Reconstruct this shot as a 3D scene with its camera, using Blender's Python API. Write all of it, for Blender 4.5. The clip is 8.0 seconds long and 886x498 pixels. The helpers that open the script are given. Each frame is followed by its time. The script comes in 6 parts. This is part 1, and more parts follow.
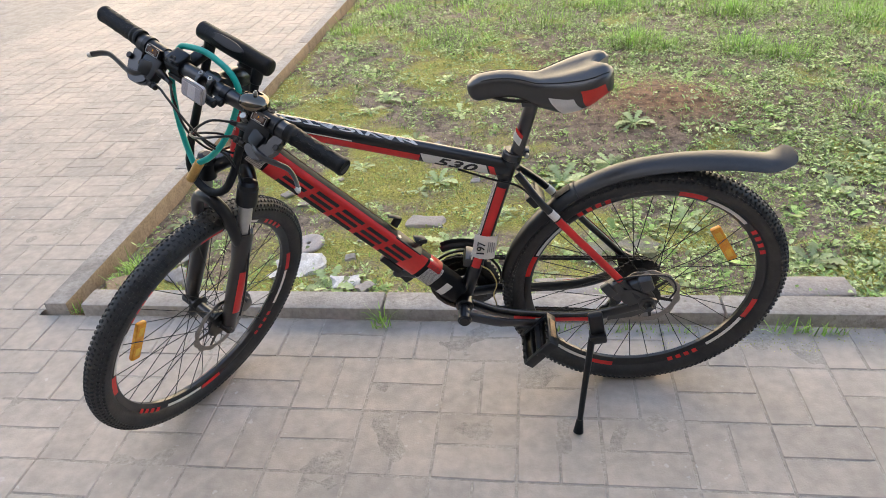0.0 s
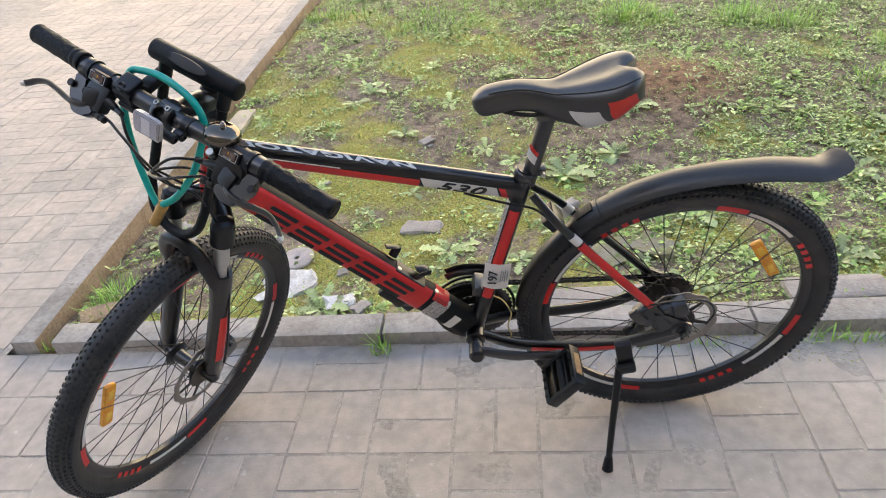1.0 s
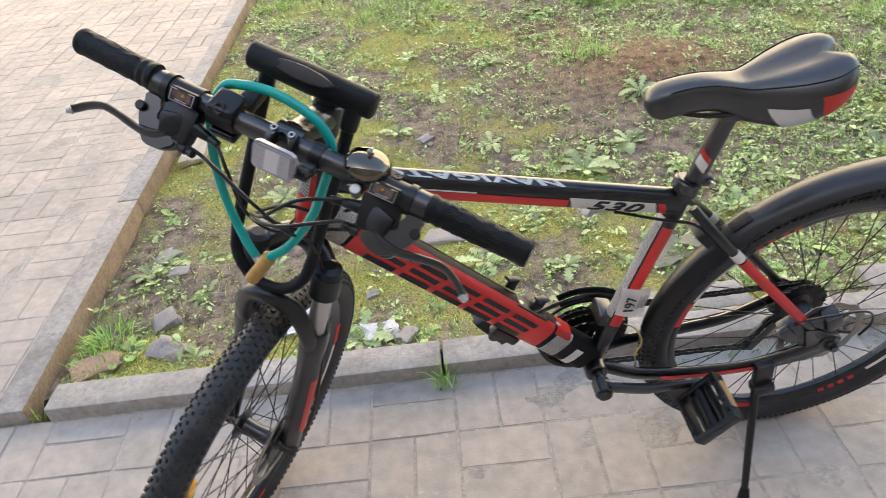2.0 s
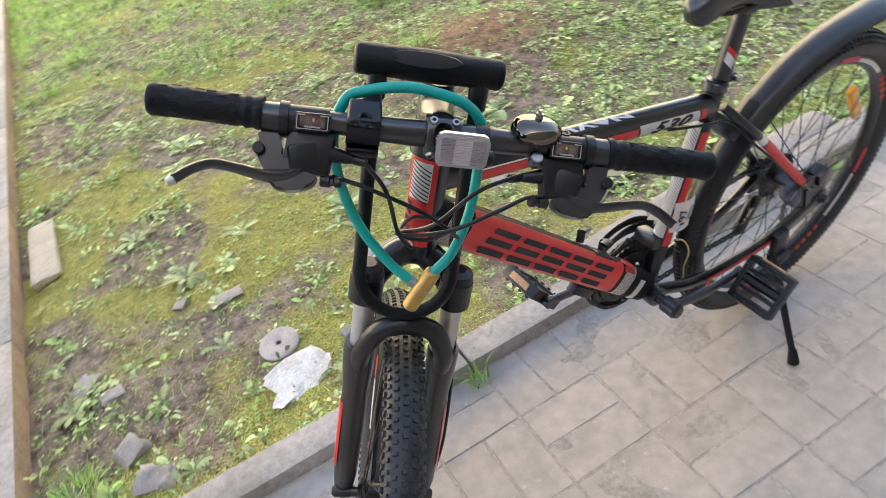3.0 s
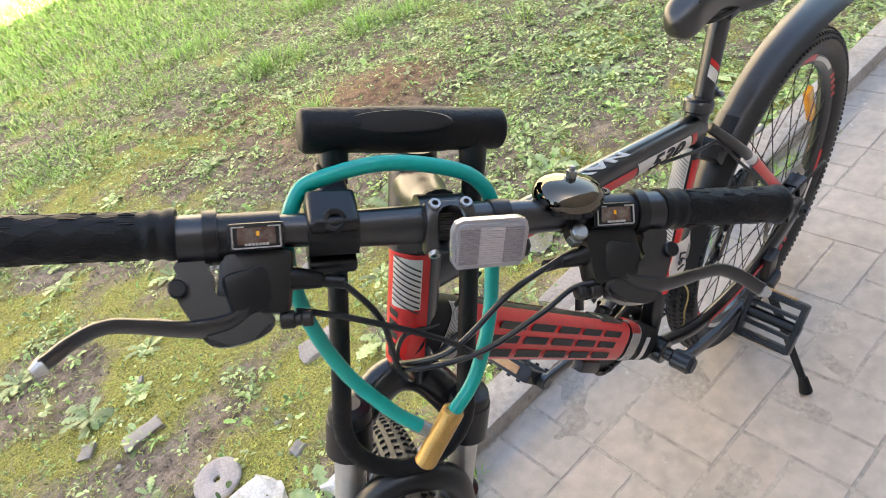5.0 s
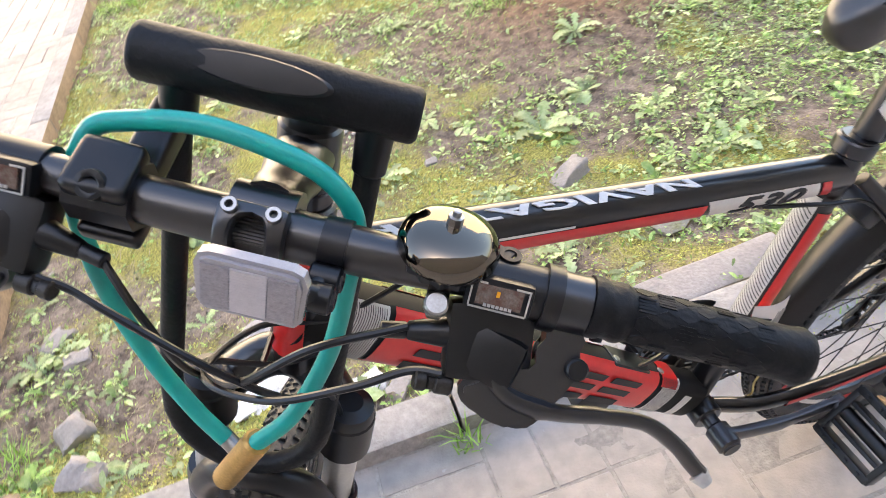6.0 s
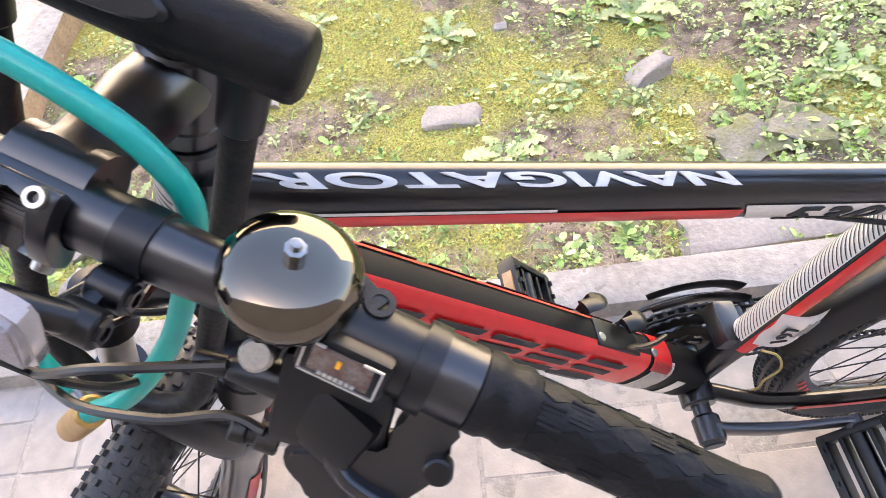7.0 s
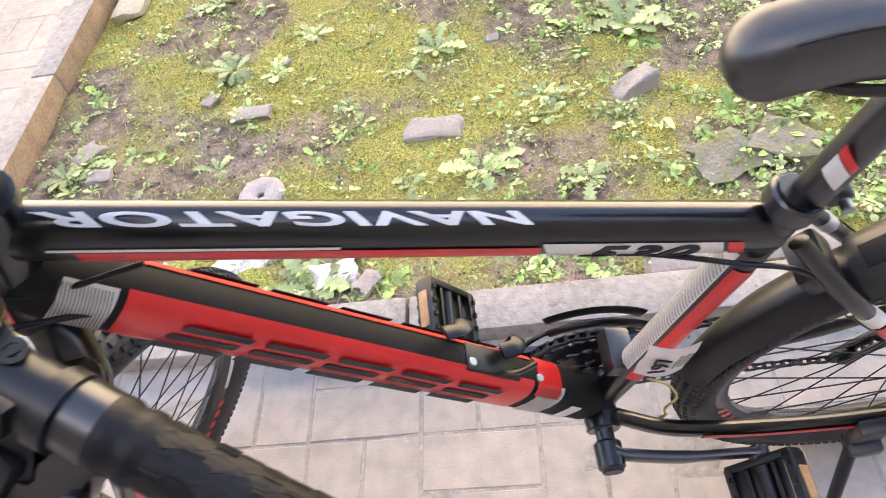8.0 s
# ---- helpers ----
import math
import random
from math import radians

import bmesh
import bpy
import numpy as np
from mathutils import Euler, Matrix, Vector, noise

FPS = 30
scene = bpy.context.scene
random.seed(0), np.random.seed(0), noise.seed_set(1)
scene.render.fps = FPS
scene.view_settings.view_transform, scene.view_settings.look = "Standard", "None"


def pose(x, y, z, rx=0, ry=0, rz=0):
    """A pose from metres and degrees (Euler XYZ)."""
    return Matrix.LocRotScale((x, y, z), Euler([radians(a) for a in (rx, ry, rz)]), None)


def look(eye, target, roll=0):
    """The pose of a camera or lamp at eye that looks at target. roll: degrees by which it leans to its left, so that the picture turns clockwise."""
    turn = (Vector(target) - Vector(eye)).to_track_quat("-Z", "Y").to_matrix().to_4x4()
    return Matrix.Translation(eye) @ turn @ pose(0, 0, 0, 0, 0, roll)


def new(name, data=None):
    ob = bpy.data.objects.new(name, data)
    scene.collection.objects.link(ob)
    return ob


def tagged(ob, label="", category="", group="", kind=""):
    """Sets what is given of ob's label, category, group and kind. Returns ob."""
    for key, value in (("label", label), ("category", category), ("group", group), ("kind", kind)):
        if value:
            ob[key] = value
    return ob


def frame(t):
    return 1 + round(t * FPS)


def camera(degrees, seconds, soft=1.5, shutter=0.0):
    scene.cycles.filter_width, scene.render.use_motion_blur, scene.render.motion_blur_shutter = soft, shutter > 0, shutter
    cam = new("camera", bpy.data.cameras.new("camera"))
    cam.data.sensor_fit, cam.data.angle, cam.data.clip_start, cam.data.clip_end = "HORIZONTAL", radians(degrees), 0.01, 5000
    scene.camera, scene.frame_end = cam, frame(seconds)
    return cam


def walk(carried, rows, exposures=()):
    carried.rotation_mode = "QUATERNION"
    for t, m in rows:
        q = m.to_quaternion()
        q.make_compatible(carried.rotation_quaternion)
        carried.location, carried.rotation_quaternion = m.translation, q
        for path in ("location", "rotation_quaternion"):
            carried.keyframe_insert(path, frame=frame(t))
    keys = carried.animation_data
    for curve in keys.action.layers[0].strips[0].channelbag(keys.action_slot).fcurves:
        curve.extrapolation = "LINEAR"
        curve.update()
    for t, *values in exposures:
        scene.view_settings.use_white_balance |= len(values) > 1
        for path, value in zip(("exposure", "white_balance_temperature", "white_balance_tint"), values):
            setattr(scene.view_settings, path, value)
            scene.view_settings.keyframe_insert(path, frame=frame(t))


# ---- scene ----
cam = camera(67.0, 8.0, soft=0.6, shutter=0.3)
PATH = [
    (0, (0.218, 0.262, 1.273), (-0.05, 1.927, 0.199), -4.9),
    (0.5, (0.202, 0.295, 1.271), (-0.04, 1.947, 0.17), -5.9),
    (1, (0.165, 0.466, 1.27), (-0.074, 2.096, 0.136), -7.3),
    (1.5, (0.042, 0.587, 1.252), (-0.168, 2.2, 0.087), -6.4),
    (2, (-0.186, 0.678, 1.244), (-0.21, 2.288, 0.058), -7.2),
    (2.2, (-0.27, 0.728, 1.231), (-0.234, 2.323, 0.026), -7.7),
    (3.3, (-0.643, 0.853, 1.242), (0.075, 2.253, 0.008), -16.8),
    (3.5, (-0.647, 0.901, 1.238), (0.154, 2.256, 0.005), -16.9),
    (4, (-0.613, 0.971, 1.229), (0.217, 2.318, 0.006), -19.3),
    (4.2, (-0.612, 0.983, 1.23), (0.233, 2.312, -0.002), -19.6),
    (5.3, (-0.491, 1.043, 1.147), (0.251, 2.5, -0.005), -17.4),
    (5.5, (-0.419, 1.04, 1.136), (0.179, 2.541, -0.042), -14.5),
    (6, (-0.31, 1.078, 1.108), (-0.088, 2.588, -0.185), -12.9),
    (6.5, (-0.282, 1.166, 1.082), (-0.157, 2.527, -0.379), -5.2),
    (7, (-0.203, 1.194, 1.077), (-0.267, 2.429, -0.495), -9.4),
    (7.5, (-0.139, 1.188, 1.091), (-0.281, 2.403, -0.49), -10.2),
    (8, (-0.028, 1.194, 1.082), (-0.239, 2.439, -0.469), -13.5),
]
EXPOSURES = [(0.0, 2.38, 6700, 8), (2.2, 2.55, 6700, 8), (4.0, 2.67, 6750, 7), (5.5, 2.86, 6800, 9), (6.0, 3.03, 6800, 12), (6.5, 3.18, 6800, 15), (7.3, 3.32, 6700, 16), (8.0, 3.08, 6900, 16)]
walk(cam, [(t, look(eye, target, roll)) for t, eye, target, roll in PATH], EXPOSURES)

# ---- world and light ----
world = bpy.data.worlds.new("sky")
scene.world = world
world.use_nodes = True
wn = world.node_tree
sky = wn.nodes.new("ShaderNodeTexSky")
sky.sky_type, sky.sun_disc = "NISHITA", False
sky.sun_elevation, sky.sun_rotation = radians(40), radians(195)
sky.air_density, sky.dust_density, sky.ozone_density = 1.0, 3.0, 1.0
bg = wn.nodes["Background"]
bg.inputs["Strength"].default_value = 0.10
wn.links.new(sky.outputs["Color"], bg.inputs["Color"])

sun = new("sun", bpy.data.lights.new("sun", "SUN"))
sun.data.energy, sun.data.angle, sun.data.color = 5.0, radians(0.5), (1.0, 0.93, 0.82)
sun.matrix_world = look((-2.6, -9.66, 8.39), (0, 0, 0))


# ---- materials ----
def material(name, color=(0.5, 0.5, 0.5), rough=0.6, metal=0.0, vary=0.0, scale=40.0, bump=0.0, bump_scale=200.0,
             second=None, coat=0.0, piece=0.0, rough_vary=0.0, spec=0.5, placed=False):
    """A node material: base colour, broad stains towards `second`, fine grain, relief, and a shift from piece to piece."""
    m = bpy.data.materials.new(name)
    m.use_nodes = True
    t = m.node_tree
    b = t.nodes["Principled BSDF"]
    b.inputs["Roughness"].default_value, b.inputs["Metallic"].default_value = rough, metal
    b.inputs["Coat Weight"].default_value = coat
    b.inputs["Coat Roughness"].default_value = 0.12
    b.inputs["Specular IOR Level"].default_value = spec
    co = t.nodes.new("ShaderNodeTexCoord")
    where = t.nodes.new("ShaderNodeNewGeometry").outputs["Position"] if placed else co.outputs["Object"]
    base = t.nodes.new("ShaderNodeRGB")
    base.outputs[0].default_value = (*color, 1)
    out = base.outputs[0]
    if vary or second:
        n1 = t.nodes.new("ShaderNodeTexNoise")
        n1.inputs["Scale"].default_value, n1.inputs["Detail"].default_value, n1.inputs["Roughness"].default_value = scale, 6, 0.65
        t.links.new(where, n1.inputs["Vector"])
        ramp = t.nodes.new("ShaderNodeMapRange")
        ramp.inputs["From Min"].default_value, ramp.inputs["From Max"].default_value = 0.38, 0.66
        t.links.new(n1.outputs["Fac"], ramp.inputs["Value"])
        mix = t.nodes.new("ShaderNodeMixRGB")
        mix.inputs[2].default_value = (*(second or [c * (1 - vary) for c in color]), 1)
        t.links.new(ramp.outputs[0], mix.inputs[0])
        t.links.new(out, mix.inputs[1])
        n2 = t.nodes.new("ShaderNodeTexNoise")
        n2.inputs["Scale"].default_value, n2.inputs["Detail"].default_value = scale * 9, 3
        t.links.new(where, n2.inputs["Vector"])
        hv = t.nodes.new("ShaderNodeHueSaturation")
        r2 = t.nodes.new("ShaderNodeMapRange")
        r2.inputs["From Min"].default_value, r2.inputs["From Max"].default_value = 0.3, 0.7
        r2.inputs["To Min"].default_value, r2.inputs["To Max"].default_value = 1 - vary * 0.6, 1 + vary * 0.6
        t.links.new(n2.outputs["Fac"], r2.inputs["Value"])
        t.links.new(r2.outputs[0], hv.inputs["Value"])
        t.links.new(mix.outputs[0], hv.inputs["Color"])
        out = hv.outputs[0]
        if rough_vary:
            r3 = t.nodes.new("ShaderNodeMapRange")
            r3.inputs["To Min"].default_value, r3.inputs["To Max"].default_value = rough - rough_vary, rough + rough_vary
            t.links.new(n1.outputs["Fac"], r3.inputs["Value"])
            t.links.new(r3.outputs[0], b.inputs["Roughness"])
    if piece:
        hv = t.nodes.new("ShaderNodeHueSaturation")
        info, geo = t.nodes.new("ShaderNodeObjectInfo"), t.nodes.new("ShaderNodeNewGeometry")
        add = t.nodes.new("ShaderNodeMath")
        add.operation = "ADD"
        t.links.new(info.outputs["Random"], add.inputs[0])
        t.links.new(geo.outputs["Random Per Island"], add.inputs[1])
        fr = t.nodes.new("ShaderNodeMath")
        fr.operation = "FRACT"
        t.links.new(add.outputs[0], fr.inputs[0])
        r4 = t.nodes.new("ShaderNodeMapRange")
        r4.inputs["To Min"].default_value, r4.inputs["To Max"].default_value = 1 - piece, 1 + piece
        t.links.new(fr.outputs[0], r4.inputs["Value"])
        t.links.new(r4.outputs[0], hv.inputs["Value"])
        t.links.new(out, hv.inputs["Color"])
        out = hv.outputs[0]
    t.links.new(out, b.inputs["Base Color"])
    if bump:
        n3 = t.nodes.new("ShaderNodeTexNoise")
        n3.inputs["Scale"].default_value, n3.inputs["Detail"].default_value = bump_scale, 5
        t.links.new(where, n3.inputs["Vector"])
        bp = t.nodes.new("ShaderNodeBump")
        bp.inputs["Strength"].default_value, bp.inputs["Distance"].default_value = bump, 0.004
        t.links.new(n3.outputs["Fac"], bp.inputs["Height"])
        t.links.new(bp.outputs[0], b.inputs["Normal"])
    return m




def specks(m, scale, size, color, amount=0.8, broad=2.5):
    """Small flecks of another colour, gathered in patches, over a material; places are the world's."""
    t = m.node_tree
    b = t.nodes["Principled BSDF"]
    old = b.inputs["Base Color"].links[0].from_socket
    geo, cells, spread = t.nodes.new("ShaderNodeNewGeometry"), t.nodes.new("ShaderNodeTexNoise"), t.nodes.new("ShaderNodeTexNoise")
    cells.inputs["Scale"].default_value, cells.inputs["Detail"].default_value = scale, 3
    spread.inputs["Scale"].default_value, spread.inputs["Detail"].default_value = broad, 4
    for n in (cells, spread):
        t.links.new(geo.outputs["Position"], n.inputs["Vector"])
    mul = t.nodes.new("ShaderNodeMath")
    mul.operation = "MULTIPLY_ADD"
    mul.inputs[1].default_value = 0.35
    t.links.new(spread.outputs["Fac"], mul.inputs[0])
    t.links.new(cells.outputs["Fac"], mul.inputs[2])
    cut = t.nodes.new("ShaderNodeMapRange")
    cut.inputs["From Min"].default_value, cut.inputs["From Max"].default_value, cut.inputs["To Max"].default_value = size, size + (0.06 if scale > 20 else 0.22), amount
    t.links.new(mul.outputs[0], cut.inputs["Value"])
    mix = t.nodes.new("ShaderNodeMixRGB")
    mix.inputs[2].default_value = (*color, 1)
    t.links.new(cut.outputs[0], mix.inputs[0])
    t.links.new(old, mix.inputs[1])
    t.links.new(mix.outputs[0], b.inputs["Base Color"])
    return m


PAVER = material("concrete_paver", (0.48, 0.415, 0.35), 0.66, vary=0.20, scale=3.2, bump=0.22, bump_scale=220, second=(0.37, 0.33, 0.285), piece=0.06, rough_vary=0.12, placed=True)
specks(PAVER, 38, 0.86, (0.60, 0.58, 0.55), 0.55)
specks(PAVER, 16, 0.72, (0.30, 0.275, 0.24), 0.30, 1.3)
SAND = material("joint_sand", (0.44, 0.395, 0.34), 0.95, vary=0.3, scale=9, bump=0.6, second=(0.33, 0.295, 0.25), placed=True)
KERB = specks(material("concrete_kerb", (0.43, 0.395, 0.355), 0.85, vary=0.25, scale=7, bump=0.6, bump_scale=120, second=(0.31, 0.28, 0.245), piece=0.06, placed=True), 45, 0.82, (0.20, 0.175, 0.14), 0.6)
STONE = material("broken_concrete", (0.40, 0.355, 0.315), 0.9, vary=0.2, scale=14, bump=0.7, bump_scale=90)
WHITE_STONE = material("white_plaster_lump", (0.76, 0.745, 0.72), 0.9, vary=0.3, scale=22, bump=1.0, bump_scale=60, second=(0.52, 0.49, 0.45))
PINK_DISC = material("dusty_pink_disc", (0.52, 0.46, 0.43), 0.8, vary=0.25, scale=25, bump=0.3)
BLACK = material("black_gloss_paint", (0.004, 0.004, 0.005), 0.30, coat=0.7, vary=0.25, scale=20, rough_vary=0.03, spec=0.4)
BLACK.node_tree.nodes["Principled BSDF"].inputs["Coat Roughness"].default_value = 0.16
MATT = material("black_matt_paint", (0.007, 0.007, 0.007), 0.6, vary=0.3, scale=30, spec=0.25)
SATIN = material("black_satin_alloy", (0.004, 0.004, 0.006), 0.31, spec=0.9, coat=0.2, vary=0.2, scale=60, rough_vary=0.03)
RED = material("red_paint", (0.68, 0.015, 0.015), 0.34, coat=0.25, vary=0.08, scale=12)
WHITE = material("white_paint", (0.72, 0.70, 0.67), 0.35, coat=0.3, vary=0.06, scale=30)
SILVER = material("satin_silver", (0.55, 0.54, 0.52), 0.35, metal=0.6, vary=0.1, scale=60)
STEEL = material("steel", (0.40, 0.39, 0.37), 0.3, metal=1.0, vary=0.15, scale=80)
DARK_STEEL = material("dark_steel", (0.06, 0.055, 0.05), 0.45, metal=0.8, vary=0.3, scale=90)
RUBBER = material("tyre_rubber", (0.016, 0.016, 0.0165), 0.50, vary=0.3, scale=18, bump=0.15, second=(0.034, 0.0335, 0.033), spec=0.5)
GRIP = material("grip_rubber", (0.006, 0.006, 0.0065), 0.5, spec=0.28, vary=0.3, scale=70, bump=0.2)
PLASTIC = material("black_plastic", (0.004, 0.004, 0.005), 0.36, spec=0.5, vary=0.2, scale=60, rough_vary=0.04)
FENDER = material("grey_black_plastic", (0.020, 0.0198, 0.0198), 0.36, vary=0.2, scale=30, rough_vary=0.03, spec=0.55)
VINYL = material("black_vinyl", (0.010, 0.0095, 0.009), 0.40, vary=0.3, scale=40, bump=0.04, bump_scale=1500, spec=1.0, coat=0.15)
RED_VINYL = material("red_vinyl", (0.60, 0.035, 0.025), 0.45, vary=0.1, scale=60)
WHITE_VINYL = material("white_vinyl", (0.68, 0.66, 0.65), 0.5, vary=0.08, scale=60)
TEAL = material("teal_vinyl", (0.0, 0.37, 0.31), 0.30, vary=0.08, scale=20)
BRASS = material("dull_brass", (0.50, 0.31, 0.10), 0.4, metal=0.7, vary=0.2, scale=60)
AMBER = material("amber_reflector", (0.85, 0.30, 0.01), 0.25, coat=0.5, vary=0.12, scale=120, second=(0.95, 0.45, 0.02))
PALE_LENS = material("pale_reflector_lens", (0.50, 0.45, 0.445), 0.35, coat=0.6, vary=0.1, scale=300)
LENS = material("reflector_lens", (0.32, 0.28, 0.285), 0.30, coat=0.6, vary=0.25, scale=420, bump=0.25, bump_scale=500)
CLEAR = material("clear_reflector", (0.36, 0.335, 0.345), 0.12, coat=1.0, vary=0.10, scale=190)
PAPER = material("paper_tag", (0.74, 0.70, 0.67), 0.8, vary=0.05, scale=30)
INK = material("black_ink", (0.015, 0.015, 0.016), 0.6)
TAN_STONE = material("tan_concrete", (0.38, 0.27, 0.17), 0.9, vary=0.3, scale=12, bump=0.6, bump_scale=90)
CRUMB = material("soil_crumbs", (0.24, 0.20, 0.16), 0.95, vary=0.2, scale=80, piece=0.45)
CHROME = material("polished_dark_chrome", (0.17, 0.145, 0.115), 0.07, metal=1.0)


# ---- mesh helpers ----
def link(name, bm, mat, parent=None, label="", smooth=True):
    me = bpy.data.meshes.new(name)
    bm.to_mesh(me)
    bm.free()
    if smooth:
        me.polygons.foreach_set("use_smooth", [True] * len(me.polygons))
        me.set_sharp_from_angle(angle=radians(40))
    for one in (mat if isinstance(mat, (list, tuple)) else [mat]):
        me.materials.append(one)
    ob = new(name, me)
    ob.parent = parent
    if label:
        ob["label"] = label
    return ob


def part(name, bm, mat, parent, label="", m=None):
    """One mesh under a thing or a part; m moves the mesh first."""
    if m is not None:
        bm.transform(m)
    return link(name, bm, mat, parent, label)


def empty(name, m=None):
    ob = new(name)
    ob.empty_display_size = 0.1
    if m is not None:
        ob.matrix_world = m
    return ob


def smooth_path(points, steps=8):
    """Points along a Catmull-Rom curve."""
    p = [Vector(q) for q in points]
    p = [2 * p[0] - p[1], *p, 2 * p[-1] - p[-2]]
    out = []
    for i in range(1, len(p) - 2):
        a, b, c, d = p[i - 1:i + 3]
        for k in range(steps):
            t = k / steps
            out.append(0.5 * ((2 * b) + (c - a) * t + (2 * a - 5 * b + 4 * c - d) * t * t + (3 * b - a - 3 * c + d) * t ** 3))
    return out + [p[-2]]


def sweep(bm, path, radius, seg=12, squash=1.0, up=(0, 1, 0), cap=True, closed=False, power=2.0, twist=0.0):
    """A tube along a path. radius: a number or one for each point; squash: height over width; power above 2 squares it off.
    The width lies along `up`."""
    path = [Vector(p) for p in path]
    n = len(path)
    rad = radius if isinstance(radius, (list, tuple)) else [radius] * n
    sq = squash if isinstance(squash, (list, tuple)) else [squash] * n
    rings, side = [], Vector(up)
    for i, p in enumerate(path):
        if closed:
            d = path[(i + 1) % n] - path[i - 1]
        else:
            d = path[min(i + 1, n - 1)] - path[max(i - 1, 0)]
        d.normalize()
        side = (side - d * side.dot(d))
        if side.length < 1e-4:
            side = d.orthogonal()
        side.normalize()
        other = d.cross(side)
        ring = []
        for k in range(seg):
            a = 2 * math.pi * k / seg + twist
            c, s = math.cos(a), math.sin(a)
            if power != 2.0:
                c, s = (math.copysign(abs(c) ** (2 / power), c), math.copysign(abs(s) ** (2 / power), s))
            ring.append(bm.verts.new(p + side * (c * rad[i]) + other * (s * rad[i] * sq[i])))
        rings.append(ring)
    pairs = list(zip(rings, rings[1:])) + ([(rings[-1], rings[0])] if closed else [])
    for a, b in pairs:
        for k in range(seg):
            bm.faces.new((a[k], a[(k + 1) % seg], b[(k + 1) % seg], b[k]))
    if cap and not closed:
        bm.faces.new(rings[0][::-1])
        bm.faces.new(rings[-1])
    return bm


def tube(path, radius, **kw):
    return sweep(bmesh.new(), path, radius, **kw)


def box(bm, size, m=None, bevel=0.0, segments=2):
    made = bmesh.ops.create_cube(bm, size=1.0)["verts"]
    bmesh.ops.scale(bm, vec=size, verts=made)
    if bevel:
        edges = list({e for v in made for e in v.link_edges})
        got = bmesh.ops.bevel(bm, geom=edges, offset=bevel, segments=segments, affect="EDGES", profile=0.6)
        made = list({v for v in got["verts"]} | {v for v in made if v.is_valid})
    if m is not None:
        bmesh.ops.transform(bm, matrix=m, verts=made)
    return bm


def lathe(bm, profile, m=None, seg=24, closed=False):
    """A turned form: (radius, height) pairs round z."""
    rings = []
    for r, z in profile:
        if r < 1e-6:
            rings.append([bm.verts.new((0, 0, z))])
        else:
            rings.append([bm.verts.new((r * math.cos(2 * math.pi * k / seg), r * math.sin(2 * math.pi * k / seg), z)) for k in range(seg)])
    pairs = list(zip(rings, rings[1:])) + ([(rings[-1], rings[0])] if closed else [])
    for a, b in pairs:
        for k in range(seg):
            q = (k + 1) % seg
            if len(a) == 1 and len(b) == 1:
                continue
            if len(a) == 1:
                bm.faces.new((a[0], b[k], b[q]))
            elif len(b) == 1:
                bm.faces.new((a[k], b[0], a[q])[::-1])
            else:
                bm.faces.new((a[k], b[k], b[q], a[q])[::-1])
    if m is not None:
        bmesh.ops.transform(bm, matrix=m, verts=[v for ring in rings for v in ring])
    return bm


def along(p, q, side=(0, 1, 0)):
    """A pose whose z runs from p to q."""
    p, q = Vector(p), Vector(q)
    z = (q - p).normalized()
    x = Vector(side)
    x = x - z * x.dot(z)
    if x.length < 1e-4:
        x = z.orthogonal()
    x.normalize()
    y = z.cross(x)
    return Matrix(((x.x, y.x, z.x, p.x), (x.y, y.y, z.y, p.y), (x.z, y.z, z.z, p.z), (0, 0, 0, 1)))


def rod(bm, p, q, r, r2=None, seg=12, bevel=0.0):
    d = (Vector(q) - Vector(p)).length
    r2 = r if r2 is None else r2
    if bevel:
        prof = [(0, 0), (r - bevel, 0), (r, bevel), (r2, d - bevel), (r2 - bevel, d), (0, d)]
    else:
        prof = [(0, 0), (r, 0), (r2, d), (0, d)]
    return lathe(bm, prof, along(p, q), seg)


def plate(bm, outline, thick, m=None):
    """A flat outline in x, y, made thick along z about its middle."""
    low = [bm.verts.new((x, y, -thick / 2)) for x, y in outline]
    top = [bm.verts.new((x, y, thick / 2)) for x, y in outline]
    n = len(outline)
    bm.faces.new(low[::-1])
    bm.faces.new(top)
    for k in range(n):
        bm.faces.new((low[k], low[(k + 1) % n], top[(k + 1) % n], top[k]))
    if m is not None:
        bmesh.ops.transform(bm, matrix=m, verts=low + top)
    return bm


def lettering(body, height, slant=0.0, depth=0.0006, spread=1.0, bold=0.0):
    """Raised letters in the x, y plane, centred, of that height."""
    cu = bpy.data.curves.new("letters", "FONT")
    cu.body, cu.align_x, cu.align_y, cu.shear, cu.extrude = body, "CENTER", "CENTER", slant, depth
    cu.space_character, cu.offset = spread, bold
    tmp = bpy.data.objects.new("letters", cu)
    me = bpy.data.meshes.new_from_object(tmp)
    bm = bmesh.new()
    bm.from_mesh(me)
    bpy.data.objects.remove(tmp)
    bpy.data.meshes.remove(me)
    bpy.data.curves.remove(cu)
    ys = [v.co.y for v in bm.verts]
    mid, k = (max(ys) + min(ys)) / 2, height / (max(ys) - min(ys))
    for v in bm.verts:
        v.co.x, v.co.y = v.co.x * k, (v.co.y - mid) * k
    return bm


# ---- ground ----
GRID_X, GRID_Y, MOD = -0.02, 1.66, 0.2
KERB_FRONT, KERB_BACK, KERB_TOP = 1.835, 1.923, 0.042


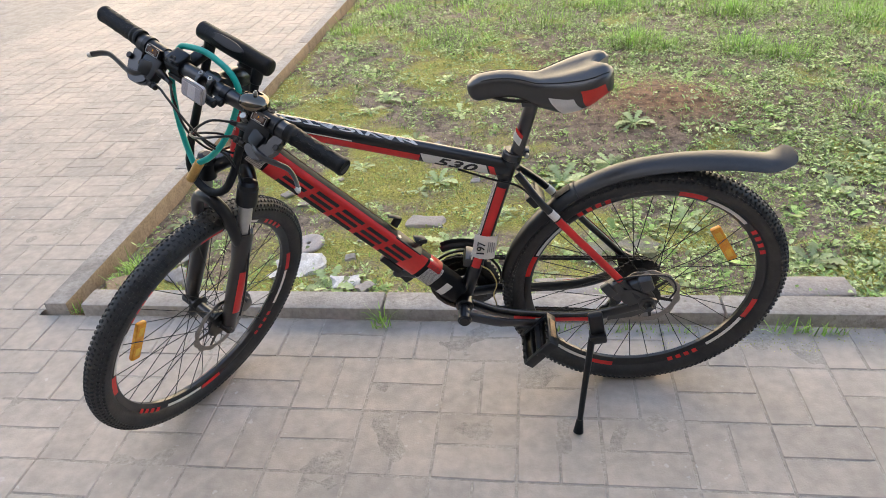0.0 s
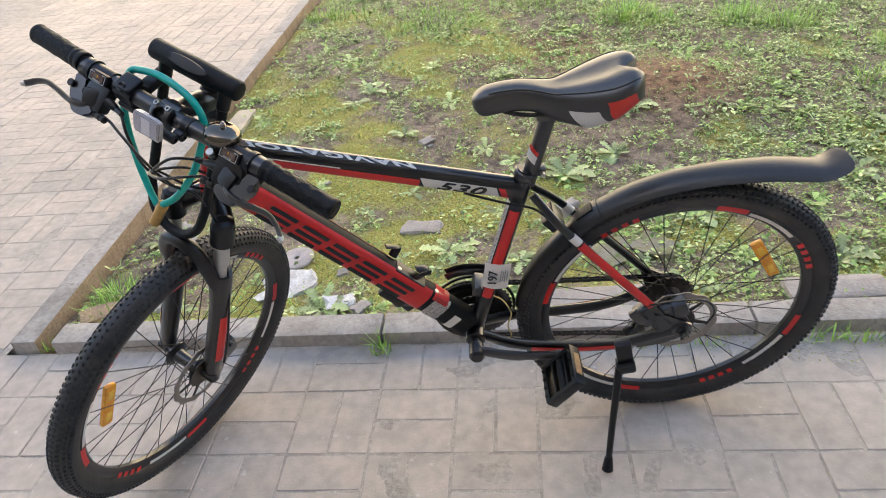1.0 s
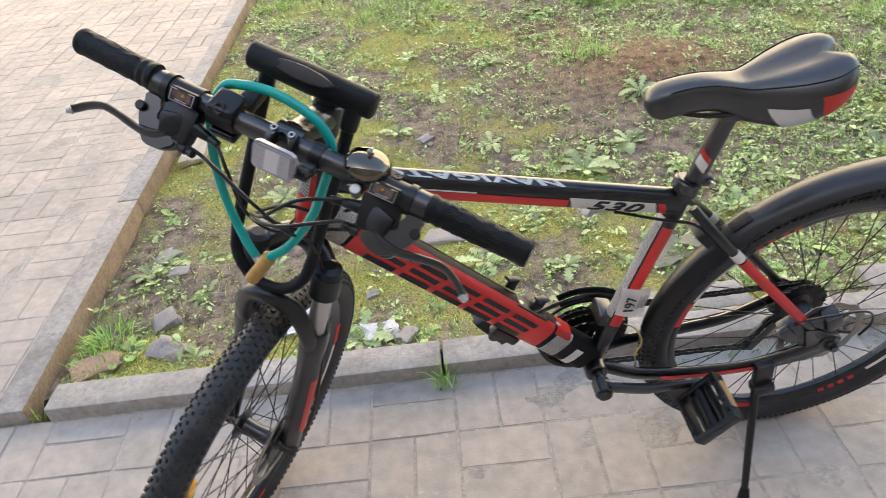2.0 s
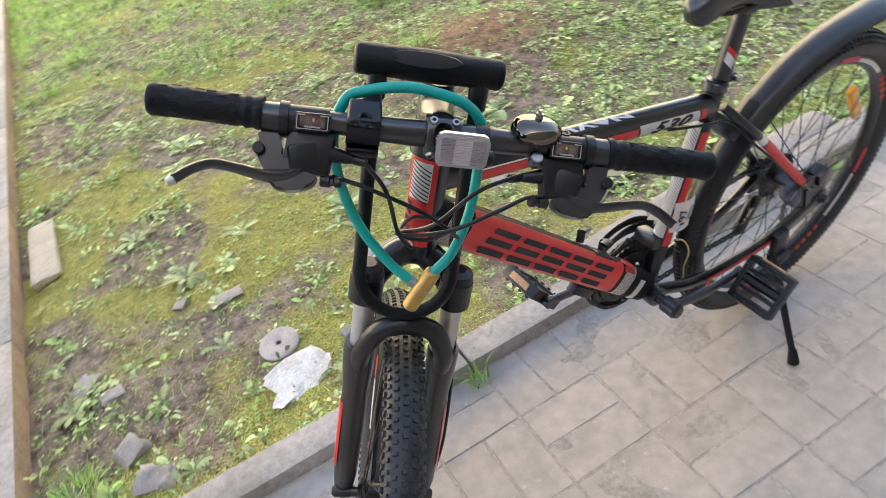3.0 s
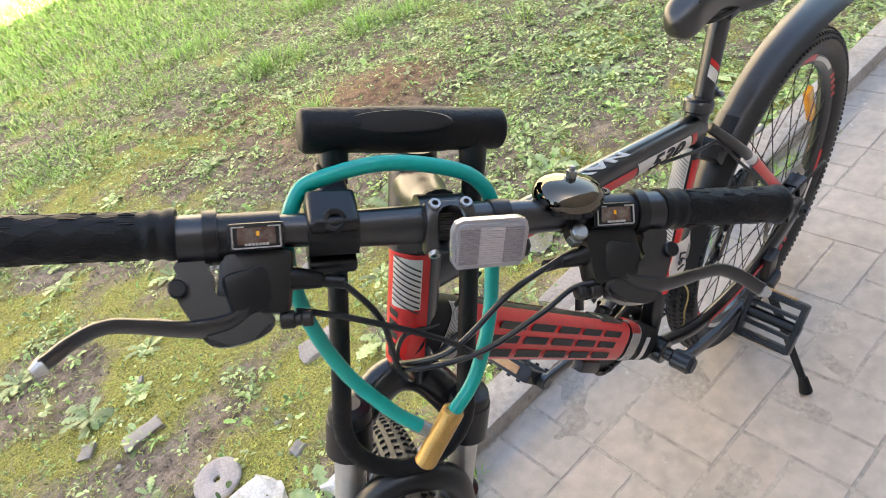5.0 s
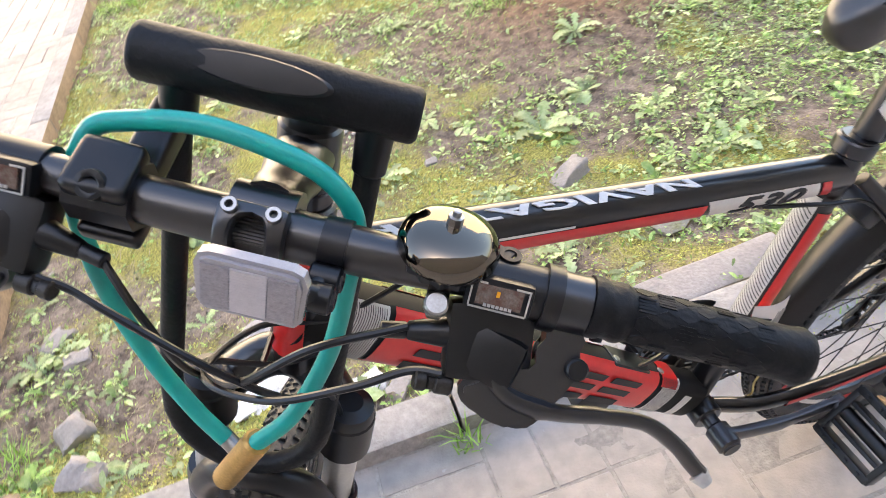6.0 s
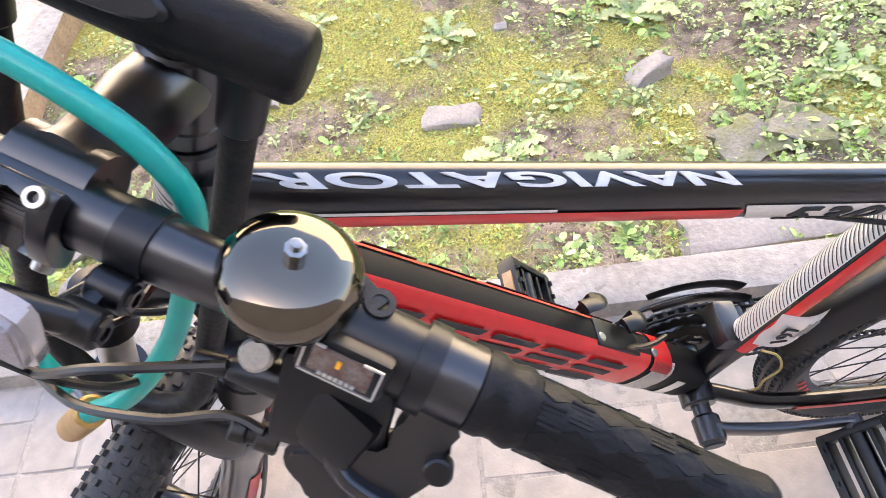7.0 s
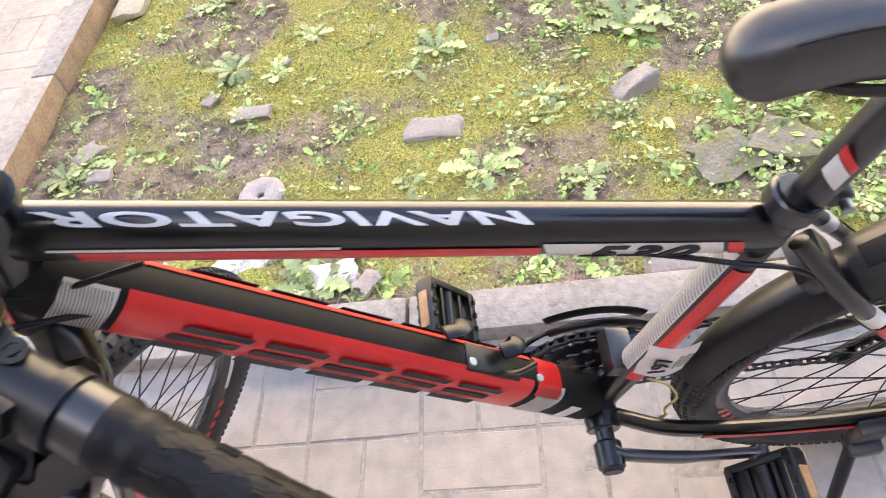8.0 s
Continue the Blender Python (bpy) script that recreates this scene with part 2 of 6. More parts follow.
def paver_mesh(lx, ly, h=0.06, e=0.0022):
    bm = bmesh.new()
    box(bm, (lx, ly, h), pose(0, 0, -h / 2), bevel=e, segments=1)
    me = bpy.data.meshes.new("paver")
    bm.to_mesh(me)
    bm.free()
    me.materials.append(PAVER)
    return me


def kerb_left(y):
    """The outer edge of the kerb along the side path."""
    return -1.372 - 0.018 * (y - 1.83)


def lawn_height(x, y):
    n = noise.noise(Vector((x * 1.3, y * 1.3, 3.1))) * 0.022 + noise.noise(Vector((x * 5, y * 5, 7.7))) * 0.010 + noise.noise(Vector((x * 17, y * 17, 1.7))) * 0.006
    side = max(0.0, 1 - (x - kerb_left(y) - 0.08) / 0.4)
    front = max(0.0, 1 - (y - KERB_BACK) / 0.22)
    mound = 0.075 * math.exp(-(((x - 0.86) / 0.42) ** 2 + ((y - 3.6) / 0.36) ** 2))
    return -0.022 + n - 0.015 * side * side + 0.030 * front + mound


ground_bm = bmesh.new()
bmesh.ops.create_grid(ground_bm, x_segments=2, y_segments=2, size=400, matrix=pose(0, 0, -0.09))
ground = link("ground", ground_bm, SAND, None, "bare earth ground under lawn and paving")
tagged(ground, category="ground", kind="structure")


# ---- the bicycle: x forward, y to its left, z up, from the rear wheel's foot ----
HEADING, LEAN_OVER, STEER = radians(3.8), radians(7.0), radians(60.3)
BIKE = Matrix.Translation((0.466, 1.622, 0.0)) @ Matrix.Rotation(math.pi + HEADING, 4, "Z") @ Matrix.Rotation(-LEAN_OVER, 4, "X")
REAR_AXLE, FRONT_AXLE, BB = Vector((0, 0, 0.326)), Vector((1.064, 0, 0.326)), Vector((0.416, 0, 0.302))
AXIS_FOOT, AXIS_DIR = Vector((1.0, 0.0, 0.33)), Vector((-math.cos(radians(70)), 0, math.sin(radians(70))))
TURNED = (Matrix.Translation(AXIS_FOOT) @ Matrix.Rotation(STEER, 4, AXIS_DIR)
          @ Matrix.Translation(-AXIS_FOOT + Vector((0, -0.006, 0))))


def on_axis(z):
    """The steering axis at a height."""
    return AXIS_FOOT + AXIS_DIR * ((z - AXIS_FOOT.z) / AXIS_DIR.z)


bicycle = tagged(empty("bicycle", BIKE), "black and red mountain bicycle on its kickstand", "bicycle")

SEAT_TOP = Vector((0.295, 0, 0.708))
TT_A, TT_B = Vector((0.303, 0, 0.666)), Vector((0.827, 0, 0.812))
DT_A, DT_B = Vector((0.430, 0, 0.322)), Vector((0.845, 0, 0.766))


def frame_tube(p, q, w, h, seg=20, power=2.0, bulge=0.0, steps=10):
    pts = [p.lerp(q, i / steps) for i in range(steps + 1)]
    rad = [w * (1 + bulge * math.sin(math.pi * i / steps)) for i in range(steps + 1)]
    return tube(pts, rad, seg=seg, squash=h / w, power=power)


def tube_patch(p, q, w, h, s0, s1, a0, a1, lift=0.0012, power=2.0, steps=14, around=10, skew=0.0):
    """A sheet of paint on a straight tube from p to q: s along it, a round it in degrees (0 left, 90 on top, 180 right)."""
    p, q = Vector(p), Vector(q)
    d = (q - p).normalized()
    left = Vector((0, 1, 0))
    up = d.cross(left)
    if up.z < 0:
        up = -up
    bm = bmesh.new()
    grid = []
    for i in range(steps + 1):
        row = []
        for k in range(around + 1):
            f = k / around
            a = radians(a0 + (a1 - a0) * f)
            c, s = math.cos(a), math.sin(a)
            if power != 2.0:
                c, s = (math.copysign(abs(c) ** (2 / power), c), math.copysign(abs(s) ** (2 / power), s))
            base = p.lerp(q, s0 + (s1 - s0) * i / steps + skew * (f - 0.5))
            row.append(bm.verts.new(base + left * (c * (w + lift)) + up * (s * (h + lift))))
        grid.append(row)
    for i in range(steps):
        for k in range(around):
            bm.faces.new((grid[i][k], grid[i][k + 1], grid[i + 1][k + 1], grid[i + 1][k]))
    bmesh.ops.recalc_face_normals(bm, faces=bm.faces)
    return bm


def on_tube(bm, p, q, w, h, s_mid, a_mid, lift=0.0014, flip=False, power=2.0):
    """Bend flat work in x (along the tube) and y (round it) on to the tube."""
    p, q = Vector(p), Vector(q)
    d = (q - p).normalized()
    left = Vector((0, 1, 0))
    up = d.cross(left)
    if up.z < 0:
        up = -up
    r = (w + h) / 2
    for v in bm.verts:
        x, y, z = v.co
        if flip:
            x, y = -x, -y
        a = radians(a_mid) + y / r
        c, s = math.cos(a), math.sin(a)
        if power != 2.0:
            c, s = (math.copysign(abs(c) ** (2 / power), c), math.copysign(abs(s) ** (2 / power), s))
        v.co = p + (q - p) * s_mid - d * x + left * (c * (w + lift + z)) + up * (s * (h + lift + z))
    return bm


TT_W, TT_H, DT_W, DT_H, ST_R = 0.0185, 0.0215, 0.0235, 0.031, 0.0165
main = part("top_tube", frame_tube(TT_A, TT_B, TT_W, TT_H), BLACK, bicycle, "black top tube with red and white paint")
down = part("down_tube", frame_tube(DT_A, DT_B, DT_W, DT_H, seg=28, power=3.0), MATT, bicycle, "black down tube with red sides and black bars")
seat_tube = part("seat_tube", frame_tube(BB, SEAT_TOP, ST_R, ST_R), BLACK, bicycle, "black seat tube with red and white paint")
head = part("head_tube", frame_tube(on_axis(0.711), on_axis(0.846), 0.023, 0.023, steps=4), BLACK, bicycle)
bm = bmesh.new()
rod(bm, BB + Vector((0, -0.037, 0)), BB + Vector((0, 0.037, 0)), 0.021, seg=24, bevel=0.002)
part("bottom_bracket_shell", bm, BLACK, bicycle)
for side in (1, -1):
    path = smooth_path([(0.288, side * 0.014, 0.660), (0.246, side * 0.040, 0.610), (0.213, side * 0.048, 0.572), (0.112, side * 0.056, 0.454), (0.02, side * 0.064, 0.346)], 5)
    stay = part("seat_stay", tube(path, 0.0070, seg=12, squash=1.15), BLACK, bicycle)
    path = smooth_path([(0.400, side * 0.020, 0.300), (0.33, side * 0.042, 0.288), (0.22, side * 0.052, 0.280), (0.12, side * 0.058, 0.284), (0.015, side * 0.064, 0.322)], 5)
    part("chain_stay", tube(path, 0.0095, seg=12, squash=1.5), BLACK, bicycle)
    bm = bmesh.new()
    plate(bm, [(0.055, 0.375), (0.03, 0.372), (-0.022, 0.338), (-0.022, 0.312), (0.03, 0.288), (0.085, 0.280), (0.085, 0.293), (0.04, 0.322)], 0.007,
          Matrix(((1, 0, 0, 0), (0, 0, 1, side * 0.066), (0, 1, 0, 0), (0, 0, 0, 1))))
    part("dropout", bm, SATIN, bicycle)


ROTOR = material("dull_rotor_steel", (0.32, 0.29, 0.26), 0.4, metal=0.9, vary=0.2, scale=90)

# wheels
def wheel(name, centre, m, parent, label, rotor_side, cogs):
    """A 26-inch wheel on the y axis at centre."""
    at = m @ Matrix.Translation(centre) @ Matrix.Rotation(radians(90), 4, "X")
    hub = part(name, lathe(bmesh.new(), [(0, -0.055), (0.008, -0.055), (0.010, -0.04), (0.028, -0.034), (0.028, -0.030), (0.016, -0.024), (0.014, 0.0),
                                          (0.016, 0.024), (0.028, 0.030), (0.028, 0.034), (0.010, 0.04), (0.008, 0.055), (0, 0.055)], seg=24), SATIN, parent, label, at)
    # tyre: a carcass and rows of knobs
    bm = bmesh.new()
    rc, rt = 0.2975, 0.0262
    ring = []
    for k in range(14):
        a = 2 * math.pi * k / 14
        ring.append((rc + rt * math.cos(a) * 1.0, rt * math.sin(a) * 0.98))
    lathe(bm, ring, seg=96, closed=True)
    n = 150
    for k in range(n):
        for row, (b, w, l, hgt) in enumerate(((-72, 0.0055, 0.0080, 0.0026), (-50, 0.0062, 0.0058, 0.0026), (-26, 0.0068, 0.0056, 0.0028), (0, 0.0072, 0.0058, 0.0028), (26, 0.0068, 0.0056, 0.0028), (50, 0.0062, 0.0058, 0.0026), (72, 0.0055, 0.0080, 0.0026))):
            a = 2 * math.pi * (k + (0.5 if row % 2 else 0.0)) / n
            knob = Matrix.Rotation(a, 4, "Z") @ Matrix.Translation((rc, 0, 0)) @ Matrix.Rotation(radians(-b), 4, "Y") @ Matrix.Translation((rt + hgt * 0.35, 0, 0))
            lo, hi = -hgt, hgt * 0.5
            vs = [bm.verts.new(knob @ Vector(c)) for c in ((lo, -l / 2, -w / 2), (lo, l / 2, -w / 2), (lo, l / 2, w / 2), (lo, -l / 2, w / 2),
                                                           (hi, -l * 0.4, -w * 0.4), (hi, l * 0.4, -w * 0.4), (hi, l * 0.4, w * 0.4), (hi, -l * 0.4, w * 0.4))]
            for f in ((4, 5, 6, 7), (0, 1, 5, 4), (1, 2, 6, 5), (2, 3, 7, 6), (3, 0, 4, 7)):
                bm.faces.new([vs[i] for i in f])
    part("tyre", bm, RUBBER, hub, "black knobbly rubber tyre", at)
    prof = [(0.281, -0.0115), (0.281, 0.0115), (0.272, 0.0125), (0.263, 0.0105), (0.257, 0.004), (0.257, -0.004), (0.263, -0.0105), (0.272, -0.0125)]
    part("rim", lathe(bmesh.new(), prof, seg=80, closed=True), BLACK, hub, "black rim with red and white stickers", at)
    # rim stickers on both flanks
    for start, colour in ((10, "r"), (100, "r"), (190, "r"), (280, "r")):
        for flank in (1, -1):
            bm = bmesh.new()
            for a0, a1 in ((0, 13),):
                strip(bm, start + a0, start + a1, 0.2645, 0.2785, flank)
            part("rim_sticker", bm, RED, hub, "", at)
            bm = bmesh.new()
            strip(bm, start + 14, start + 38, 0.2640, 0.2715, flank, 10)
            part("rim_sticker", bm, WHITE, hub, "", at)
            bm = bmesh.new()
            for j in range(4):
                strip(bm, start + 44 + j * 4.5, start + 46.6 + j * 4.5, 0.2645, 0.2785, flank)
            part("rim_sticker", bm, RED, hub, "", at)
    # spokes
    bm = bmesh.new()
    rod(bm, (0, 0, 0), (0, 0, 1), 1, seg=6)
    sp = bpy.data.meshes.new("spoke")
    bm.to_mesh(sp)
    bm.free()
    sp.materials.append(DARK_STEEL)
    for k in range(36):
        flank = 0.032 if k % 2 else -0.032
        lead = (1 if (k // 2) % 2 else -1) * radians(62)
        a = 2 * math.pi * k / 36
        p = Vector((0.024 * math.cos(a + lead), 0.024 * math.sin(a + lead), flank))
        q = Vector((0.2585 * math.cos(a), 0.2585 * math.sin(a), 0.003 if k % 2 else -0.003))
        ob = new("spoke", sp)
        ob.parent = hub
        ob.matrix_basis = at @ along(p, q) @ Matrix.Diagonal((0.001, 0.001, (q - p).length, 1))
    # brake rotor: a toothed ring with arms
    bm = bmesh.new()
    z = 0.043 * rotor_side
    inner, outer = [], []
    m1 = 96
    for k in range(m1):
        a = 2 * math.pi * k / m1
        ro = 0.080 + 0.0022 * math.sin(a * 12)
        outer.append((ro * math.cos(a), ro * math.sin(a)))
        inner.append((0.066 * math.cos(a), 0.066 * math.sin(a)))
    vo = [[bm.verts.new((x, y, z + d)) for x, y in outer] for d in (-0.0009, 0.0009)]
    vi = [[bm.verts.new((x, y, z + d)) for x, y in inner] for d in (-0.0009, 0.0009)]
    for k in range(m1):
        q = (k + 1) % m1
        bm.faces.new((vo[1][k], vo[1][q], vi[1][q], vi[1][k]))
        bm.faces.new((vo[0][k], vi[0][k], vi[0][q], vo[0][q]))
        bm.faces.new((vo[0][k], vo[0][q], vo[1][q], vo[1][k]))
        bm.faces.new((vi[0][k], vi[1][k], vi[1][q], vi[0][q]))
    for k in range(6):
        a = 2 * math.pi * k / 6
        arm = plate(bmesh.new(), [(0.02, -0.005), (0.067, 0.012), (0.067, 0.019), (0.02, 0.006)], 0.0016, Matrix.Rotation(a, 4, "Z") @ Matrix.Translation((0, 0, z)))
        part("rotor_arm", arm, DARK_STEEL, hub, "", at)
    carrier = lathe(bmesh.new(), [(0.012, z - 0.002), (0.036, z - 0.002), (0.036, z + 0.002), (0.012, z + 0.002)], seg=32, closed=True)
    bmesh.ops.recalc_face_normals(carrier, faces=carrier.faces)
    part("rotor_carrier", carrier, DARK_STEEL, hub, "", at)
    part("brake_rotor", bm, ROTOR, hub, "steel brake disc with a wavy edge", at)
    for s in (-1, 1):
        bm = bmesh.new()
        lathe(bm, [(0, 0.050 * s), (0.010, 0.050 * s), (0.010, 0.075 * s), (0.006, 0.080 * s), (0, 0.080 * s)], seg=6 if s < 0 else 12)
        bmesh.ops.recalc_face_normals(bm, faces=bm.faces)
        part("axle_nut", bm, DARK_STEEL, hub, "", at)
    for k in range(cogs):
        r = 0.052 - 0.0045 * k
        bm = bmesh.new()
        pts = []
        teeth = max(12, int(r * 480))
        for j in range(teeth * 4):
            a = 2 * math.pi * j / (teeth * 4)
            rr = r + (0.0018 if j % 4 in (0, 1) else -0.0018)
            pts.append((rr * math.cos(a), rr * math.sin(a)))
        plate(bm, pts, 0.002, Matrix.Translation((0, 0, -rotor_side * (0.030 + 0.0042 * k))))
        part("sprocket", bm, DARK_STEEL, hub, "", at)
    return hub, at


def strip(bm, a0, a1, r0, r1, flank, steps=6):
    """A sticker that follows the rim's flank."""
    rows = []
    for i in range(steps + 1):
        a = radians(a0 + (a1 - a0) * i / steps)
        row = []
        for r in (r0, (r0 + r1) / 2, r1):
            off = 0.0108 + 0.0024 * min(1.0, max(0.0, (r - 0.263) / 0.009)) + 0.0008
            row.append(bm.verts.new((r * math.cos(a), r * math.sin(a), flank * off)))
        rows.append(row)
    for i in range(steps):
        for k in range(2):
            f = (rows[i][k], rows[i][k + 1], rows[i + 1][k + 1], rows[i + 1][k])
            bm.faces.new(f if flank > 0 else f[::-1])


I4 = Matrix.Identity(4)
# lathe z is turned on to -y, so the bicycle's left is z < 0
rear_wheel, rear_at = wheel("rear_wheel", REAR_AXLE, I4, bicycle, "rear wheel with black spokes and a knobbly tyre", -1, 7)
front_wheel, front_at = wheel("front_wheel", FRONT_AXLE, TURNED, bicycle, "front wheel turned sharply with black spokes", -1, 0)


def spoke_reflector(hub, at, x, z, turn):
    bm = bmesh.new()
    box(bm, (0.106, 0.023, 0.012), None, bevel=0.0045)
    r = part("wheel_reflector", bm, AMBER, hub, "amber plastic wheel reflector", at @ Matrix.Translation((x, z, 0)) @ Matrix.Rotation(turn, 4, "Z"))
    for s in (-0.029, 0.029):
        bm = bmesh.new()
        box(bm, (0.024, 0.013, 0.0135), None, bevel=0.002)
        part("lens", bm, material_amber_lens, r, "", at @ Matrix.Translation((x, z, 0)) @ Matrix.Rotation(turn, 4, "Z") @ Matrix.Translation((s, 0, 0)))


material_amber_lens = material("amber_lens", (0.98, 0.55, 0.03), 0.15, coat=0.8, vary=0.1, scale=200)
spoke_reflector(rear_wheel, rear_at, -0.168, 0.116, radians(59))
spoke_reflector(front_wheel, front_at, 0.165, 0.128, radians(-59.5))

# fork: crown, stanchions, lowers
FORK = TURNED


def fork_leg(z, side):
    z += 0.016 * min(1.0, max(0.0, (z - 0.40) / 0.15))
    c = on_axis(z) + Vector((0.033, 0, 0))
    return Vector((c.x, c.y + side * 0.058, z))


bm = tube(smooth_path([fork_leg(0.655, -1), fork_leg(0.668, -1) + Vector((-0.012, 0.006, 0)), on_axis(0.706) + Vector((0.006, -0.024, 0)), on_axis(0.710), on_axis(0.706) + Vector((0.006, 0.024, 0)),
                       fork_leg(0.668, 1) + Vector((-0.012, -0.006, 0)), fork_leg(0.655, 1)], 5), 0.019, seg=14, up=(1, 0, 0), squash=1.0)
fork = part("fork", bm, BLACK, bicycle, "black suspension fork with red stickers", FORK)
for side in (1, -1):
    bm = bmesh.new()
    rod(bm, fork_leg(0.646, side), fork_leg(0.690, side), 0.0225, 0.022, seg=20, bevel=0.004)
    part("fork_top", bm, PLASTIC, fork, "", FORK)
    bm = bmesh.new()
    lathe(bm, [(0, 0.010), (0.010, 0.010), (0.014, 0.008), (0.019, 0.006), (0.0205, 0.0), (0.0205, -0.012)], along(fork_leg(0.692, side), fork_leg(0.80, side)), 20)
    part("fork_cap", bm, PLASTIC, fork, "ribbed black fork top cap", FORK)
    bm = bmesh.new()
    rod(bm, fork_leg(0.565, side), fork_leg(0.66, side), 0.0145, seg=20)
    part("stanchion", bm, SILVER, fork, "silver fork stanchion", FORK)
    low = FRONT_AXLE + Vector((-0.006, side * 0.062, 0.0))
    bm = tube([fork_leg(0.575, side), fork_leg(0.565, side), fork_leg(0.535, side), fork_leg(0.50, side).lerp(low, 0.02), fork_leg(0.50, side).lerp(low, 0.5), fork_leg(0.50, side).lerp(low, 0.86), low + Vector((0, 0, -0.020))],
              [0.021, 0.0225, 0.022, 0.0195, 0.0190, 0.0175, 0.013], seg=18)
    part("fork_lower", bm, BLACK, fork, "", FORK)
    p, q = fork_leg(0.50, side).lerp(FRONT_AXLE + Vector((-0.006, side * 0.062, 0.0)), 0.12), fork_leg(0.50, side).lerp(FRONT_AXLE + Vector((-0.006, side * 0.062, 0.0)), 0.72)
    bm = bmesh.new()
    mm = along(p, q, (0, side, 0))
    bm2 = bmesh.new()
    L = (q - p).length
    rows = []
    for i in range(9):
        row = []
        for k in range(7):
            a = radians(-38 + 76 * k / 6)
            row.append(bm2.verts.new(mm @ Vector((0.0202 * math.cos(a), 0.0202 * math.sin(a), L * i / 8))))
        rows.append(row)
    for i in range(8):
        for k in range(6):
            bm2.faces.new((rows[i][k], rows[i][k + 1], rows[i + 1][k + 1], rows[i + 1][k]))
    bm.free()
    part("fork_sticker", bm2, RED, fork, "", FORK)
arch = [fork_leg(0.545, -1) + Vector((0.008, 0.0, 0)), fork_leg(0.592, -1) + Vector((0.026, 0.004, 0)), fork_leg(0.642, -1) + Vector((0.040, 0.024, 0)), fork_leg(0.658, 0) + Vector((0.046, 0, 0)),
        fork_leg(0.642, 1) + Vector((0.040, -0.024, 0)), fork_leg(0.592, 1) + Vector((0.026, -0.004, 0)), fork_leg(0.545, 1) + Vector((0.008, 0, 0))]
part("fork_arch", tube(smooth_path(arch, 6), 0.0135, seg=14, up=(1, 0, 0)), PLASTIC, fork, "", FORK)

# stem, spacers and handlebar
BAR = Vector((0.877, 0.0, 0.935))
bm = bmesh.new()
rod(bm, on_axis(0.843), on_axis(0.863), 0.0225, seg=24, bevel=0.002)
rod(bm, on_axis(0.863), on_axis(0.875), 0.019, seg=24, bevel=0.001)
part("headset", bm, SATIN, bicycle, "", TURNED)
bm = bmesh.new()
rod(bm, on_axis(0.874), on_axis(0.921), 0.0205, seg=24, bevel=0.004)
sweep(bm, smooth_path([on_axis(0.897) + Vector((-0.004, 0, 0)), on_axis(0.899).lerp(BAR, 0.5) + Vector((0, 0, 0.001)), BAR + Vector((-0.012, 0, -0.003))], 4), [0.019] * 4 + [0.0165] * 4 + [0.019], seg=18)
sweep(bm, [BAR + Vector((-0.010, -0.0175, -0.003)), BAR + Vector((-0.010, 0.0175, -0.003))], 0.0165, seg=20, squash=1.0, up=(0, 0, 1))
stem = part("stem", bm, SATIN, bicycle, "black alloy handlebar stem", TURNED)
# face plate: a cap round the bar with a ring-shaped window in its middle
FACE = radians(32)
face_bm = bmesh.new()
FACE_W, FACE_IN, FACE_OUT = 0.0178, 0.0150, 0.0236
for way in (1, -1):
    rings = []
    for k in range(33):
        turn = -60 + 120 * k / 32
        gap = 0.0092 * max(0.0, 1 - abs(turn / 45) ** 3) ** 0.5
        thick = FACE_OUT - 0.0022 * max(0.0, (abs(turn) - 53) / 7) ** 2
        dip = 0.0014 if gap else 0.0
        ring = []
        for y, r in ((gap, FACE_IN), (gap, thick - dip), (gap + dip, thick), (FACE_W - 0.0022, thick), (FACE_W - 0.0006, thick - 0.0008), (FACE_W, thick - 0.0024), (FACE_W, FACE_IN)):
            a = FACE + radians(turn)
            ring.append(face_bm.verts.new(BAR + Vector((r * math.cos(a), way * y, r * math.sin(a)))))
        rings.append(ring)
    for p, q in zip(rings, rings[1:]):
        for k in range(6):
            face_bm.faces.new((p[k], q[k], q[k + 1], p[k + 1]))
    face_bm.faces.new(rings[0])
    face_bm.faces.new(rings[-1][::-1])
bmesh.ops.recalc_face_normals(face_bm, faces=face_bm.faces)
part("face_plate", face_bm, SATIN, stem, "black face plate with an arched window", TURNED)
bm = bmesh.new()
ridges = [(0.0156 if k % 2 else 0.0148, FACE + radians(3.6 * k)) for k in range(-13, 14)]
plate(bm, [(0.0125 * math.cos(FACE - 0.8), 0.0125 * math.sin(FACE - 0.8))] + [(r * math.cos(a), r * math.sin(a)) for r, a in ridges] + [(0.0125 * math.cos(FACE + 0.8), 0.0125 * math.sin(FACE + 0.8))], 0.019, Matrix(((1, 0, 0, BAR.x), (0, 0, 1, BAR.y), (0, 1, 0, BAR.z), (0, 0, 0, 1))))
bmesh.ops.recalc_face_normals(bm, faces=bm.faces)
part("bar_knurling", bm, DARK_STEEL, stem, "fine ridges on the bar in the window", TURNED)
for y in (-0.0125, 0.0125):
    for z in (-0.0165, 0.0175):
        bm = bmesh.new()
        a = FACE + (radians(46) if z > 0 else radians(-46))
        p = BAR + Vector((0.0205 * math.cos(a), y * 0.90, 0.0205 * math.sin(a)))
        q = p + Vector((math.cos(a), 0, math.sin(a)))
        lathe(bm, [(0, 0.003), (0.0019, 0.003), (0.0022, 0.0062), (0.0040, 0.0062), (0.0043, 0.0055), (0.0043, 0.0), (0, 0.0)], along(p, q), 12)
        part("bolt", bm, STEEL, stem, "steel hex socket bolt", TURNED)
bm = bmesh.new()
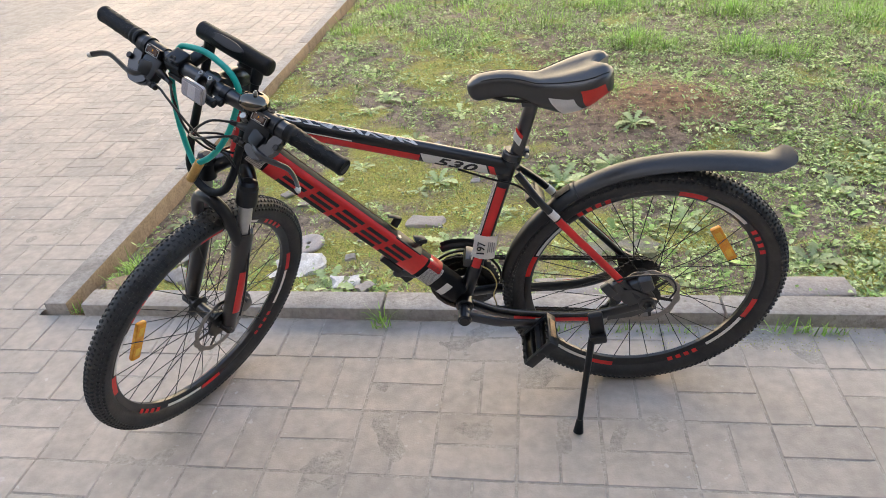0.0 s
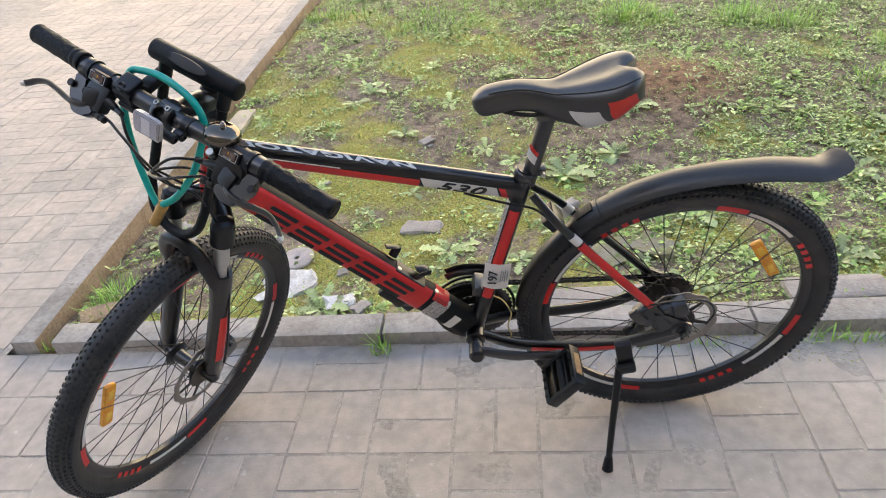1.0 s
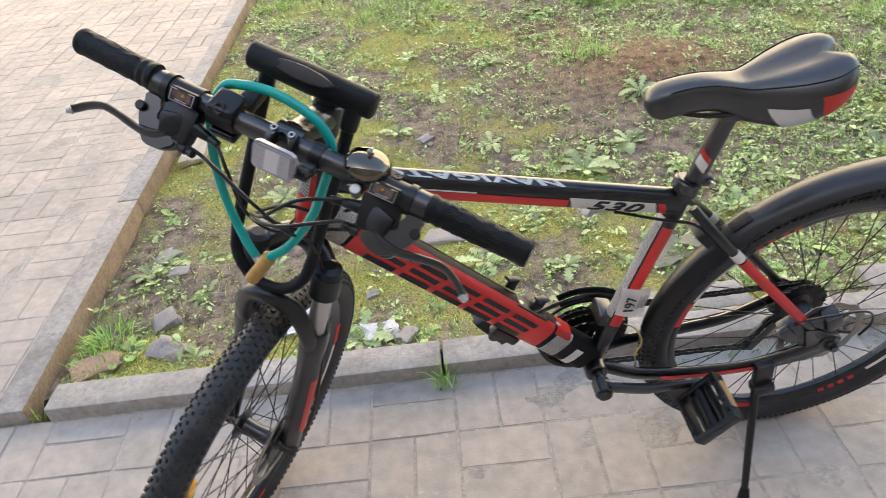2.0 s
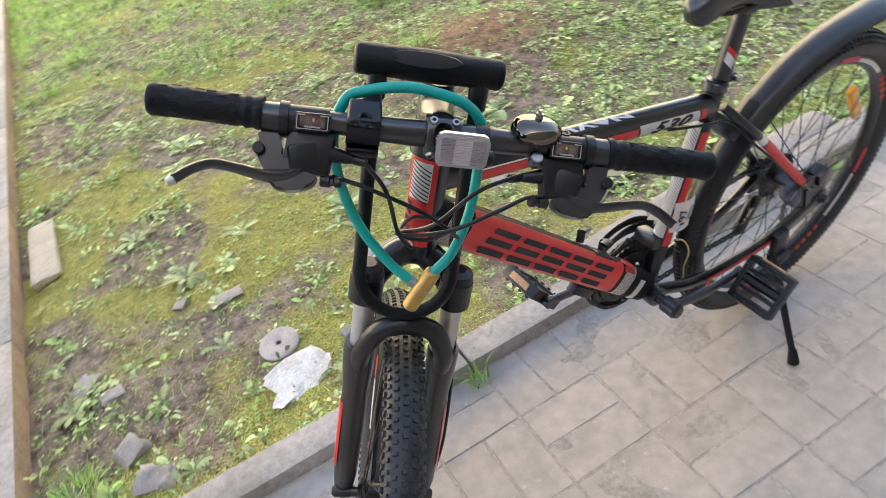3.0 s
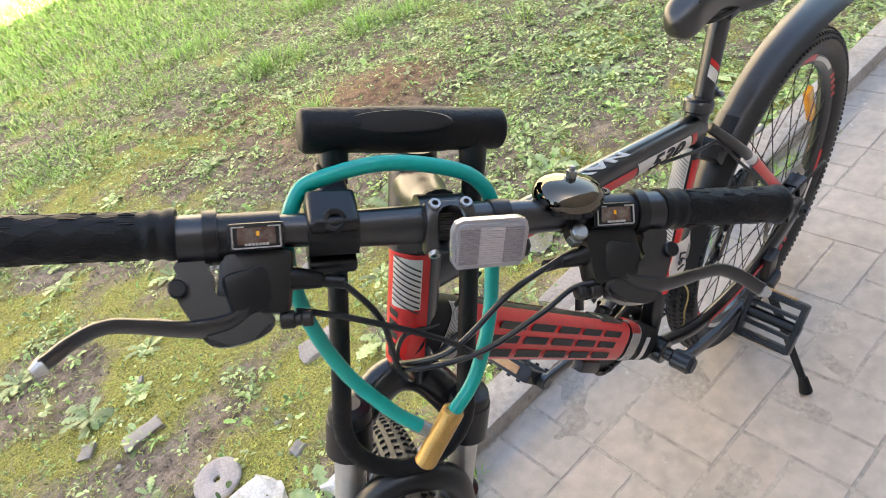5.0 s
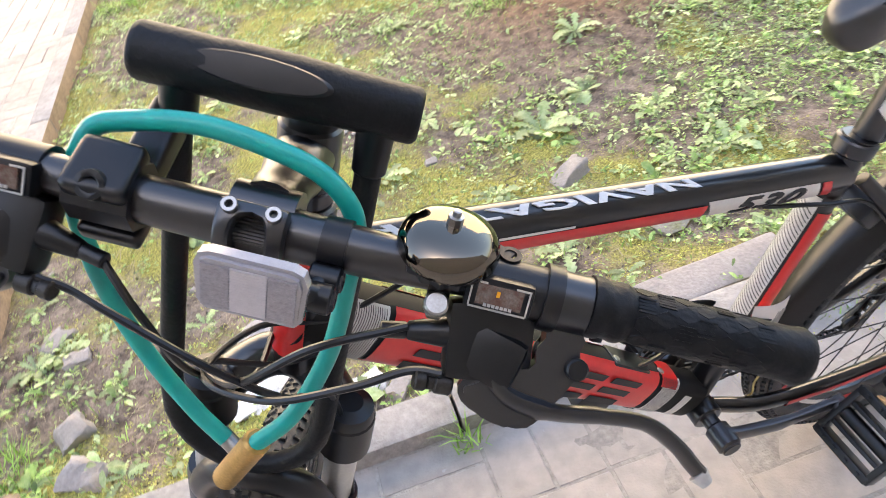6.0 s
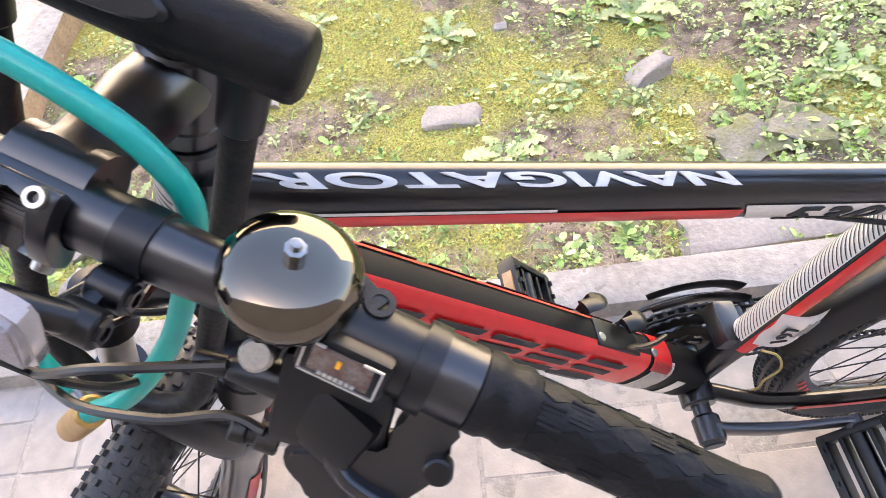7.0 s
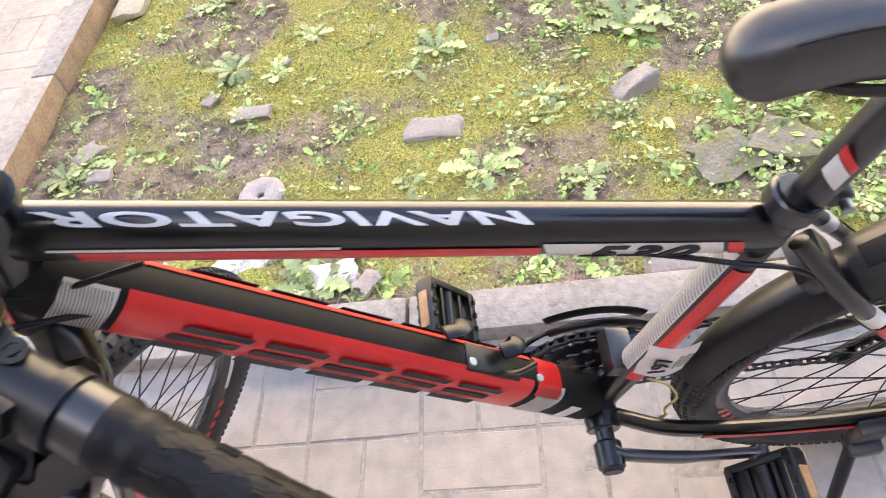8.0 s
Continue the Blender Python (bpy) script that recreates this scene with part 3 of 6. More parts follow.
lathe(bm, [(0, 0.0045), (0.0035, 0.0045), (0.0035, 0.0065), (0.016, 0.006), (0.0185, 0.003), (0.0185, -0.002)], along(on_axis(0.921), on_axis(0.967)), 24)
part("stem_cap", bm, PLASTIC, stem, "", TURNED)
SPAN = 0.94
HB = [(x, y * SPAN, z) for x, y, z in ((0.871, 0.324, 0.925), (0.873, 0.22, 0.929), (0.875, 0.12, 0.933), (0.877, 0.06, 0.935), (0.877, 0.0, 0.935), (0.877, -0.06, 0.935), (0.875, -0.12, 0.935), (0.872, -0.22, 0.936), (0.869, -0.307, 0.936))]
hpath = smooth_path(HB, 5)
hrad = [0.0112 + 0.0030 * max(0.0, 1 - (abs(p.y) / 0.11) ** 2) for p in hpath]
bar = part("handlebar", tube(hpath, hrad, seg=20, up=(0, 0, 1)), SATIN, bicycle, "black handlebar turned with the front wheel", TURNED)


def bar_at(y):
    """The bar's middle at a distance from the stem, with the way along it to the left."""
    y *= SPAN
    for p, q in zip(hpath, hpath[1:]):
        if q.y <= y <= p.y:
            return q.lerp(p, (y - q.y) / (p.y - q.y))
    return hpath[0] if y > 0 else hpath[-1]


for side in (1, -1):
    p, q = bar_at(side * 0.191), bar_at(0.327 if side > 0 else -0.309)
    pts = [p.lerp(q, i / 40) for i in range(41)]
    rads = [0.0168, 0.0172, 0.0172, 0.0158, 0.0158, 0.0168, 0.0168, 0.0152, 0.0152] + [0.0156] * 28 + [0.0160, 0.0166, 0.0166, 0.0150]
    grip = part("grip", tube(pts, rads, seg=24, up=(0, 0, 1)), GRIP, bicycle, "black rubber handlebar grip with ribbed hexagons", TURNED)
    m = along(p, q, (0, 0, 1))
    bm = bmesh.new()
    for row in range(7):
        for k in range(9):
            a = 2 * math.pi * (k + 0.5 * (row % 2)) / 9
            z = 0.028 + row * 0.0112
            centre = m @ Matrix.Rotation(a, 4, "Z") @ Matrix.Translation((0.0151, 0, z))
            if (row + k) % 3:
                rim = [Vector((0.0004 if j % 3 else 0.0001, 0.0047 * math.cos(math.pi * j / 3), 0.0060 * math.sin(math.pi * j / 3))) for j in range(6)]
                low = [bm.verts.new(centre @ Vector((-0.001, v.y * 1.08, v.z * 1.08))) for v in rim]
                top = [bm.verts.new(centre @ v) for v in rim]
                bm.faces.new(top)
                for j in range(6):
                    bm.faces.new((low[j], low[(j + 1) % 6], top[(j + 1) % 6], top[j]))
            else:
                for j in range(5):
                    box(bm, (0.0022, 0.0010, 0.0096), centre @ Matrix.Translation((-0.0006, (j - 2) * 0.0020, 0)))
    part("grip_pattern", bm, GRIP, grip, "", TURNED)


def lever_set(side):
    """Brake lever, shifter and their clamp on one end of the bar."""
    S = Matrix.Diagonal((1, side, 1, 1))
    m = TURNED @ Matrix.Translation((0, -0.008 * side, -0.002 if side > 0 else 0)) @ S

    def add(name, bm, mat, parent, label=""):
        if side < 0:
            bmesh.ops.reverse_faces(bm, faces=bm.faces)
        return part(name, bm, mat, parent, label, m)

    b = bar_at(0.190)
    bm = bmesh.new()
    sweep(bm, [b + Vector((0, -0.009, 0)), b + Vector((0, 0.009, 0))], 0.0168, seg=22, up=(0, 0, 1))
    # a flat bracket that runs forward and down from the clamp, then back towards the stem
    flat = Matrix(((0.87, 0, 0.49, b.x), (0, 1, 0, 0), (-0.49, 0, 0.87, b.z - 0.002), (0, 0, 0, 1)))
    edge = smooth_path([(v, y * SPAN + 0.011, 0) for v, y in ((0.004, 0.168), (0.004, 0.186), (0.018, 0.188), (0.031, 0.192), (0.043, 0.188), (0.056, 0.180), (0.070, 0.170), (0.071, 0.150), (0.064, 0.130), (0.053, 0.128),
                                             (0.047, 0.148), (0.042, 0.160), (0.030, 0.168), (0.016, 0.168), (0.004, 0.168))], 3)[:-1]
    bm2 = plate(bmesh.new(), [(q.x, q.y) for q in edge], 0.015)
    rim_edges = [e for e in bm2.edges if abs(e.verts[0].co.z - e.verts[1].co.z) < 1e-6]
    bmesh.ops.bevel(bm2, geom=rim_edges, offset=0.0030, segments=2, affect="EDGES")
    bm2.transform(flat)
    tmp = bpy.data.meshes.new("bracket")
    bm2.to_mesh(tmp)
    bm2.free()
    bm.from_mesh(tmp)
    bpy.data.meshes.remove(tmp)
    body = add("brake_lever_body", bm, SATIN, bicycle, "black brake lever bracket clamped to the handlebar")
    bm = bmesh.new()
    sweep(bm, smooth_path([(x + 0.008, y * 0.925, z + 0.018) for x, y, z in ((0.910, 0.158, 0.889), (0.917, 0.172, 0.886), (0.919, 0.195, 0.886), (0.916, 0.225, 0.890), (0.915, 0.250, 0.892), (0.921, 0.270, 0.888), (0.928, 0.282, 0.884), (0.932, 0.288, 0.883))], 5),
          [0.0085] * 5 + [0.009] * 5 + [0.0075] * 5 + [0.0068] * 5 + [0.0064] * 5 + [0.0062] * 5 + [0.0062] * 5 + [0.0055], seg=12, squash=0.62, up=(0, 0, 1))
    add("brake_lever", bm, SATIN, bicycle, "curved black brake lever")
    bm = bmesh.new()
    rod(bm, (0.940, 0.2650, 0.901), (0.9445, 0.2706, 0.9005), 0.0060, 0.0035, seg=10)
    add("lever_tip", bm, SILVER, body, "worn silver lever tip")
    bm = bmesh.new()
    rod(bm, b + Vector((0.031, 0.010, -0.013)), b + Vector((0.0350, 0.010, -0.0060)), 0.0060, seg=16, bevel=0.001)
    add("pivot_bolt", bm, PLASTIC, body)
    bm = bmesh.new()
    p = b + Vector((0.050, -0.052, -0.030))
    rod(bm, p, p + Vector((0.001, -0.010, 0.001)), 0.0062, seg=12, bevel=0.001)
    rod(bm, p + Vector((0.001, -0.010, 0.001)), p + Vector((0.002, -0.014, 0.002)), 0.0045, seg=10)
    rod(bm, p + Vector((0.002, -0.014, 0.002)), p + Vector((0.003, -0.021, 0.003)), 0.0055, seg=12, bevel=0.001)
    add("barrel_adjuster", bm, DARK_STEEL, body)
    # shifter: sleeve on the bar, pod in front of and below it
    c = bar_at(0.149)
    bm = bmesh.new()
    sweep(bm, [c + Vector((0, -0.018, 0)), c + Vector((0, 0.026, 0))], 0.0158, seg=22, up=(0, 0, 1))
    sweep(bm, [c + Vector((0, 0.022, 0)), c + Vector((0, 0.031, 0))], 0.0185, seg=22, up=(0, 0, 1))
    pod = add("shifter", bm, PLASTIC, bicycle, "black plastic gear shifter with a small display")
    bm = bmesh.new()
    box(bm, (0.044, 0.048, 0.021), Matrix.Translation(c + Vector((0.024, 0.000, -0.018))) @ pose(0, 0, 0, 0, 38, 10), bevel=0.0060, segments=2)
    add("shifter_pod", bm, PLASTIC, pod)
    bm = bmesh.new()
    box(bm, (0.030, 0.034, 0.026), Matrix.Translation(c + Vector((0.030, 0.004, -0.022))) @ pose(0, 0, 0, 0, 38, -16), bevel=0.006, segments=2)
    add("pod_cover", bm, PLASTIC, pod)
    bm = bmesh.new()
    box(bm, (0.018, 0.036, 0.012), Matrix.Translation(c + Vector((0.0105, -0.002, 0.0102))) @ pose(0, 0, 0, 0, 44, 0), bevel=0.003)
    add("display_housing", bm, PLASTIC, pod)
    bm = bmesh.new()
    rod(bm, c + Vector((0.026, -0.020, -0.016)), c + Vector((0.031, -0.044, -0.016)), 0.009, 0.0052, seg=14, bevel=0.001)
    add("cable_outlet", bm, PLASTIC, pod)
    m_disp = Matrix.Translation(c + Vector((0.0155, -0.002, 0.0150))) @ pose(0, 0, 0, 0, 44, 0)
    bm = bmesh.new()
    box(bm, (0.011, 0.024, 0.0012), m_disp @ Matrix.Translation((-0.0005, 0.0, 0.0)))
    add("display", bm, DISPLAY, pod, "gear display window")
    bm = bmesh.new()
    for sx, sy, px, py in ((0.0009, 0.030, 0.0070, 0), (0.0135, 0.0009, 0, 0.0150), (0.0135, 0.0009, 0, -0.0150), (0.0009, 0.008, -0.0066, 0.0115), (0.0009, 0.008, -0.0066, -0.0115)):
        box(bm, (sx, sy, 0.0008), m_disp @ Matrix.Translation((px, py, 0.0004)))
    for k in range(7):
        box(bm, (0.0016, 0.0016, 0.0008), m_disp @ Matrix.Translation((0.0048, -0.0066 + 0.0022 * k, 0.0008)))
    add("display_frame", bm, SILVER, pod)
    bm = bmesh.new()
    box(bm, (0.0030, 0.0018, 0.0008), m_disp @ Matrix.Translation((-0.002, -0.001, 0.001)))
    add("gear_marker", bm, AMBER, pod)
    bm = bmesh.new()
    for k, (dx, dy) in enumerate(((0.030, 0.028), (0.042, 0.020))):
        sweep(bm, smooth_path([c + Vector((0.030, 0.000, -0.030)), c + Vector((dx, dy * 0.6, -0.037)), c + Vector((dx - 0.004, dy + 0.006, -0.034 - 0.008 * k))], 4), [0.007] * 4 + [0.006] * 4 + [0.0075], seg=10, squash=0.5, up=(0, 1, 0))
    add("shift_lever", bm, PLASTIC, pod)
    bm = bmesh.new()
    p = c + Vector((0.031, -0.044, -0.016))
    rod(bm, p, p + Vector((0.003, -0.014, 0.0)), 0.0048, seg=10, bevel=0.0008)
    add("cable_adjuster", bm, PLASTIC, pod)


DISPLAY = material("dark_display", (0.10, 0.045, 0.03), 0.12, coat=0.9, vary=0.4, scale=150, second=(0.16, 0.13, 0.11))
lever_set(1)
lever_set(-1)

# bell
m = TURNED @ Matrix.Translation((0.866, 0.099, 0.9495)) @ Matrix.Rotation(radians(-20), 4, "Y")
bm = bmesh.new()
lathe(bm, [(0, 0.0112), (0.006, 0.0110), (0.013, 0.0102), (0.0195, 0.0083), (0.0238, 0.0056), (0.0264, 0.002), (0.0274, -0.002), (0.0272, -0.0060), (0.0262, -0.0078), (0.0245, -0.0078)], seg=40)
bell = part("bell", bm, CHROME, bicycle, "shiny dark chrome bicycle bell", m)
bm = bmesh.new()
lathe(bm, [(0, -0.0145), (0.018, -0.0145), (0.0242, -0.0125), (0.0250, -0.006), (0, -0.006)], seg=96)
for v in bm.verts:
    if -0.014 < v.co.z < -0.005:
        k = 1 + 0.045 * math.cos(16 * math.atan2(v.co.y, v.co.x))
        v.co.x, v.co.y = v.co.x * k, v.co.y * k
bmesh.ops.recalc_face_normals(bm, faces=bm.faces)
part("bell_base", bm, PLASTIC, bell, "", m)
bm = bmesh.new()
lathe(bm, [(0, 0.0200), (0.0022, 0.0195), (0.0024, 0.0165), (0.0042, 0.0162), (0.0042, 0.0105), (0, 0.0105)], seg=8)
part("bell_screw", bm, STEEL, bell, "", m)
bm = bmesh.new()
box(bm, (0.008, 0.018, 0.0016), Matrix.Translation((-0.010, 0.027, -0.006)) @ pose(0, 0, 0, 0, 0, -25), bevel=0.0006, segments=1)
lathe(bm, [(0.0035, 0.0014), (0.0062, 0.0014), (0.0062, -0.0014), (0.0035, -0.0014)], Matrix.Translation((-0.007, 0.0335, -0.006)), 18, closed=True)
part("bell_lever", bm, DARK_STEEL, bell, "", m)
bm = bmesh.new()
b = bar_at(0.106)
sweep(bm, [b + Vector((0, -0.006, 0)), b + Vector((0, 0.006, 0))], 0.0142, seg=20, up=(0, 0, 1))
box(bm, (0.010, 0.012, 0.012), Matrix.Translation(b + Vector((0.016, 0, -0.004))), bevel=0.002)
part("bell_clamp", bm, DARK_STEEL, bell, "dark steel bell clamp", TURNED)
bm = bmesh.new()
rod(bm, b + Vector((0.019, 0, -0.010)), b + Vector((0.021, 0, -0.002)), 0.0062, seg=6, bevel=0.0008)
rod(bm, b + Vector((0.021, 0, 0.000)), b + Vector((0.0225, 0, 0.006)), 0.0066, seg=20, bevel=0.0012)
part("clamp_bolt", bm, STEEL, bell, "", TURNED)

# front reflector
m = TURNED @ Matrix.Translation((0.9235, 0.0150, 0.9635)) @ Matrix.Rotation(radians(-22), 4, "Y")
face = Matrix(((0, 0, 1, 0), (1, 0, 0, 0), (0, 1, 0, 0), (0, 0, 0, 1)))
bm = plate(bmesh.new(), [(-0.0215, -0.0175), (0.0215, -0.0175), (0.0252, -0.0125), (0.0262, 0.0090), (0.0240, 0.0150), (0.0190, 0.0172), (-0.0190, 0.0172), (-0.0240, 0.0150), (-0.0262, 0.0090), (-0.0252, -0.0125)], 0.010, face)
bmesh.ops.bevel(bm, geom=[e for e in bm.edges if abs(e.verts[0].co.x - e.verts[1].co.x) < 1e-6], offset=0.0022, segments=2, affect="EDGES")
refl = part("front_reflector", bm, CLEAR, bicycle, "clear rectangular front reflector", m)
for y, w in ((-0.0154, 0.0130), (0.0, 0.0168), (0.0154, 0.0130)):
    bm = bmesh.new()
    ribs = [(0.0062 if k % 2 else 0.0054, -0.0135 + 0.00084 * k) for k in range(32)]
    plate(bm, [(0.0040, -0.0135)] + ribs + [(0.0040, 0.01254)], w, Matrix(((1, 0, 0, 0), (0, 0, 1, y), (0, 1, 0, 0), (0, 0, 0, 1))))
    bmesh.ops.recalc_face_normals(bm, faces=bm.faces)
    part("lens", bm, LENS if y else PALE_LENS, refl, "ribbed clear lens band", m)
bm = bmesh.new()
b = bar_at(0.044)
sweep(bm, [b + Vector((0, -0.007, 0)), b + Vector((0, 0.007, 0))], 0.0152, seg=20, up=(0, 0, 1))
box(bm, (0.026, 0.007, 0.013), Matrix.Translation(b + Vector((0.026, -0.002, 0.002))) @ pose(0, 0, 0, 0, -24, 0), bevel=0.003)
for at in (Vector((0.021, 0, 0.001)), Vector((0.036, 0, 0.010))):
    rod(bm, b + at + Vector((0, -0.008, 0)), b + at + Vector((0, 0.008, 0)), 0.0078, seg=20, bevel=0.001)
    lathe(bm, [(0.0032, 0.0), (0.0032, 0.0016), (0.0052, 0.0016), (0.0056, 0.0)], along(b + at + Vector((0, 0.008, 0)), b + at + Vector((0, 0.02, 0))), 6)
sweep(bm, [b + Vector((0.036, 0, 0.012)), Vector((0.918, 0.018, 0.960))], 0.006, seg=10)
part("reflector_bracket", bm, PLASTIC, refl, "", TURNED)

# lock bracket on the bar
bm = bmesh.new()
b = bar_at(-0.085)
sweep(bm, [b + Vector((0, -0.017, 0)), b + Vector((0, 0.017, 0))], 0.019, seg=8, up=(0, 0, 1), twist=radians(22.5))
brk = part("lock_bracket", bm, PLASTIC, bicycle, "black plastic lock bracket on the handlebar", TURNED)
bm = bmesh.new()
lathe(bm, [(0.0042, 0.0), (0.0042, 0.0030), (0.0052, 0.0036), (0.0078, 0.0032), (0.0082, 0.0)], Matrix.Translation(b + Vector((0.010, 0, 0.0185))) @ pose(0, 0, 0, 0, 36, 0), 24)
part("bracket_bolt", bm, PLASTIC, brk, "", TURNED)
for size, off, bev in (((0.034, 0.034, 0.012), (-0.002, 0, 0.0155), 0.005), ((0.030, 0.034, 0.011), (0.004, 0, -0.021), 0.004), ((0.058, 0.022, 0.018), (-0.040, 0.006, -0.006), 0.005)):
    part("bracket_piece", box(bmesh.new(), size, Matrix.Translation(b + Vector(off)), bevel=bev, segments=3), PLASTIC, brk, "", TURNED)

# cables
def cable(points, r=0.0024, mat=None):
    part("cable", tube(smooth_path([TURNED @ Vector(p) for p in points], 8), r, seg=8), mat or PLASTIC, bicycle)


def rig(*points):
    """Places on the bar and levers."""
    return [(x + 0.012, y * SPAN, z + 0.016) for x, y, z in points]


W2L = TURNED.inverted()


def fixed(x, y, z):
    """A place on the frame, told in the bar's own axes."""
    return W2L @ Vector((x, y, z))


cable([(0.922, -0.108, 0.9065)] + rig((0.911, -0.096, 0.886), (0.918, -0.07, 0.884), (0.930, -0.01, 0.868), (0.925, 0.030, 0.830), (0.900, 0.046, 0.780)) + [(0.905, 0.055, 0.70), (0.940, 0.075, 0.58), (1.00, 0.085, 0.43), (1.03, 0.082, 0.36)])
cable([(0.922, 0.112, 0.9065)] + rig((0.911, 0.100, 0.886), (0.925, 0.07, 0.878), (0.935, 0.02, 0.850), (0.918, -0.030, 0.815)) + [fixed(0.873, 0.03, 0.795), fixed(0.823, 0.020, 0.762), fixed(0.753, 0.006, 0.758)])
cable([(0.905, 0.088, 0.918)] + rig((0.915, 0.045, 0.895), (0.930, 0.00, 0.850), (0.905, -0.035, 0.800)) + [fixed(0.868, 0.045, 0.765), fixed(0.813, 0.025, 0.735), fixed(0.753, 0.004, 0.698)])
cable([(0.905, -0.080, 0.918)] + rig((0.915, -0.055, 0.880), (0.920, -0.035, 0.82), (0.895, -0.010, 0.760)) + [fixed(0.858, -0.020, 0.74), fixed(0.793, -0.012, 0.715)])

# paint on the frame
part("paint_panel", tube_patch(DT_A, DT_B, DT_W, DT_H, 0.205, 0.885, -100, 74, power=3.0, lift=0.001), RED, down, "red paint on the down tube")
part("paint_panel", tube_patch(DT_A, DT_B, DT_W, DT_H, 0.205, 0.885, 113, 280, power=3.0, lift=0.001), RED, down)
part("paint_panel", tube_patch(DT_A, DT_B, DT_W, DT_H, 0.135, 0.195, 30, 150, power=3.0, lift=0.0014), RED, down)
for s0, s1 in ((0.125, 0.185), (0.895, 0.955)):
    part("paint_panel", tube_patch(DT_A, DT_B, DT_W, DT_H, s0, s1, -100, 70, power=3.0, lift=0.001), WHITE, down, "white hatched band")
    for k in range(16):
        part("hatch", tube_patch(DT_A, DT_B, DT_W, DT_H, s0 + (s1 - s0) * (k + 0.1) / 16, s0 + (s1 - s0) * (k + 0.42) / 16, -70, 62, power=3.0, lift=0.0016, steps=1, skew=0.012), SATIN, down)
part("paint_panel", tube_patch(DT_A, DT_B, DT_W, DT_H, 0.055, 0.085, -60, 20, power=3.0, lift=0.001), WHITE, down)
# five plain marks, each of three slanted bars, along both sides
DT_DIR = (DT_B - DT_A).normalized()
for flank in (1, -1):
    for s in (0.775, 0.663, 0.551, 0.439, 0.325):
        for y in (-0.0165, 0.0, 0.0165):
            bm = bmesh.new()
            plate(bm, [(-0.0285 + y * 0.4, y - 0.0046), (0.0265 + y * 0.4, y - 0.0046), (0.0285 + y * 0.4, y + 0.0046), (-0.0265 + y * 0.4, y + 0.0046)], 0.0004)
            m = Matrix.Translation(DT_A.lerp(DT_B, s) + Vector((0, flank * (DT_W + 0.0018), 0))) @ Matrix(((-DT_DIR.x, -DT_DIR.z, 0, 0), (0, 0, flank, 0), (-DT_DIR.z, DT_DIR.x, 0, 0), (0, 0, 0, 1)))
            if flank < 0:
                bmesh.ops.reverse_faces(bm, faces=bm.faces)
            part("brand_mark", bm, INK, down, "", m)

def wide(bm, length):
    """Stretch lettering to a length."""
    xs = [v.co.x for v in bm.verts]
    mid, k = (max(xs) + min(xs)) / 2, length / (max(xs) - min(xs))
    for v in bm.verts:
        v.co.x = (v.co.x - mid) * k
    return bm


part("paint_panel", tube_patch(TT_A, TT_B, TT_W, TT_H, 0.345, 0.90, -38, 6, lift=0.001), RED, main, "red stripe along the top tube")
part("paint_panel", tube_patch(TT_A, TT_B, TT_W, TT_H, 0.60, 0.93, 8, 14, lift=0.001), WHITE, main)
part("paint_panel", tube_patch(TT_A, TT_B, TT_W, TT_H, 0.085, 0.335, -40, 16, lift=0.001, skew=0.02), WHITE, main, "white number panel")
part("paint_panel", tube_patch(TT_A, TT_B, TT_W, TT_H, 0.055, 0.078, -40, 16, lift=0.001, skew=0.02), RED, main)
part("lettering", on_tube(wide(lettering("530", 0.0165, slant=0.35, spread=1.1, bold=0.02), 0.088), TT_A, TT_B, TT_W, TT_H, 0.205, -12, lift=0.0018), INK, main, "black model number 530")
nav = wide(lettering("NAVIGATOR", 0.0098, slant=-0.30, spread=1.06, bold=0.03), 0.318)
part("lettering", on_tube(nav, TT_A, TT_B, TT_W, TT_H, 0.652, 70, lift=0.0012, flip=True), WHITE, main, "white word along the top tube")
part("paint_panel", tube_patch(BB, SEAT_TOP, ST_R, ST_R, 0.26, 0.80, -28, 40, lift=0.001), RED, seat_tube, "red panel on the seat tube")
part("paint_panel", tube_patch(BB, SEAT_TOP, ST_R, ST_R, 0.30, 0.84, 52, 150, lift=0.001), WHITE, seat_tube, "white hatched panel")
for k in range(40):
    part("hatch", tube_patch(BB, SEAT_TOP, ST_R, ST_R, 0.31 + 0.0129 * k, 0.3135 + 0.0129 * k, 56, 148, lift=0.0016, steps=1, skew=0.05), SATIN, seat_tube)
HT_A, HT_B = on_axis(0.716), on_axis(0.846)
part("paint_panel", tube_patch(HT_A, HT_B, 0.023, 0.023, 0.10, 0.98, 12, 168, lift=0.001), RED, head, "red head tube paint")
part("paint_panel", tube_patch(HT_A, HT_B, 0.023, 0.023, 0.58, 0.95, 30, 96, lift=0.0016), WHITE, head, "white hatched patch")
for k in range(9):
    part("hatch", tube_patch(HT_A, HT_B, 0.023, 0.023, 0.59 + 0.039 * k, 0.603 + 0.039 * k, 32, 94, lift=0.0021, steps=1, skew=0.08), SATIN, head)


for k in range(5):
    part("brand_mark", tube_patch(HT_A, HT_B, 0.023, 0.023, 0.16 + 0.085 * k, 0.21 + 0.085 * k, 78, 104, lift=0.0016, steps=2, skew=0.02), INK, head)


def outer_face(bm, side, least, most_up=9.0):
    """Keep what faces outward, and not upward."""
    bm.normal_update()
    bmesh.ops.delete(bm, geom=[f for f in bm.faces if f.normal.y * side < least or f.normal.z > most_up], context="FACES")


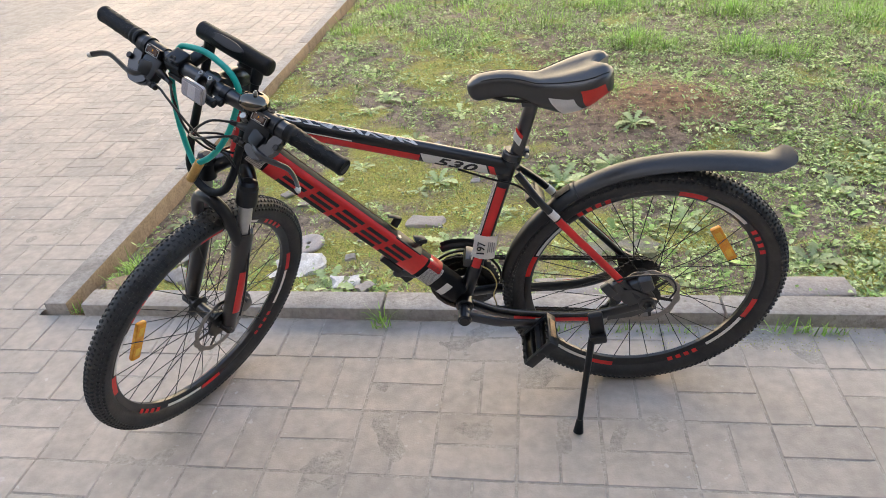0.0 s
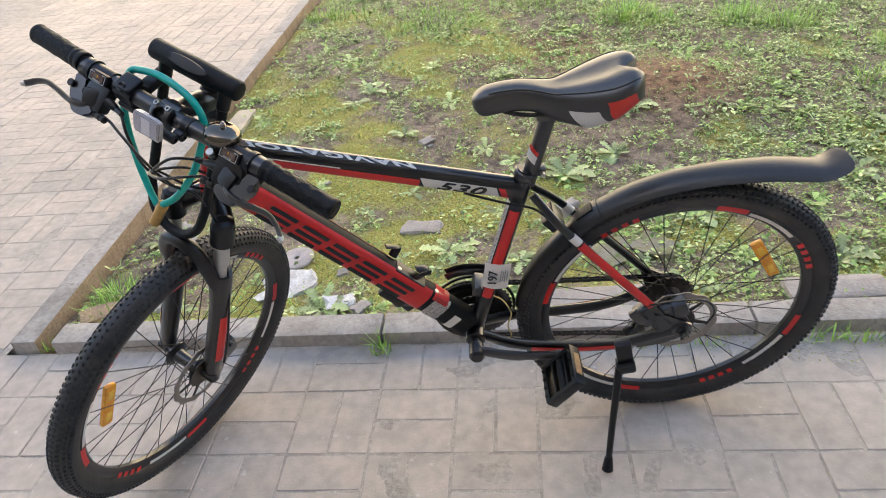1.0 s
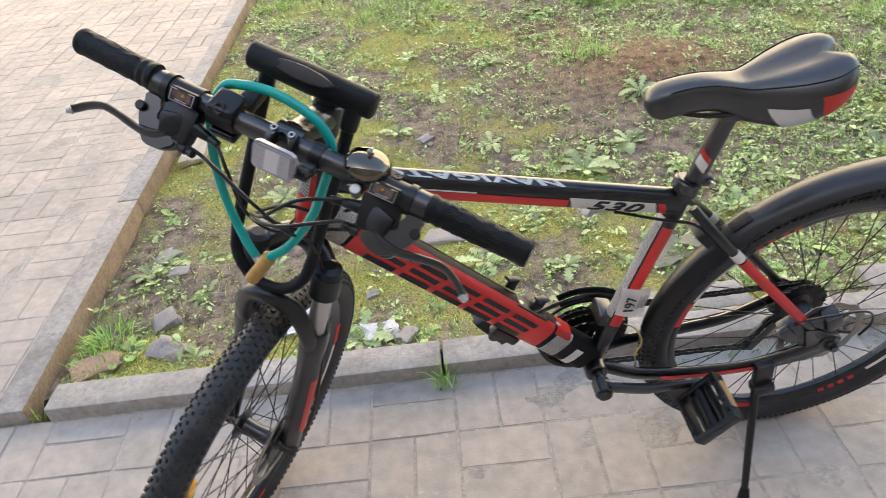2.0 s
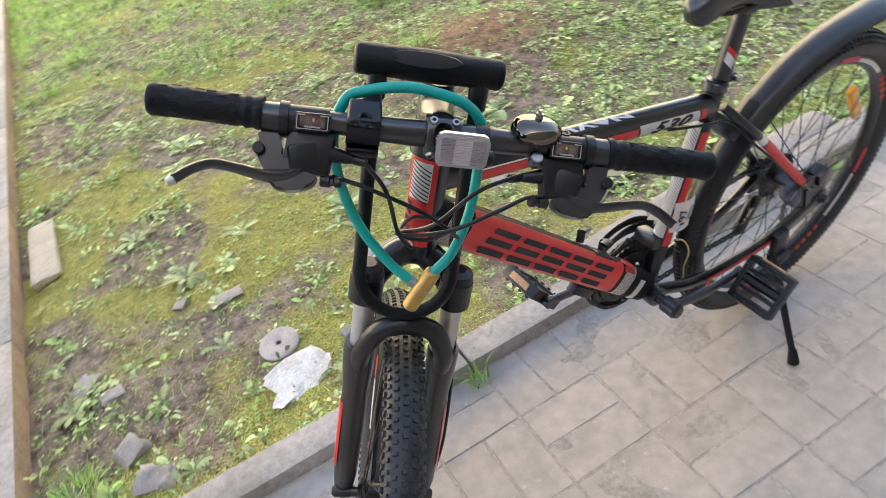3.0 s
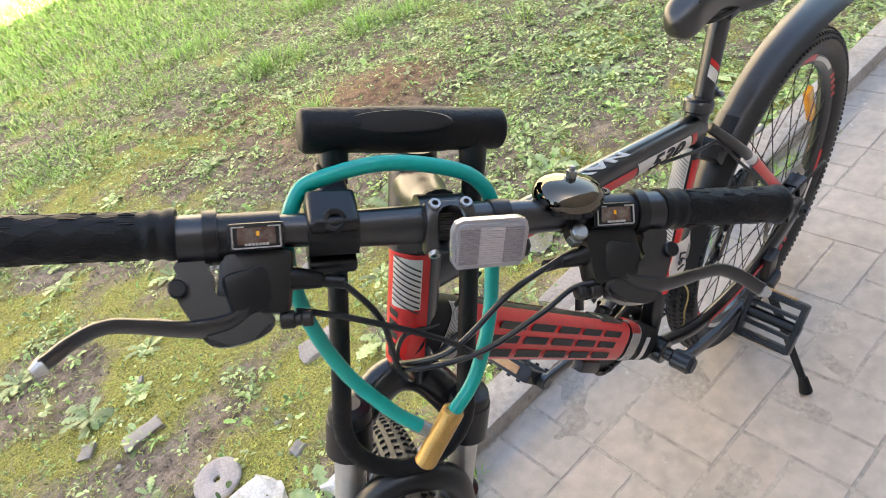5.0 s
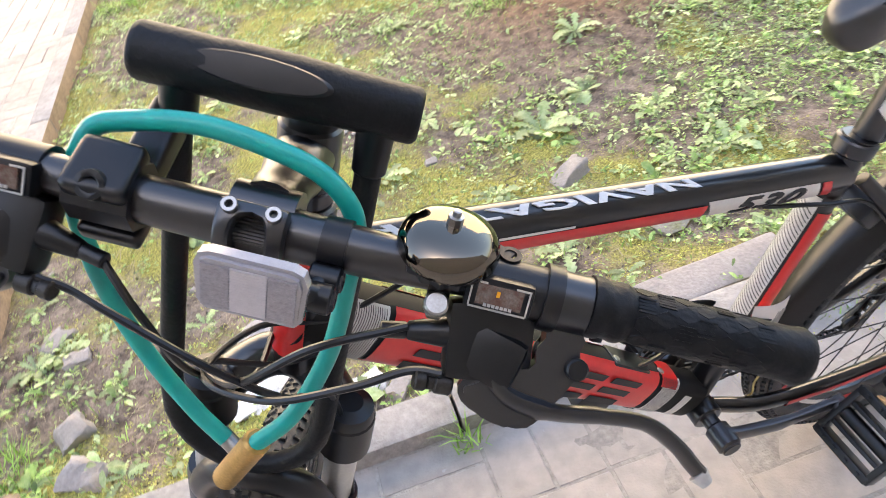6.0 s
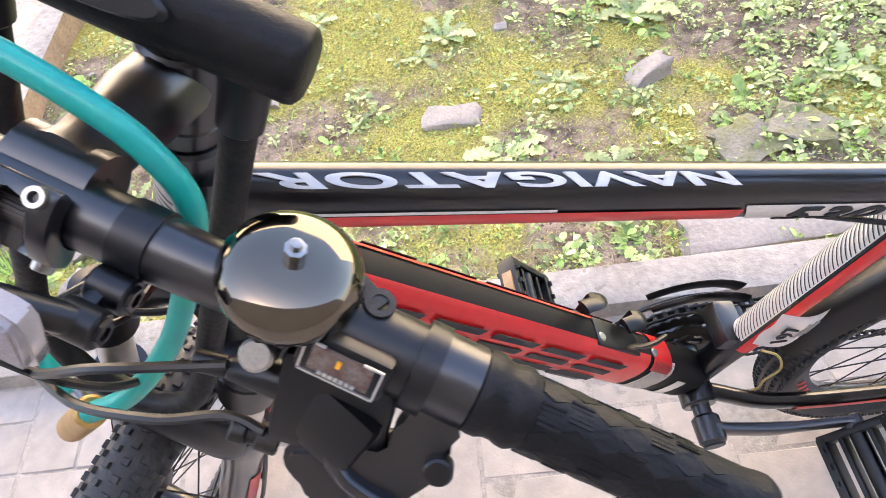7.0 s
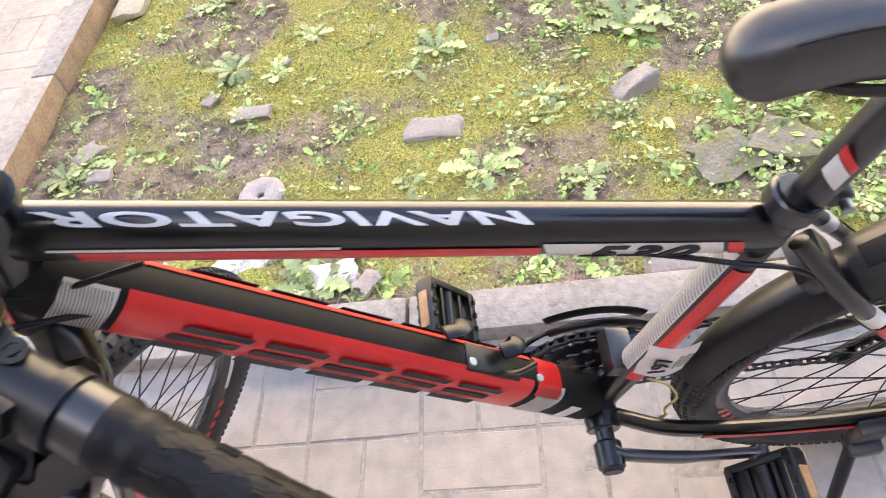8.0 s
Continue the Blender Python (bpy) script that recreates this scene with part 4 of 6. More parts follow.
for y, z0 in ((1, 0), (-1, 0)):
    bm = tube([Vector((0.206, y * 0.0487, 0.5635)), Vector((0.112, y * 0.0565, 0.4545)), Vector((0.064, y * 0.0605, 0.398))], 0.0083, seg=16, squash=1.15)
    outer_face(bm, y, 0.35)
    part("paint_panel", bm, RED, bicycle, "red paint on the seat stay")
    bm = tube([Vector((0.222, y * 0.0472, 0.5825)), Vector((0.208, y * 0.0486, 0.566))], 0.0078, seg=12, squash=1.15)
    part("paint_panel", bm, WHITE, bicycle)
    bm = tube(smooth_path([(0.30, y * 0.0465, 0.2845), (0.22, y * 0.0525, 0.2805), (0.12, y * 0.0588, 0.2845)], 5), 0.0106, seg=16, squash=1.3)
    outer_face(bm, y, 0.25, 0.45)
    part("paint_panel", bm, RED, bicycle, "red paint on the chain stay")

# seat post and saddle
bm = bmesh.new()
rod(bm, SEAT_TOP - Vector((0, 0, 0.03)), SEAT_TOP + Vector((-0.040, 0, 0.114)), 0.0137, seg=20)
post = part("seat_post", bm, SATIN, bicycle, "black seat post")
d = Vector((-0.040, 0, 0.114))
part("post_mark", tube_patch(SEAT_TOP, SEAT_TOP + d, 0.0137, 0.0137, 0.20, 0.33, -40, 60, lift=0.001, skew=0.14), WHITE, post)
part("post_mark", tube_patch(SEAT_TOP, SEAT_TOP + d, 0.0137, 0.0137, 0.34, 0.40, -40, 60, lift=0.001, skew=0.14), RED, post)
bm = bmesh.new()
rod(bm, SEAT_TOP + Vector((0.006, 0, -0.018)), SEAT_TOP + Vector((0.001, 0, -0.002)), 0.0205, seg=20, bevel=0.002)
box(bm, (0.016, 0.022, 0.014), Matrix.Translation(SEAT_TOP + Vector((-0.024, 0, -0.004))), bevel=0.003)
clampring = part("seat_clamp", bm, SATIN, bicycle)
bm = bmesh.new()
rod(bm, SEAT_TOP + Vector((-0.026, 0.010, -0.004)), SEAT_TOP + Vector((-0.026, 0.020, -0.004)), 0.0045, seg=10, bevel=0.001)
part("clamp_bolt", bm, STEEL, clampring, "", None)
TOP_POST = SEAT_TOP + Vector((-0.040, 0, 0.110))
bm = bmesh.new()
box(bm, (0.050, 0.048, 0.016), Matrix.Translation(TOP_POST + Vector((0.0, 0, 0.004))), bevel=0.005)
box(bm, (0.040, 0.048, 0.012), Matrix.Translation(TOP_POST + Vector((-0.004, 0, 0.018))), bevel=0.004)
part("saddle_clamp", bm, SATIN, post)


def saddle_at(s, a, lift=0.0):
    """The saddle's cover: s from nose to tail, a round the section in degrees."""
    x = 0.3815 - 0.268 * s
    half = 0.023 + 0.053 * (1 / (1 + math.exp(-(s - 0.60) * 11))) - 0.004 * s
    round_off = math.sqrt(max(0.0, 1 - (1 - min(1.0, s / 0.10)) ** 2))
    half *= max(0.04, round_off)
    if s > 0.80:
        half *= math.sqrt(max(0.0, 1 - 0.72 * ((s - 0.80) / 0.20) ** 2))
    top = 0.868 + 0.010 * math.sin(min(1, s / 0.5) * math.pi) + 0.038 * max(0.0, (s - 0.45) / 0.55) ** 1.3
    if s > 0.9:
        top -= 0.012 * ((s - 0.9) / 0.1) ** 2
    depth = 0.030 + 0.028 * max(0.0, (s - 0.35) / 0.65)
    if s < 0.10:
        top -= depth * 0.5 * (1 - round_off)
        depth *= max(0.06, round_off)
    r = radians(a)
    c, sn = math.cos(r), math.sin(r)
    px = math.copysign(abs(c) ** 0.75, c) * half
    dip = 0.010 * math.exp(-(px / 0.018) ** 2) * max(0.0, (s - 0.3) / 0.7)
    if sn >= 0:
        z = top - depth * 0.62 + (depth * 0.62) * abs(sn) ** 0.8 - dip
    else:
        rise = max(0.0, (s - 0.66) / 0.34)
        z = top - depth * 0.62 - depth * (0.95 + 0.25 * min(1.0, max(0.0, (s - 0.4) / 0.26)) - 0.95 * rise ** 1.3) * abs(sn) ** 0.55
    notch = 0.026 * math.exp(-(px / 0.016) ** 2) * max(0.0, (s - 0.80) / 0.20)
    v = Vector((x + notch, px, z))
    if lift:
        v += Vector((0, c, max(sn, 0))).normalized() * lift
    return v


bm = bmesh.new()
rings = []
for i in range(41):
    s = (i / 40) ** 1.35
    rings.append([bm.verts.new(saddle_at(s, 360 * k / 36)) for k in range(36)])
for a, b in zip(rings, rings[1:]):
    for k in range(36):
        bm.faces.new((a[k], a[(k + 1) % 36], b[(k + 1) % 36], b[k]))
bm.faces.new(rings[0][::-1])
bm.faces.new(rings[-1])
bmesh.ops.recalc_face_normals(bm, faces=bm.faces)
saddle = part("saddle", bm, VINYL, bicycle, "black vinyl saddle with red and white rear panels")


def saddle_patch(s0, s1, a0, a1, skew, mat, name="saddle_panel"):
    for flip in (1, -1):
        bm = bmesh.new()
        g = []
        for i in range(11):
            row = []
            for k in range(9):
                f = k / 8
                s = min(1.0, s0 + (s1 - s0) * i / 10 + skew * f)
                a = a0 + (a1 - a0) * f
                v = saddle_at(s, a, 0.0012)
                row.append(bm.verts.new((v.x, v.y * flip, v.z)))
            g.append(row)
        for i in range(10):
            for k in range(8):
                bm.faces.new((g[i][k], g[i + 1][k], g[i + 1][k + 1], g[i][k + 1]))
        bmesh.ops.recalc_face_normals(bm, faces=bm.faces)
        if sum(f.normal.y * flip for f in bm.faces) < 0:
            bmesh.ops.reverse_faces(bm, faces=bm.faces)
        part(name, bm, mat, saddle)


saddle_patch(0.68, 0.845, -52, -2, -0.12, WHITE_VINYL)
saddle_patch(0.855, 1.02, -56, 8, -0.09, RED_VINYL)
for flip in (1, -1):
    pts = []
    for i in range(24):
        s = 0.10 + 0.86 * i / 23
        v = saddle_at(s, 48 - 10 * s, 0.0006)
        pts.append(Vector((v.x, v.y * flip, v.z)))
    part("seam", tube(pts, 0.0011, seg=6), INK, saddle)
    path = smooth_path([(0.348, flip * 0.010, 0.839), (0.305, flip * 0.020, 0.830), (0.258, flip * 0.022, 0.826), (0.215, flip * 0.022, 0.826), (0.168, flip * 0.034, 0.842)], 5)
    part("saddle_rail", tube(path, 0.0036, seg=8), DARK_STEEL, saddle)
bm = bmesh.new()
box(bm, (0.012, 0.030, 0.022), Matrix.Translation((0.148, 0, 0.836)), bevel=0.003)
part("tail_piece", bm, PLASTIC, saddle)

# drivetrain
bm = bmesh.new()
rod(bm, BB + Vector((0, -0.062, 0)), BB + Vector((0, 0.066, 0)), 0.011, seg=16, bevel=0.002)
part("bottom_bracket_axle", bm, SATIN, bicycle)
for k, (r, y, mat) in enumerate(((0.085, -0.057, SATIN), (0.070, -0.050, DARK_STEEL), (0.053, -0.043, DARK_STEEL))):
    bm = bmesh.new()
    teeth = (42, 34, 24)[k]
    pts = []
    for j in range(teeth * 4):
        a = 2 * math.pi * j / (teeth * 4)
        rr = r + (0.002 if j % 4 in (0, 1) else -0.0022)
        pts.append((rr * math.cos(a), rr * math.sin(a)))
    ringm = Matrix.Translation(BB + Vector((0, y, 0))) @ Matrix.Rotation(radians(90), 4, "X")
    low = [bm.verts.new((x, yy, -0.001)) for x, yy in pts]
    top = [bm.verts.new((x, yy, 0.001)) for x, yy in pts]
    ri = r - 0.022
    n = len(pts)
    li = [bm.verts.new((ri * math.cos(2 * math.pi * j / n), ri * math.sin(2 * math.pi * j / n), -0.001)) for j in range(n)]
    ti = [bm.verts.new((ri * math.cos(2 * math.pi * j / n), ri * math.sin(2 * math.pi * j / n), 0.001)) for j in range(n)]
    for j in range(n):
        q = (j + 1) % n
        bm.faces.new((low[j], low[q], top[q], top[j]))
        bm.faces.new((top[j], top[q], ti[q], ti[j]))
        bm.faces.new((low[q], low[j], li[j], li[q]))
        bm.faces.new((li[q], li[j], ti[j], ti[q]))
    for j in range(4):
        plate(bm, [(0.008, -0.008), (ri + 0.002, -0.006), (ri + 0.002, 0.006), (0.008, 0.008)], 0.003, Matrix.Rotation(j * math.pi / 2 + 0.4, 4, "Z"))
    part("chainring", bm, mat, bicycle, "black toothed chainring", ringm)
bm = bmesh.new()
lathe(bm, [(0.087, -0.001), (0.093, -0.001), (0.093, 0.002), (0.087, 0.002)], Matrix.Translation(BB + Vector((0, -0.066, 0))) @ Matrix.Rotation(radians(90), 4, "X"), 48, closed=True)
part("chain_guard", bm, PLASTIC, bicycle, "black plastic chain guard ring")


def crank(side):
    """Arm and pedal; the near arm points back, the far one ahead."""
    fwd = -side
    p = BB + Vector((0, side * 0.062, 0))
    tip = BB + Vector((fwd * 0.170, side * 0.084, -0.012 * side))
    mid = p.lerp(tip, 0.5) + Vector((0, side * 0.004, -0.006))
    bm = bmesh.new()
    sweep(bm, smooth_path([p + Vector((0, 0, 0)), p.lerp(tip, 0.12) + Vector((0, side * 0.004, 0)), mid, p.lerp(tip, 0.9), tip], 4), [0.016] * 3 + [0.0125] * 6 + [0.0105] * 5 + [0.0125] * 2 + [0.013], seg=12, squash=0.55, up=(0, 0, 1), power=2.8)
    rod(bm, p + Vector((0, -side * 0.012, 0)), p + Vector((0, side * 0.022, 0)), 0.0165, seg=20, bevel=0.003)
    rod(bm, tip + Vector((0, -side * 0.008, 0)), tip + Vector((0, side * 0.010, 0)), 0.0125, seg=16, bevel=0.002)
    arm = part("crank_arm", bm, SATIN, bicycle, "black crank arm")
    bm = bmesh.new()
    rod(bm, p + Vector((0, side * 0.021, 0)), p + Vector((0, side * 0.025, 0)), 0.013, seg=16, bevel=0.001)
    part("crank_cap", bm, PLASTIC, arm)
    m = Matrix.Translation(tip + Vector((0, side * 0.052, 0))) @ Matrix.Rotation(radians(52 if side > 0 else -55), 4, "Y")
    bm = bmesh.new()
    rod(bm, (0, -0.048, 0), (0, 0.048, 0), 0.0095, seg=14)
    for x in (-0.040, 0.040):
        box(bm, (0.012, 0.088, 0.026), Matrix.Translation((x, 0, 0)), bevel=0.003)
    for y in (-0.042, 0.042):
        box(bm, (0.090, 0.010, 0.024), Matrix.Translation((0, y, 0)), bevel=0.003)
    for x in (-0.018, 0.018):
        box(bm, (0.006, 0.084, 0.018), Matrix.Translation((x, 0, 0)), bevel=0.0015)
    for x in (-0.040, 0.040):
        for y in (-0.03, -0.01, 0.01, 0.03):
            for z in (-0.0145, 0.0145):
                box(bm, (0.004, 0.006, 0.005), Matrix.Translation((x, y, z)))
    pedal = part("pedal", bm, PLASTIC, bicycle, "black plastic platform pedal with amber reflectors", m)
    for x in (-0.0465, 0.0465):
        bm = bmesh.new()
        box(bm, (0.0035, 0.052, 0.014), Matrix.Translation((x, 0, 0)), bevel=0.001)
        part("pedal_reflector", bm, AMBER_DULL, pedal, "dull amber pedal reflector", m)


AMBER_DULL = material("dusty_amber", (0.50, 0.30, 0.14), 0.5, vary=0.25, scale=120)
crank(1)
crank(-1)

# chain: two runs of links and the turns round ring and sprocket
CH_Y = -0.048
upper = [Vector((BB.x + 0.085 * math.cos(radians(a)), CH_Y - 0.004, BB.z + 0.085 * math.sin(radians(a)))) for a in range(-80, 96, 16)]
upper += [Vector((0.30, CH_Y, 0.381)), Vector((0.15, CH_Y, 0.373)), Vector((0.02, CH_Y, 0.367))]
upper += [Vector((0.040 * math.cos(radians(a)), CH_Y, 0.327 + 0.040 * math.sin(radians(a)))) for a in range(105, 240, 25)]
upper += [Vector((0.005, CH_Y, 0.270)), Vector((0.030, CH_Y, 0.245)), Vector((0.055, CH_Y, 0.200)), Vector((0.080, CH_Y, 0.190)), Vector((0.15, CH_Y, 0.200)), Vector((0.30, CH_Y, 0.211))]
loop = upper + [upper[0]]
total = sum((b - a).length for a, b in zip(loop, loop[1:]))
bm = bmesh.new()
pos, seg_i, seg_pos = 0.0, 0, 0.0
n_links = int(total / 0.0127)
for k in range(n_links):
    want = k * total / n_links
    while seg_i < len(loop) - 1 and seg_pos + (loop[seg_i + 1] - loop[seg_i]).length < want:
        seg_pos += (loop[seg_i + 1] - loop[seg_i]).length
        seg_i += 1
    a, b = loop[seg_i], loop[seg_i + 1]
    dirn = (b - a).normalized()
    p = a + dirn * (want - seg_pos)
    ang = math.atan2(dirn.z, dirn.x)
    w = 0.0038 if k % 2 else 0.0028
    for s in (-w, w):
        box(bm, (0.0135, 0.0012, 0.0080), Matrix.Translation(p + Vector((0, s, 0))) @ Matrix.Rotation(-ang, 4, "Y"))
    box(bm, (0.0048, 0.0075, 0.0048), Matrix.Translation(p + dirn * 0.006) @ Matrix.Rotation(-ang, 4, "Y"))
part("chain", bm, DARK_STEEL, bicycle, "greasy bicycle chain")
# derailleurs
bm = bmesh.new()
box(bm, (0.030, 0.018, 0.040), Matrix.Translation((0.012, -0.072, 0.285)), bevel=0.006)
box(bm, (0.018, 0.010, 0.085), Matrix.Translation((0.045, -0.056, 0.225)) @ pose(0, 0, 0, 0, -28, 0), bevel=0.004)
box(bm, (0.018, 0.004, 0.085), Matrix.Translation((0.045, -0.040, 0.225)) @ pose(0, 0, 0, 0, -28, 0), bevel=0.002)
rear_mech = part("rear_derailleur", bm, SATIN, bicycle, "black rear derailleur")
for c in ((0.030, -0.048, 0.258), (0.066, -0.048, 0.196)):
    bm = bmesh.new()
    rod(bm, Vector(c) + Vector((0, -0.004, 0)), Vector(c) + Vector((0, 0.004, 0)), 0.017, seg=22, bevel=0.002)
    part("jockey_wheel", bm, PLASTIC, rear_mech)
bm = bmesh.new()
path = [BB + Vector((0.098 * math.cos(radians(a)), -0.050, 0.098 * math.sin(radians(a)))) for a in range(62, 140, 8)]
sweep(bm, path, 0.009, seg=8, squash=0.25, up=(0, 0, 1))
sweep(bm, [p + Vector((0, -0.016, 0)) for p in path], 0.009, seg=8, squash=0.25, up=(0, 0, 1))
box(bm, (0.030, 0.050, 0.026), Matrix.Translation((0.392, -0.016, 0.392)) @ pose(0, 0, 0, 0, -20, 0), bevel=0.006)
box(bm, (0.022, 0.030, 0.020), Matrix.Translation((0.372, -0.026, 0.372)), bevel=0.004)
part("front_derailleur", bm, SATIN, bicycle, "black front derailleur cage over the chainrings")
# rear brake caliper, front caliper
bm = bmesh.new()
box(bm, (0.040, 0.030, 0.050), Matrix.Translation((0.066, 0.050, 0.362)) @ pose(0, 0, 0, 0, 38, 0), bevel=0.008)
box(bm, (0.022, 0.012, 0.040), Matrix.Translation((0.088, 0.066, 0.372)) @ pose(0, 0, 0, 0, 38, 0), bevel=0.004)
box(bm, (0.060, 0.012, 0.070), Matrix.Translation((0.022, 0.058, 0.352)) @ pose(0, 0, 0, 0, 30, 0), bevel=0.004)
rod(bm, (0.0, 0.030, 0.327), (0.0, 0.074, 0.327), 0.020, seg=20, bevel=0.003)
rod(bm, (-0.004, 0.070, 0.327), (-0.004, 0.086, 0.327), 0.0085, seg=6, bevel=0.001)
box(bm, (0.060, 0.026, 0.056), Matrix.Translation((0.034, 0.052, 0.352)) @ pose(0, 0, 0, 0, 34, 0), bevel=0.009)
box(bm, (0.030, 0.034, 0.036), Matrix.Translation((0.006, 0.056, 0.384)) @ pose(0, 0, 0, 0, 20, 0), bevel=0.007)
part("rear_brake_caliper", bm, SATIN, bicycle, "black disc brake caliper")
bm = bmesh.new()
box(bm, (0.034, 0.026, 0.056), Matrix.Translation(FRONT_AXLE + Vector((-0.072, 0.052, 0.018))), bevel=0.008)
rod(bm, FRONT_AXLE + Vector((-0.072, 0.060, 0.040)), FRONT_AXLE + Vector((-0.072, 0.074, 0.040)), 0.006, seg=12, bevel=0.001)
part("front_brake_caliper", bm, SATIN, bicycle, "black disc brake caliper", TURNED)
bm = tube(smooth_path([(0.080, 0.062, 0.395), (0.030, 0.085, 0.430), (-0.030, 0.085, 0.425), (-0.055, 0.080, 0.385), (-0.045, 0.078, 0.350)], 6), 0.0022, seg=8)
part("cable", bm, PLASTIC, bicycle)
bm = tube(smooth_path([(0.41, 0.010, 0.6745), (0.37, 0.013, 0.660), (0.33, 0.019, 0.648), (0.28, 0.026, 0.632), (0.223, 0.036, 0.567), (0.122, 0.044, 0.460), (0.080, 0.050, 0.405)], 6), 0.0024, seg=8)
part("cable", bm, PLASTIC, bicycle)
# white wire fasteners along the down tube: a cable stop box below
bm = bmesh.new()
box(bm, (0.060, 0.018, 0.018), Matrix.Translation((0.575, 0.0, 0.395)) @ pose(0, 0, 0, 0, -48, 0), bevel=0.004)
part("cable_guide", bm, PLASTIC, bicycle)

# bottle or pump clamp on top of the down tube
bm = bmesh.new()
box(bm, (0.075, 0.030, 0.012), Matrix.Translation((0.530, 0, 0.452)) @ pose(0, 0, 0, 0, -47.5, 0), bevel=0.003)
for x, z, h in ((0.560, 0.490, 0.030), (0.510, 0.435, 0.022)):
    sweep(bm, smooth_path([(x, -0.018, z), (x - 0.012, -0.024, z + h * 0.6), (x - 0.010, -0.012, z + h), (x + 0.006, -0.006, z + h * 1.25)], 4), 0.009, seg=8, squash=0.35, up=(1, 0, 0))
sweep(bm, smooth_path([(0.515, 0.012, 0.452), (0.500, 0.020, 0.470), (0.485, 0.014, 0.468)], 4), 0.007, seg=8, squash=0.4, up=(1, 0, 0))
pump_clip = part("frame_clip", bm, PLASTIC, bicycle, "black plastic clip on the down tube")
for x, z in ((0.553, 0.470), (0.487, 0.398)):
    bm = bmesh.new()
    rod(bm, (x, 0.006, z), (x - 0.008, 0.006, z + 0.009), 0.005, seg=10, bevel=0.001)
    part("clip_bolt", bm, STEEL, pump_clip)
# kickstand
bm = bmesh.new()
box(bm, (0.034, 0.018, 0.090), Matrix.Translation((0.108, 0.072, 0.262)) @ pose(0, 0, 0, -4, 10, 0), bevel=0.005)
box(bm, (0.040, 0.030, 0.026), Matrix.Translation((0.104, 0.076, 0.232)) @ pose(0, 0, 0, 0, 10, 0), bevel=0.006)
sweep(bm, [(0.118, 0.080, 0.232), (0.138, 0.145, 0.125), (0.152, 0.194, 0.046)], [0.0085, 0.0075, 0.0068], seg=10)
stand = part("kickstand", bm, PLASTIC, bicycle, "black kickstand folded out")
bm = bmesh.new()
rod(bm, (0.150, 0.187, 0.062), (0.154, 0.2005, 0.0285), 0.0085, 0.0125, seg=12, bevel=0.002)
part("kickstand_foot", bm, GRIP, stand)

# rear mudguard
GUARD = smooth_path([(0.3295 * math.cos(radians(a)), 0, 0.327 + 0.3295 * math.sin(radians(a))) for a in range(-4, 54, 9)]
                    + [(0.176, 0, 0.610), (0.128, 0, 0.638), (0.0755, 0, 0.658), (0.022, 0, 0.670), (-0.035, 0, 0.676), (-0.092, 0, 0.677), (-0.145, 0, 0.675), (-0.192, 0, 0.669), (-0.222, 0, 0.664), (-0.243, 0, 0.666), (-0.262, 0, 0.676)], 6)


def guard_line(a):
    """Along the mudguard: a runs from 0 at its foot to 100 at the tail."""
    f = max(0.0, min(1.0, a / 100)) * (len(GUARD) - 1)
    i = min(int(f), len(GUARD) - 2)
    return GUARD[i].lerp(GUARD[i + 1], f - i)


def blade(angles, widths, sag, thick, lift):
    bm = bmesh.new()
    rows = []
    n = 12
    pts = [guard_line(a) for a in angles]
    for i, p in enumerate(pts):
        t = (pts[min(i + 1, len(pts) - 1)] - pts[max(i - 1, 0)]).normalized()
        nor = Vector((t.z, 0, -t.x))
        if nor.z < 0 and nor.x < 0.2:
            nor = -nor
        out = (p - REAR_AXLE).normalized()
        if nor.dot(out) < 0:
            nor = -nor
        p = p + nor * lift[i]
        upper_row, lower_row = [], []
        for k in range(n + 1):
            f = 2 * k / n - 1
            y = f * widths[i]
            drop = sag[i] * abs(f) ** 2.4
            upper_row.append(bm.verts.new(p + Vector((0, y, 0)) - nor * drop))
            lower_row.append(bm.verts.new(p + Vector((0, y * 0.94, 0)) - nor * (drop + thick)))
        rows.append((upper_row, lower_row))
    for (ua, la), (ub, lb) in zip(rows, rows[1:]):
        for k in range(n):
            bm.faces.new((ua[k], ua[k + 1], ub[k + 1], ub[k]))
            bm.faces.new((la[k + 1], la[k], lb[k], lb[k + 1]))
        bm.faces.new((ua[0], ub[0], lb[0], la[0]))
        bm.faces.new((ub[n], ua[n], la[n], lb[n]))
    for u, l in (rows[0], rows[-1]):
        for k in range(n):
            bm.faces.new((u[k], u[k + 1], l[k + 1], l[k]))
    bmesh.ops.recalc_face_normals(bm, faces=bm.faces)
    return bm


ang = [38 + 62 * i / 47 for i in range(48)]
wid = [0.029 + 0.0003 * min(i, 30) for i in range(45)] + [0.036, 0.031, 0.020]
guard = part("mudguard", blade(ang, wid, [0.015] * 36 + [0.014, 0.013, 0.012, 0.010, 0.008, 0.006, 0.004, 0.003, 0.002, 0.002, 0.002, 0.002], 0.0025, [0.0] * 48), FENDER, bicycle, "grey-black plastic rear mudguard with a flipped tail")
ang = [7 + 31 * i / 19 for i in range(20)]
part("mudguard_front", blade(ang, [0.022 + 0.0006 * min(i, 10) for i in range(20)], [0.018] * 20, 0.0025, [0.0] * 20), PLASTIC, guard, "black lower mudguard section")
bm = blade([35 + i for i in range(8)], [0.0315] * 8, [0.016] * 8, 0.004, [0.003] * 8)
part("mudguard_joint", bm, FENDER, guard)
bm = blade([36.5 + 0.9 * i for i in range(6)], [0.011] * 6, [0.0008] * 6, 0.003, [0.0055] * 6)
part("mudguard_strap", bm, GRIP, guard)
bm = bmesh.new()
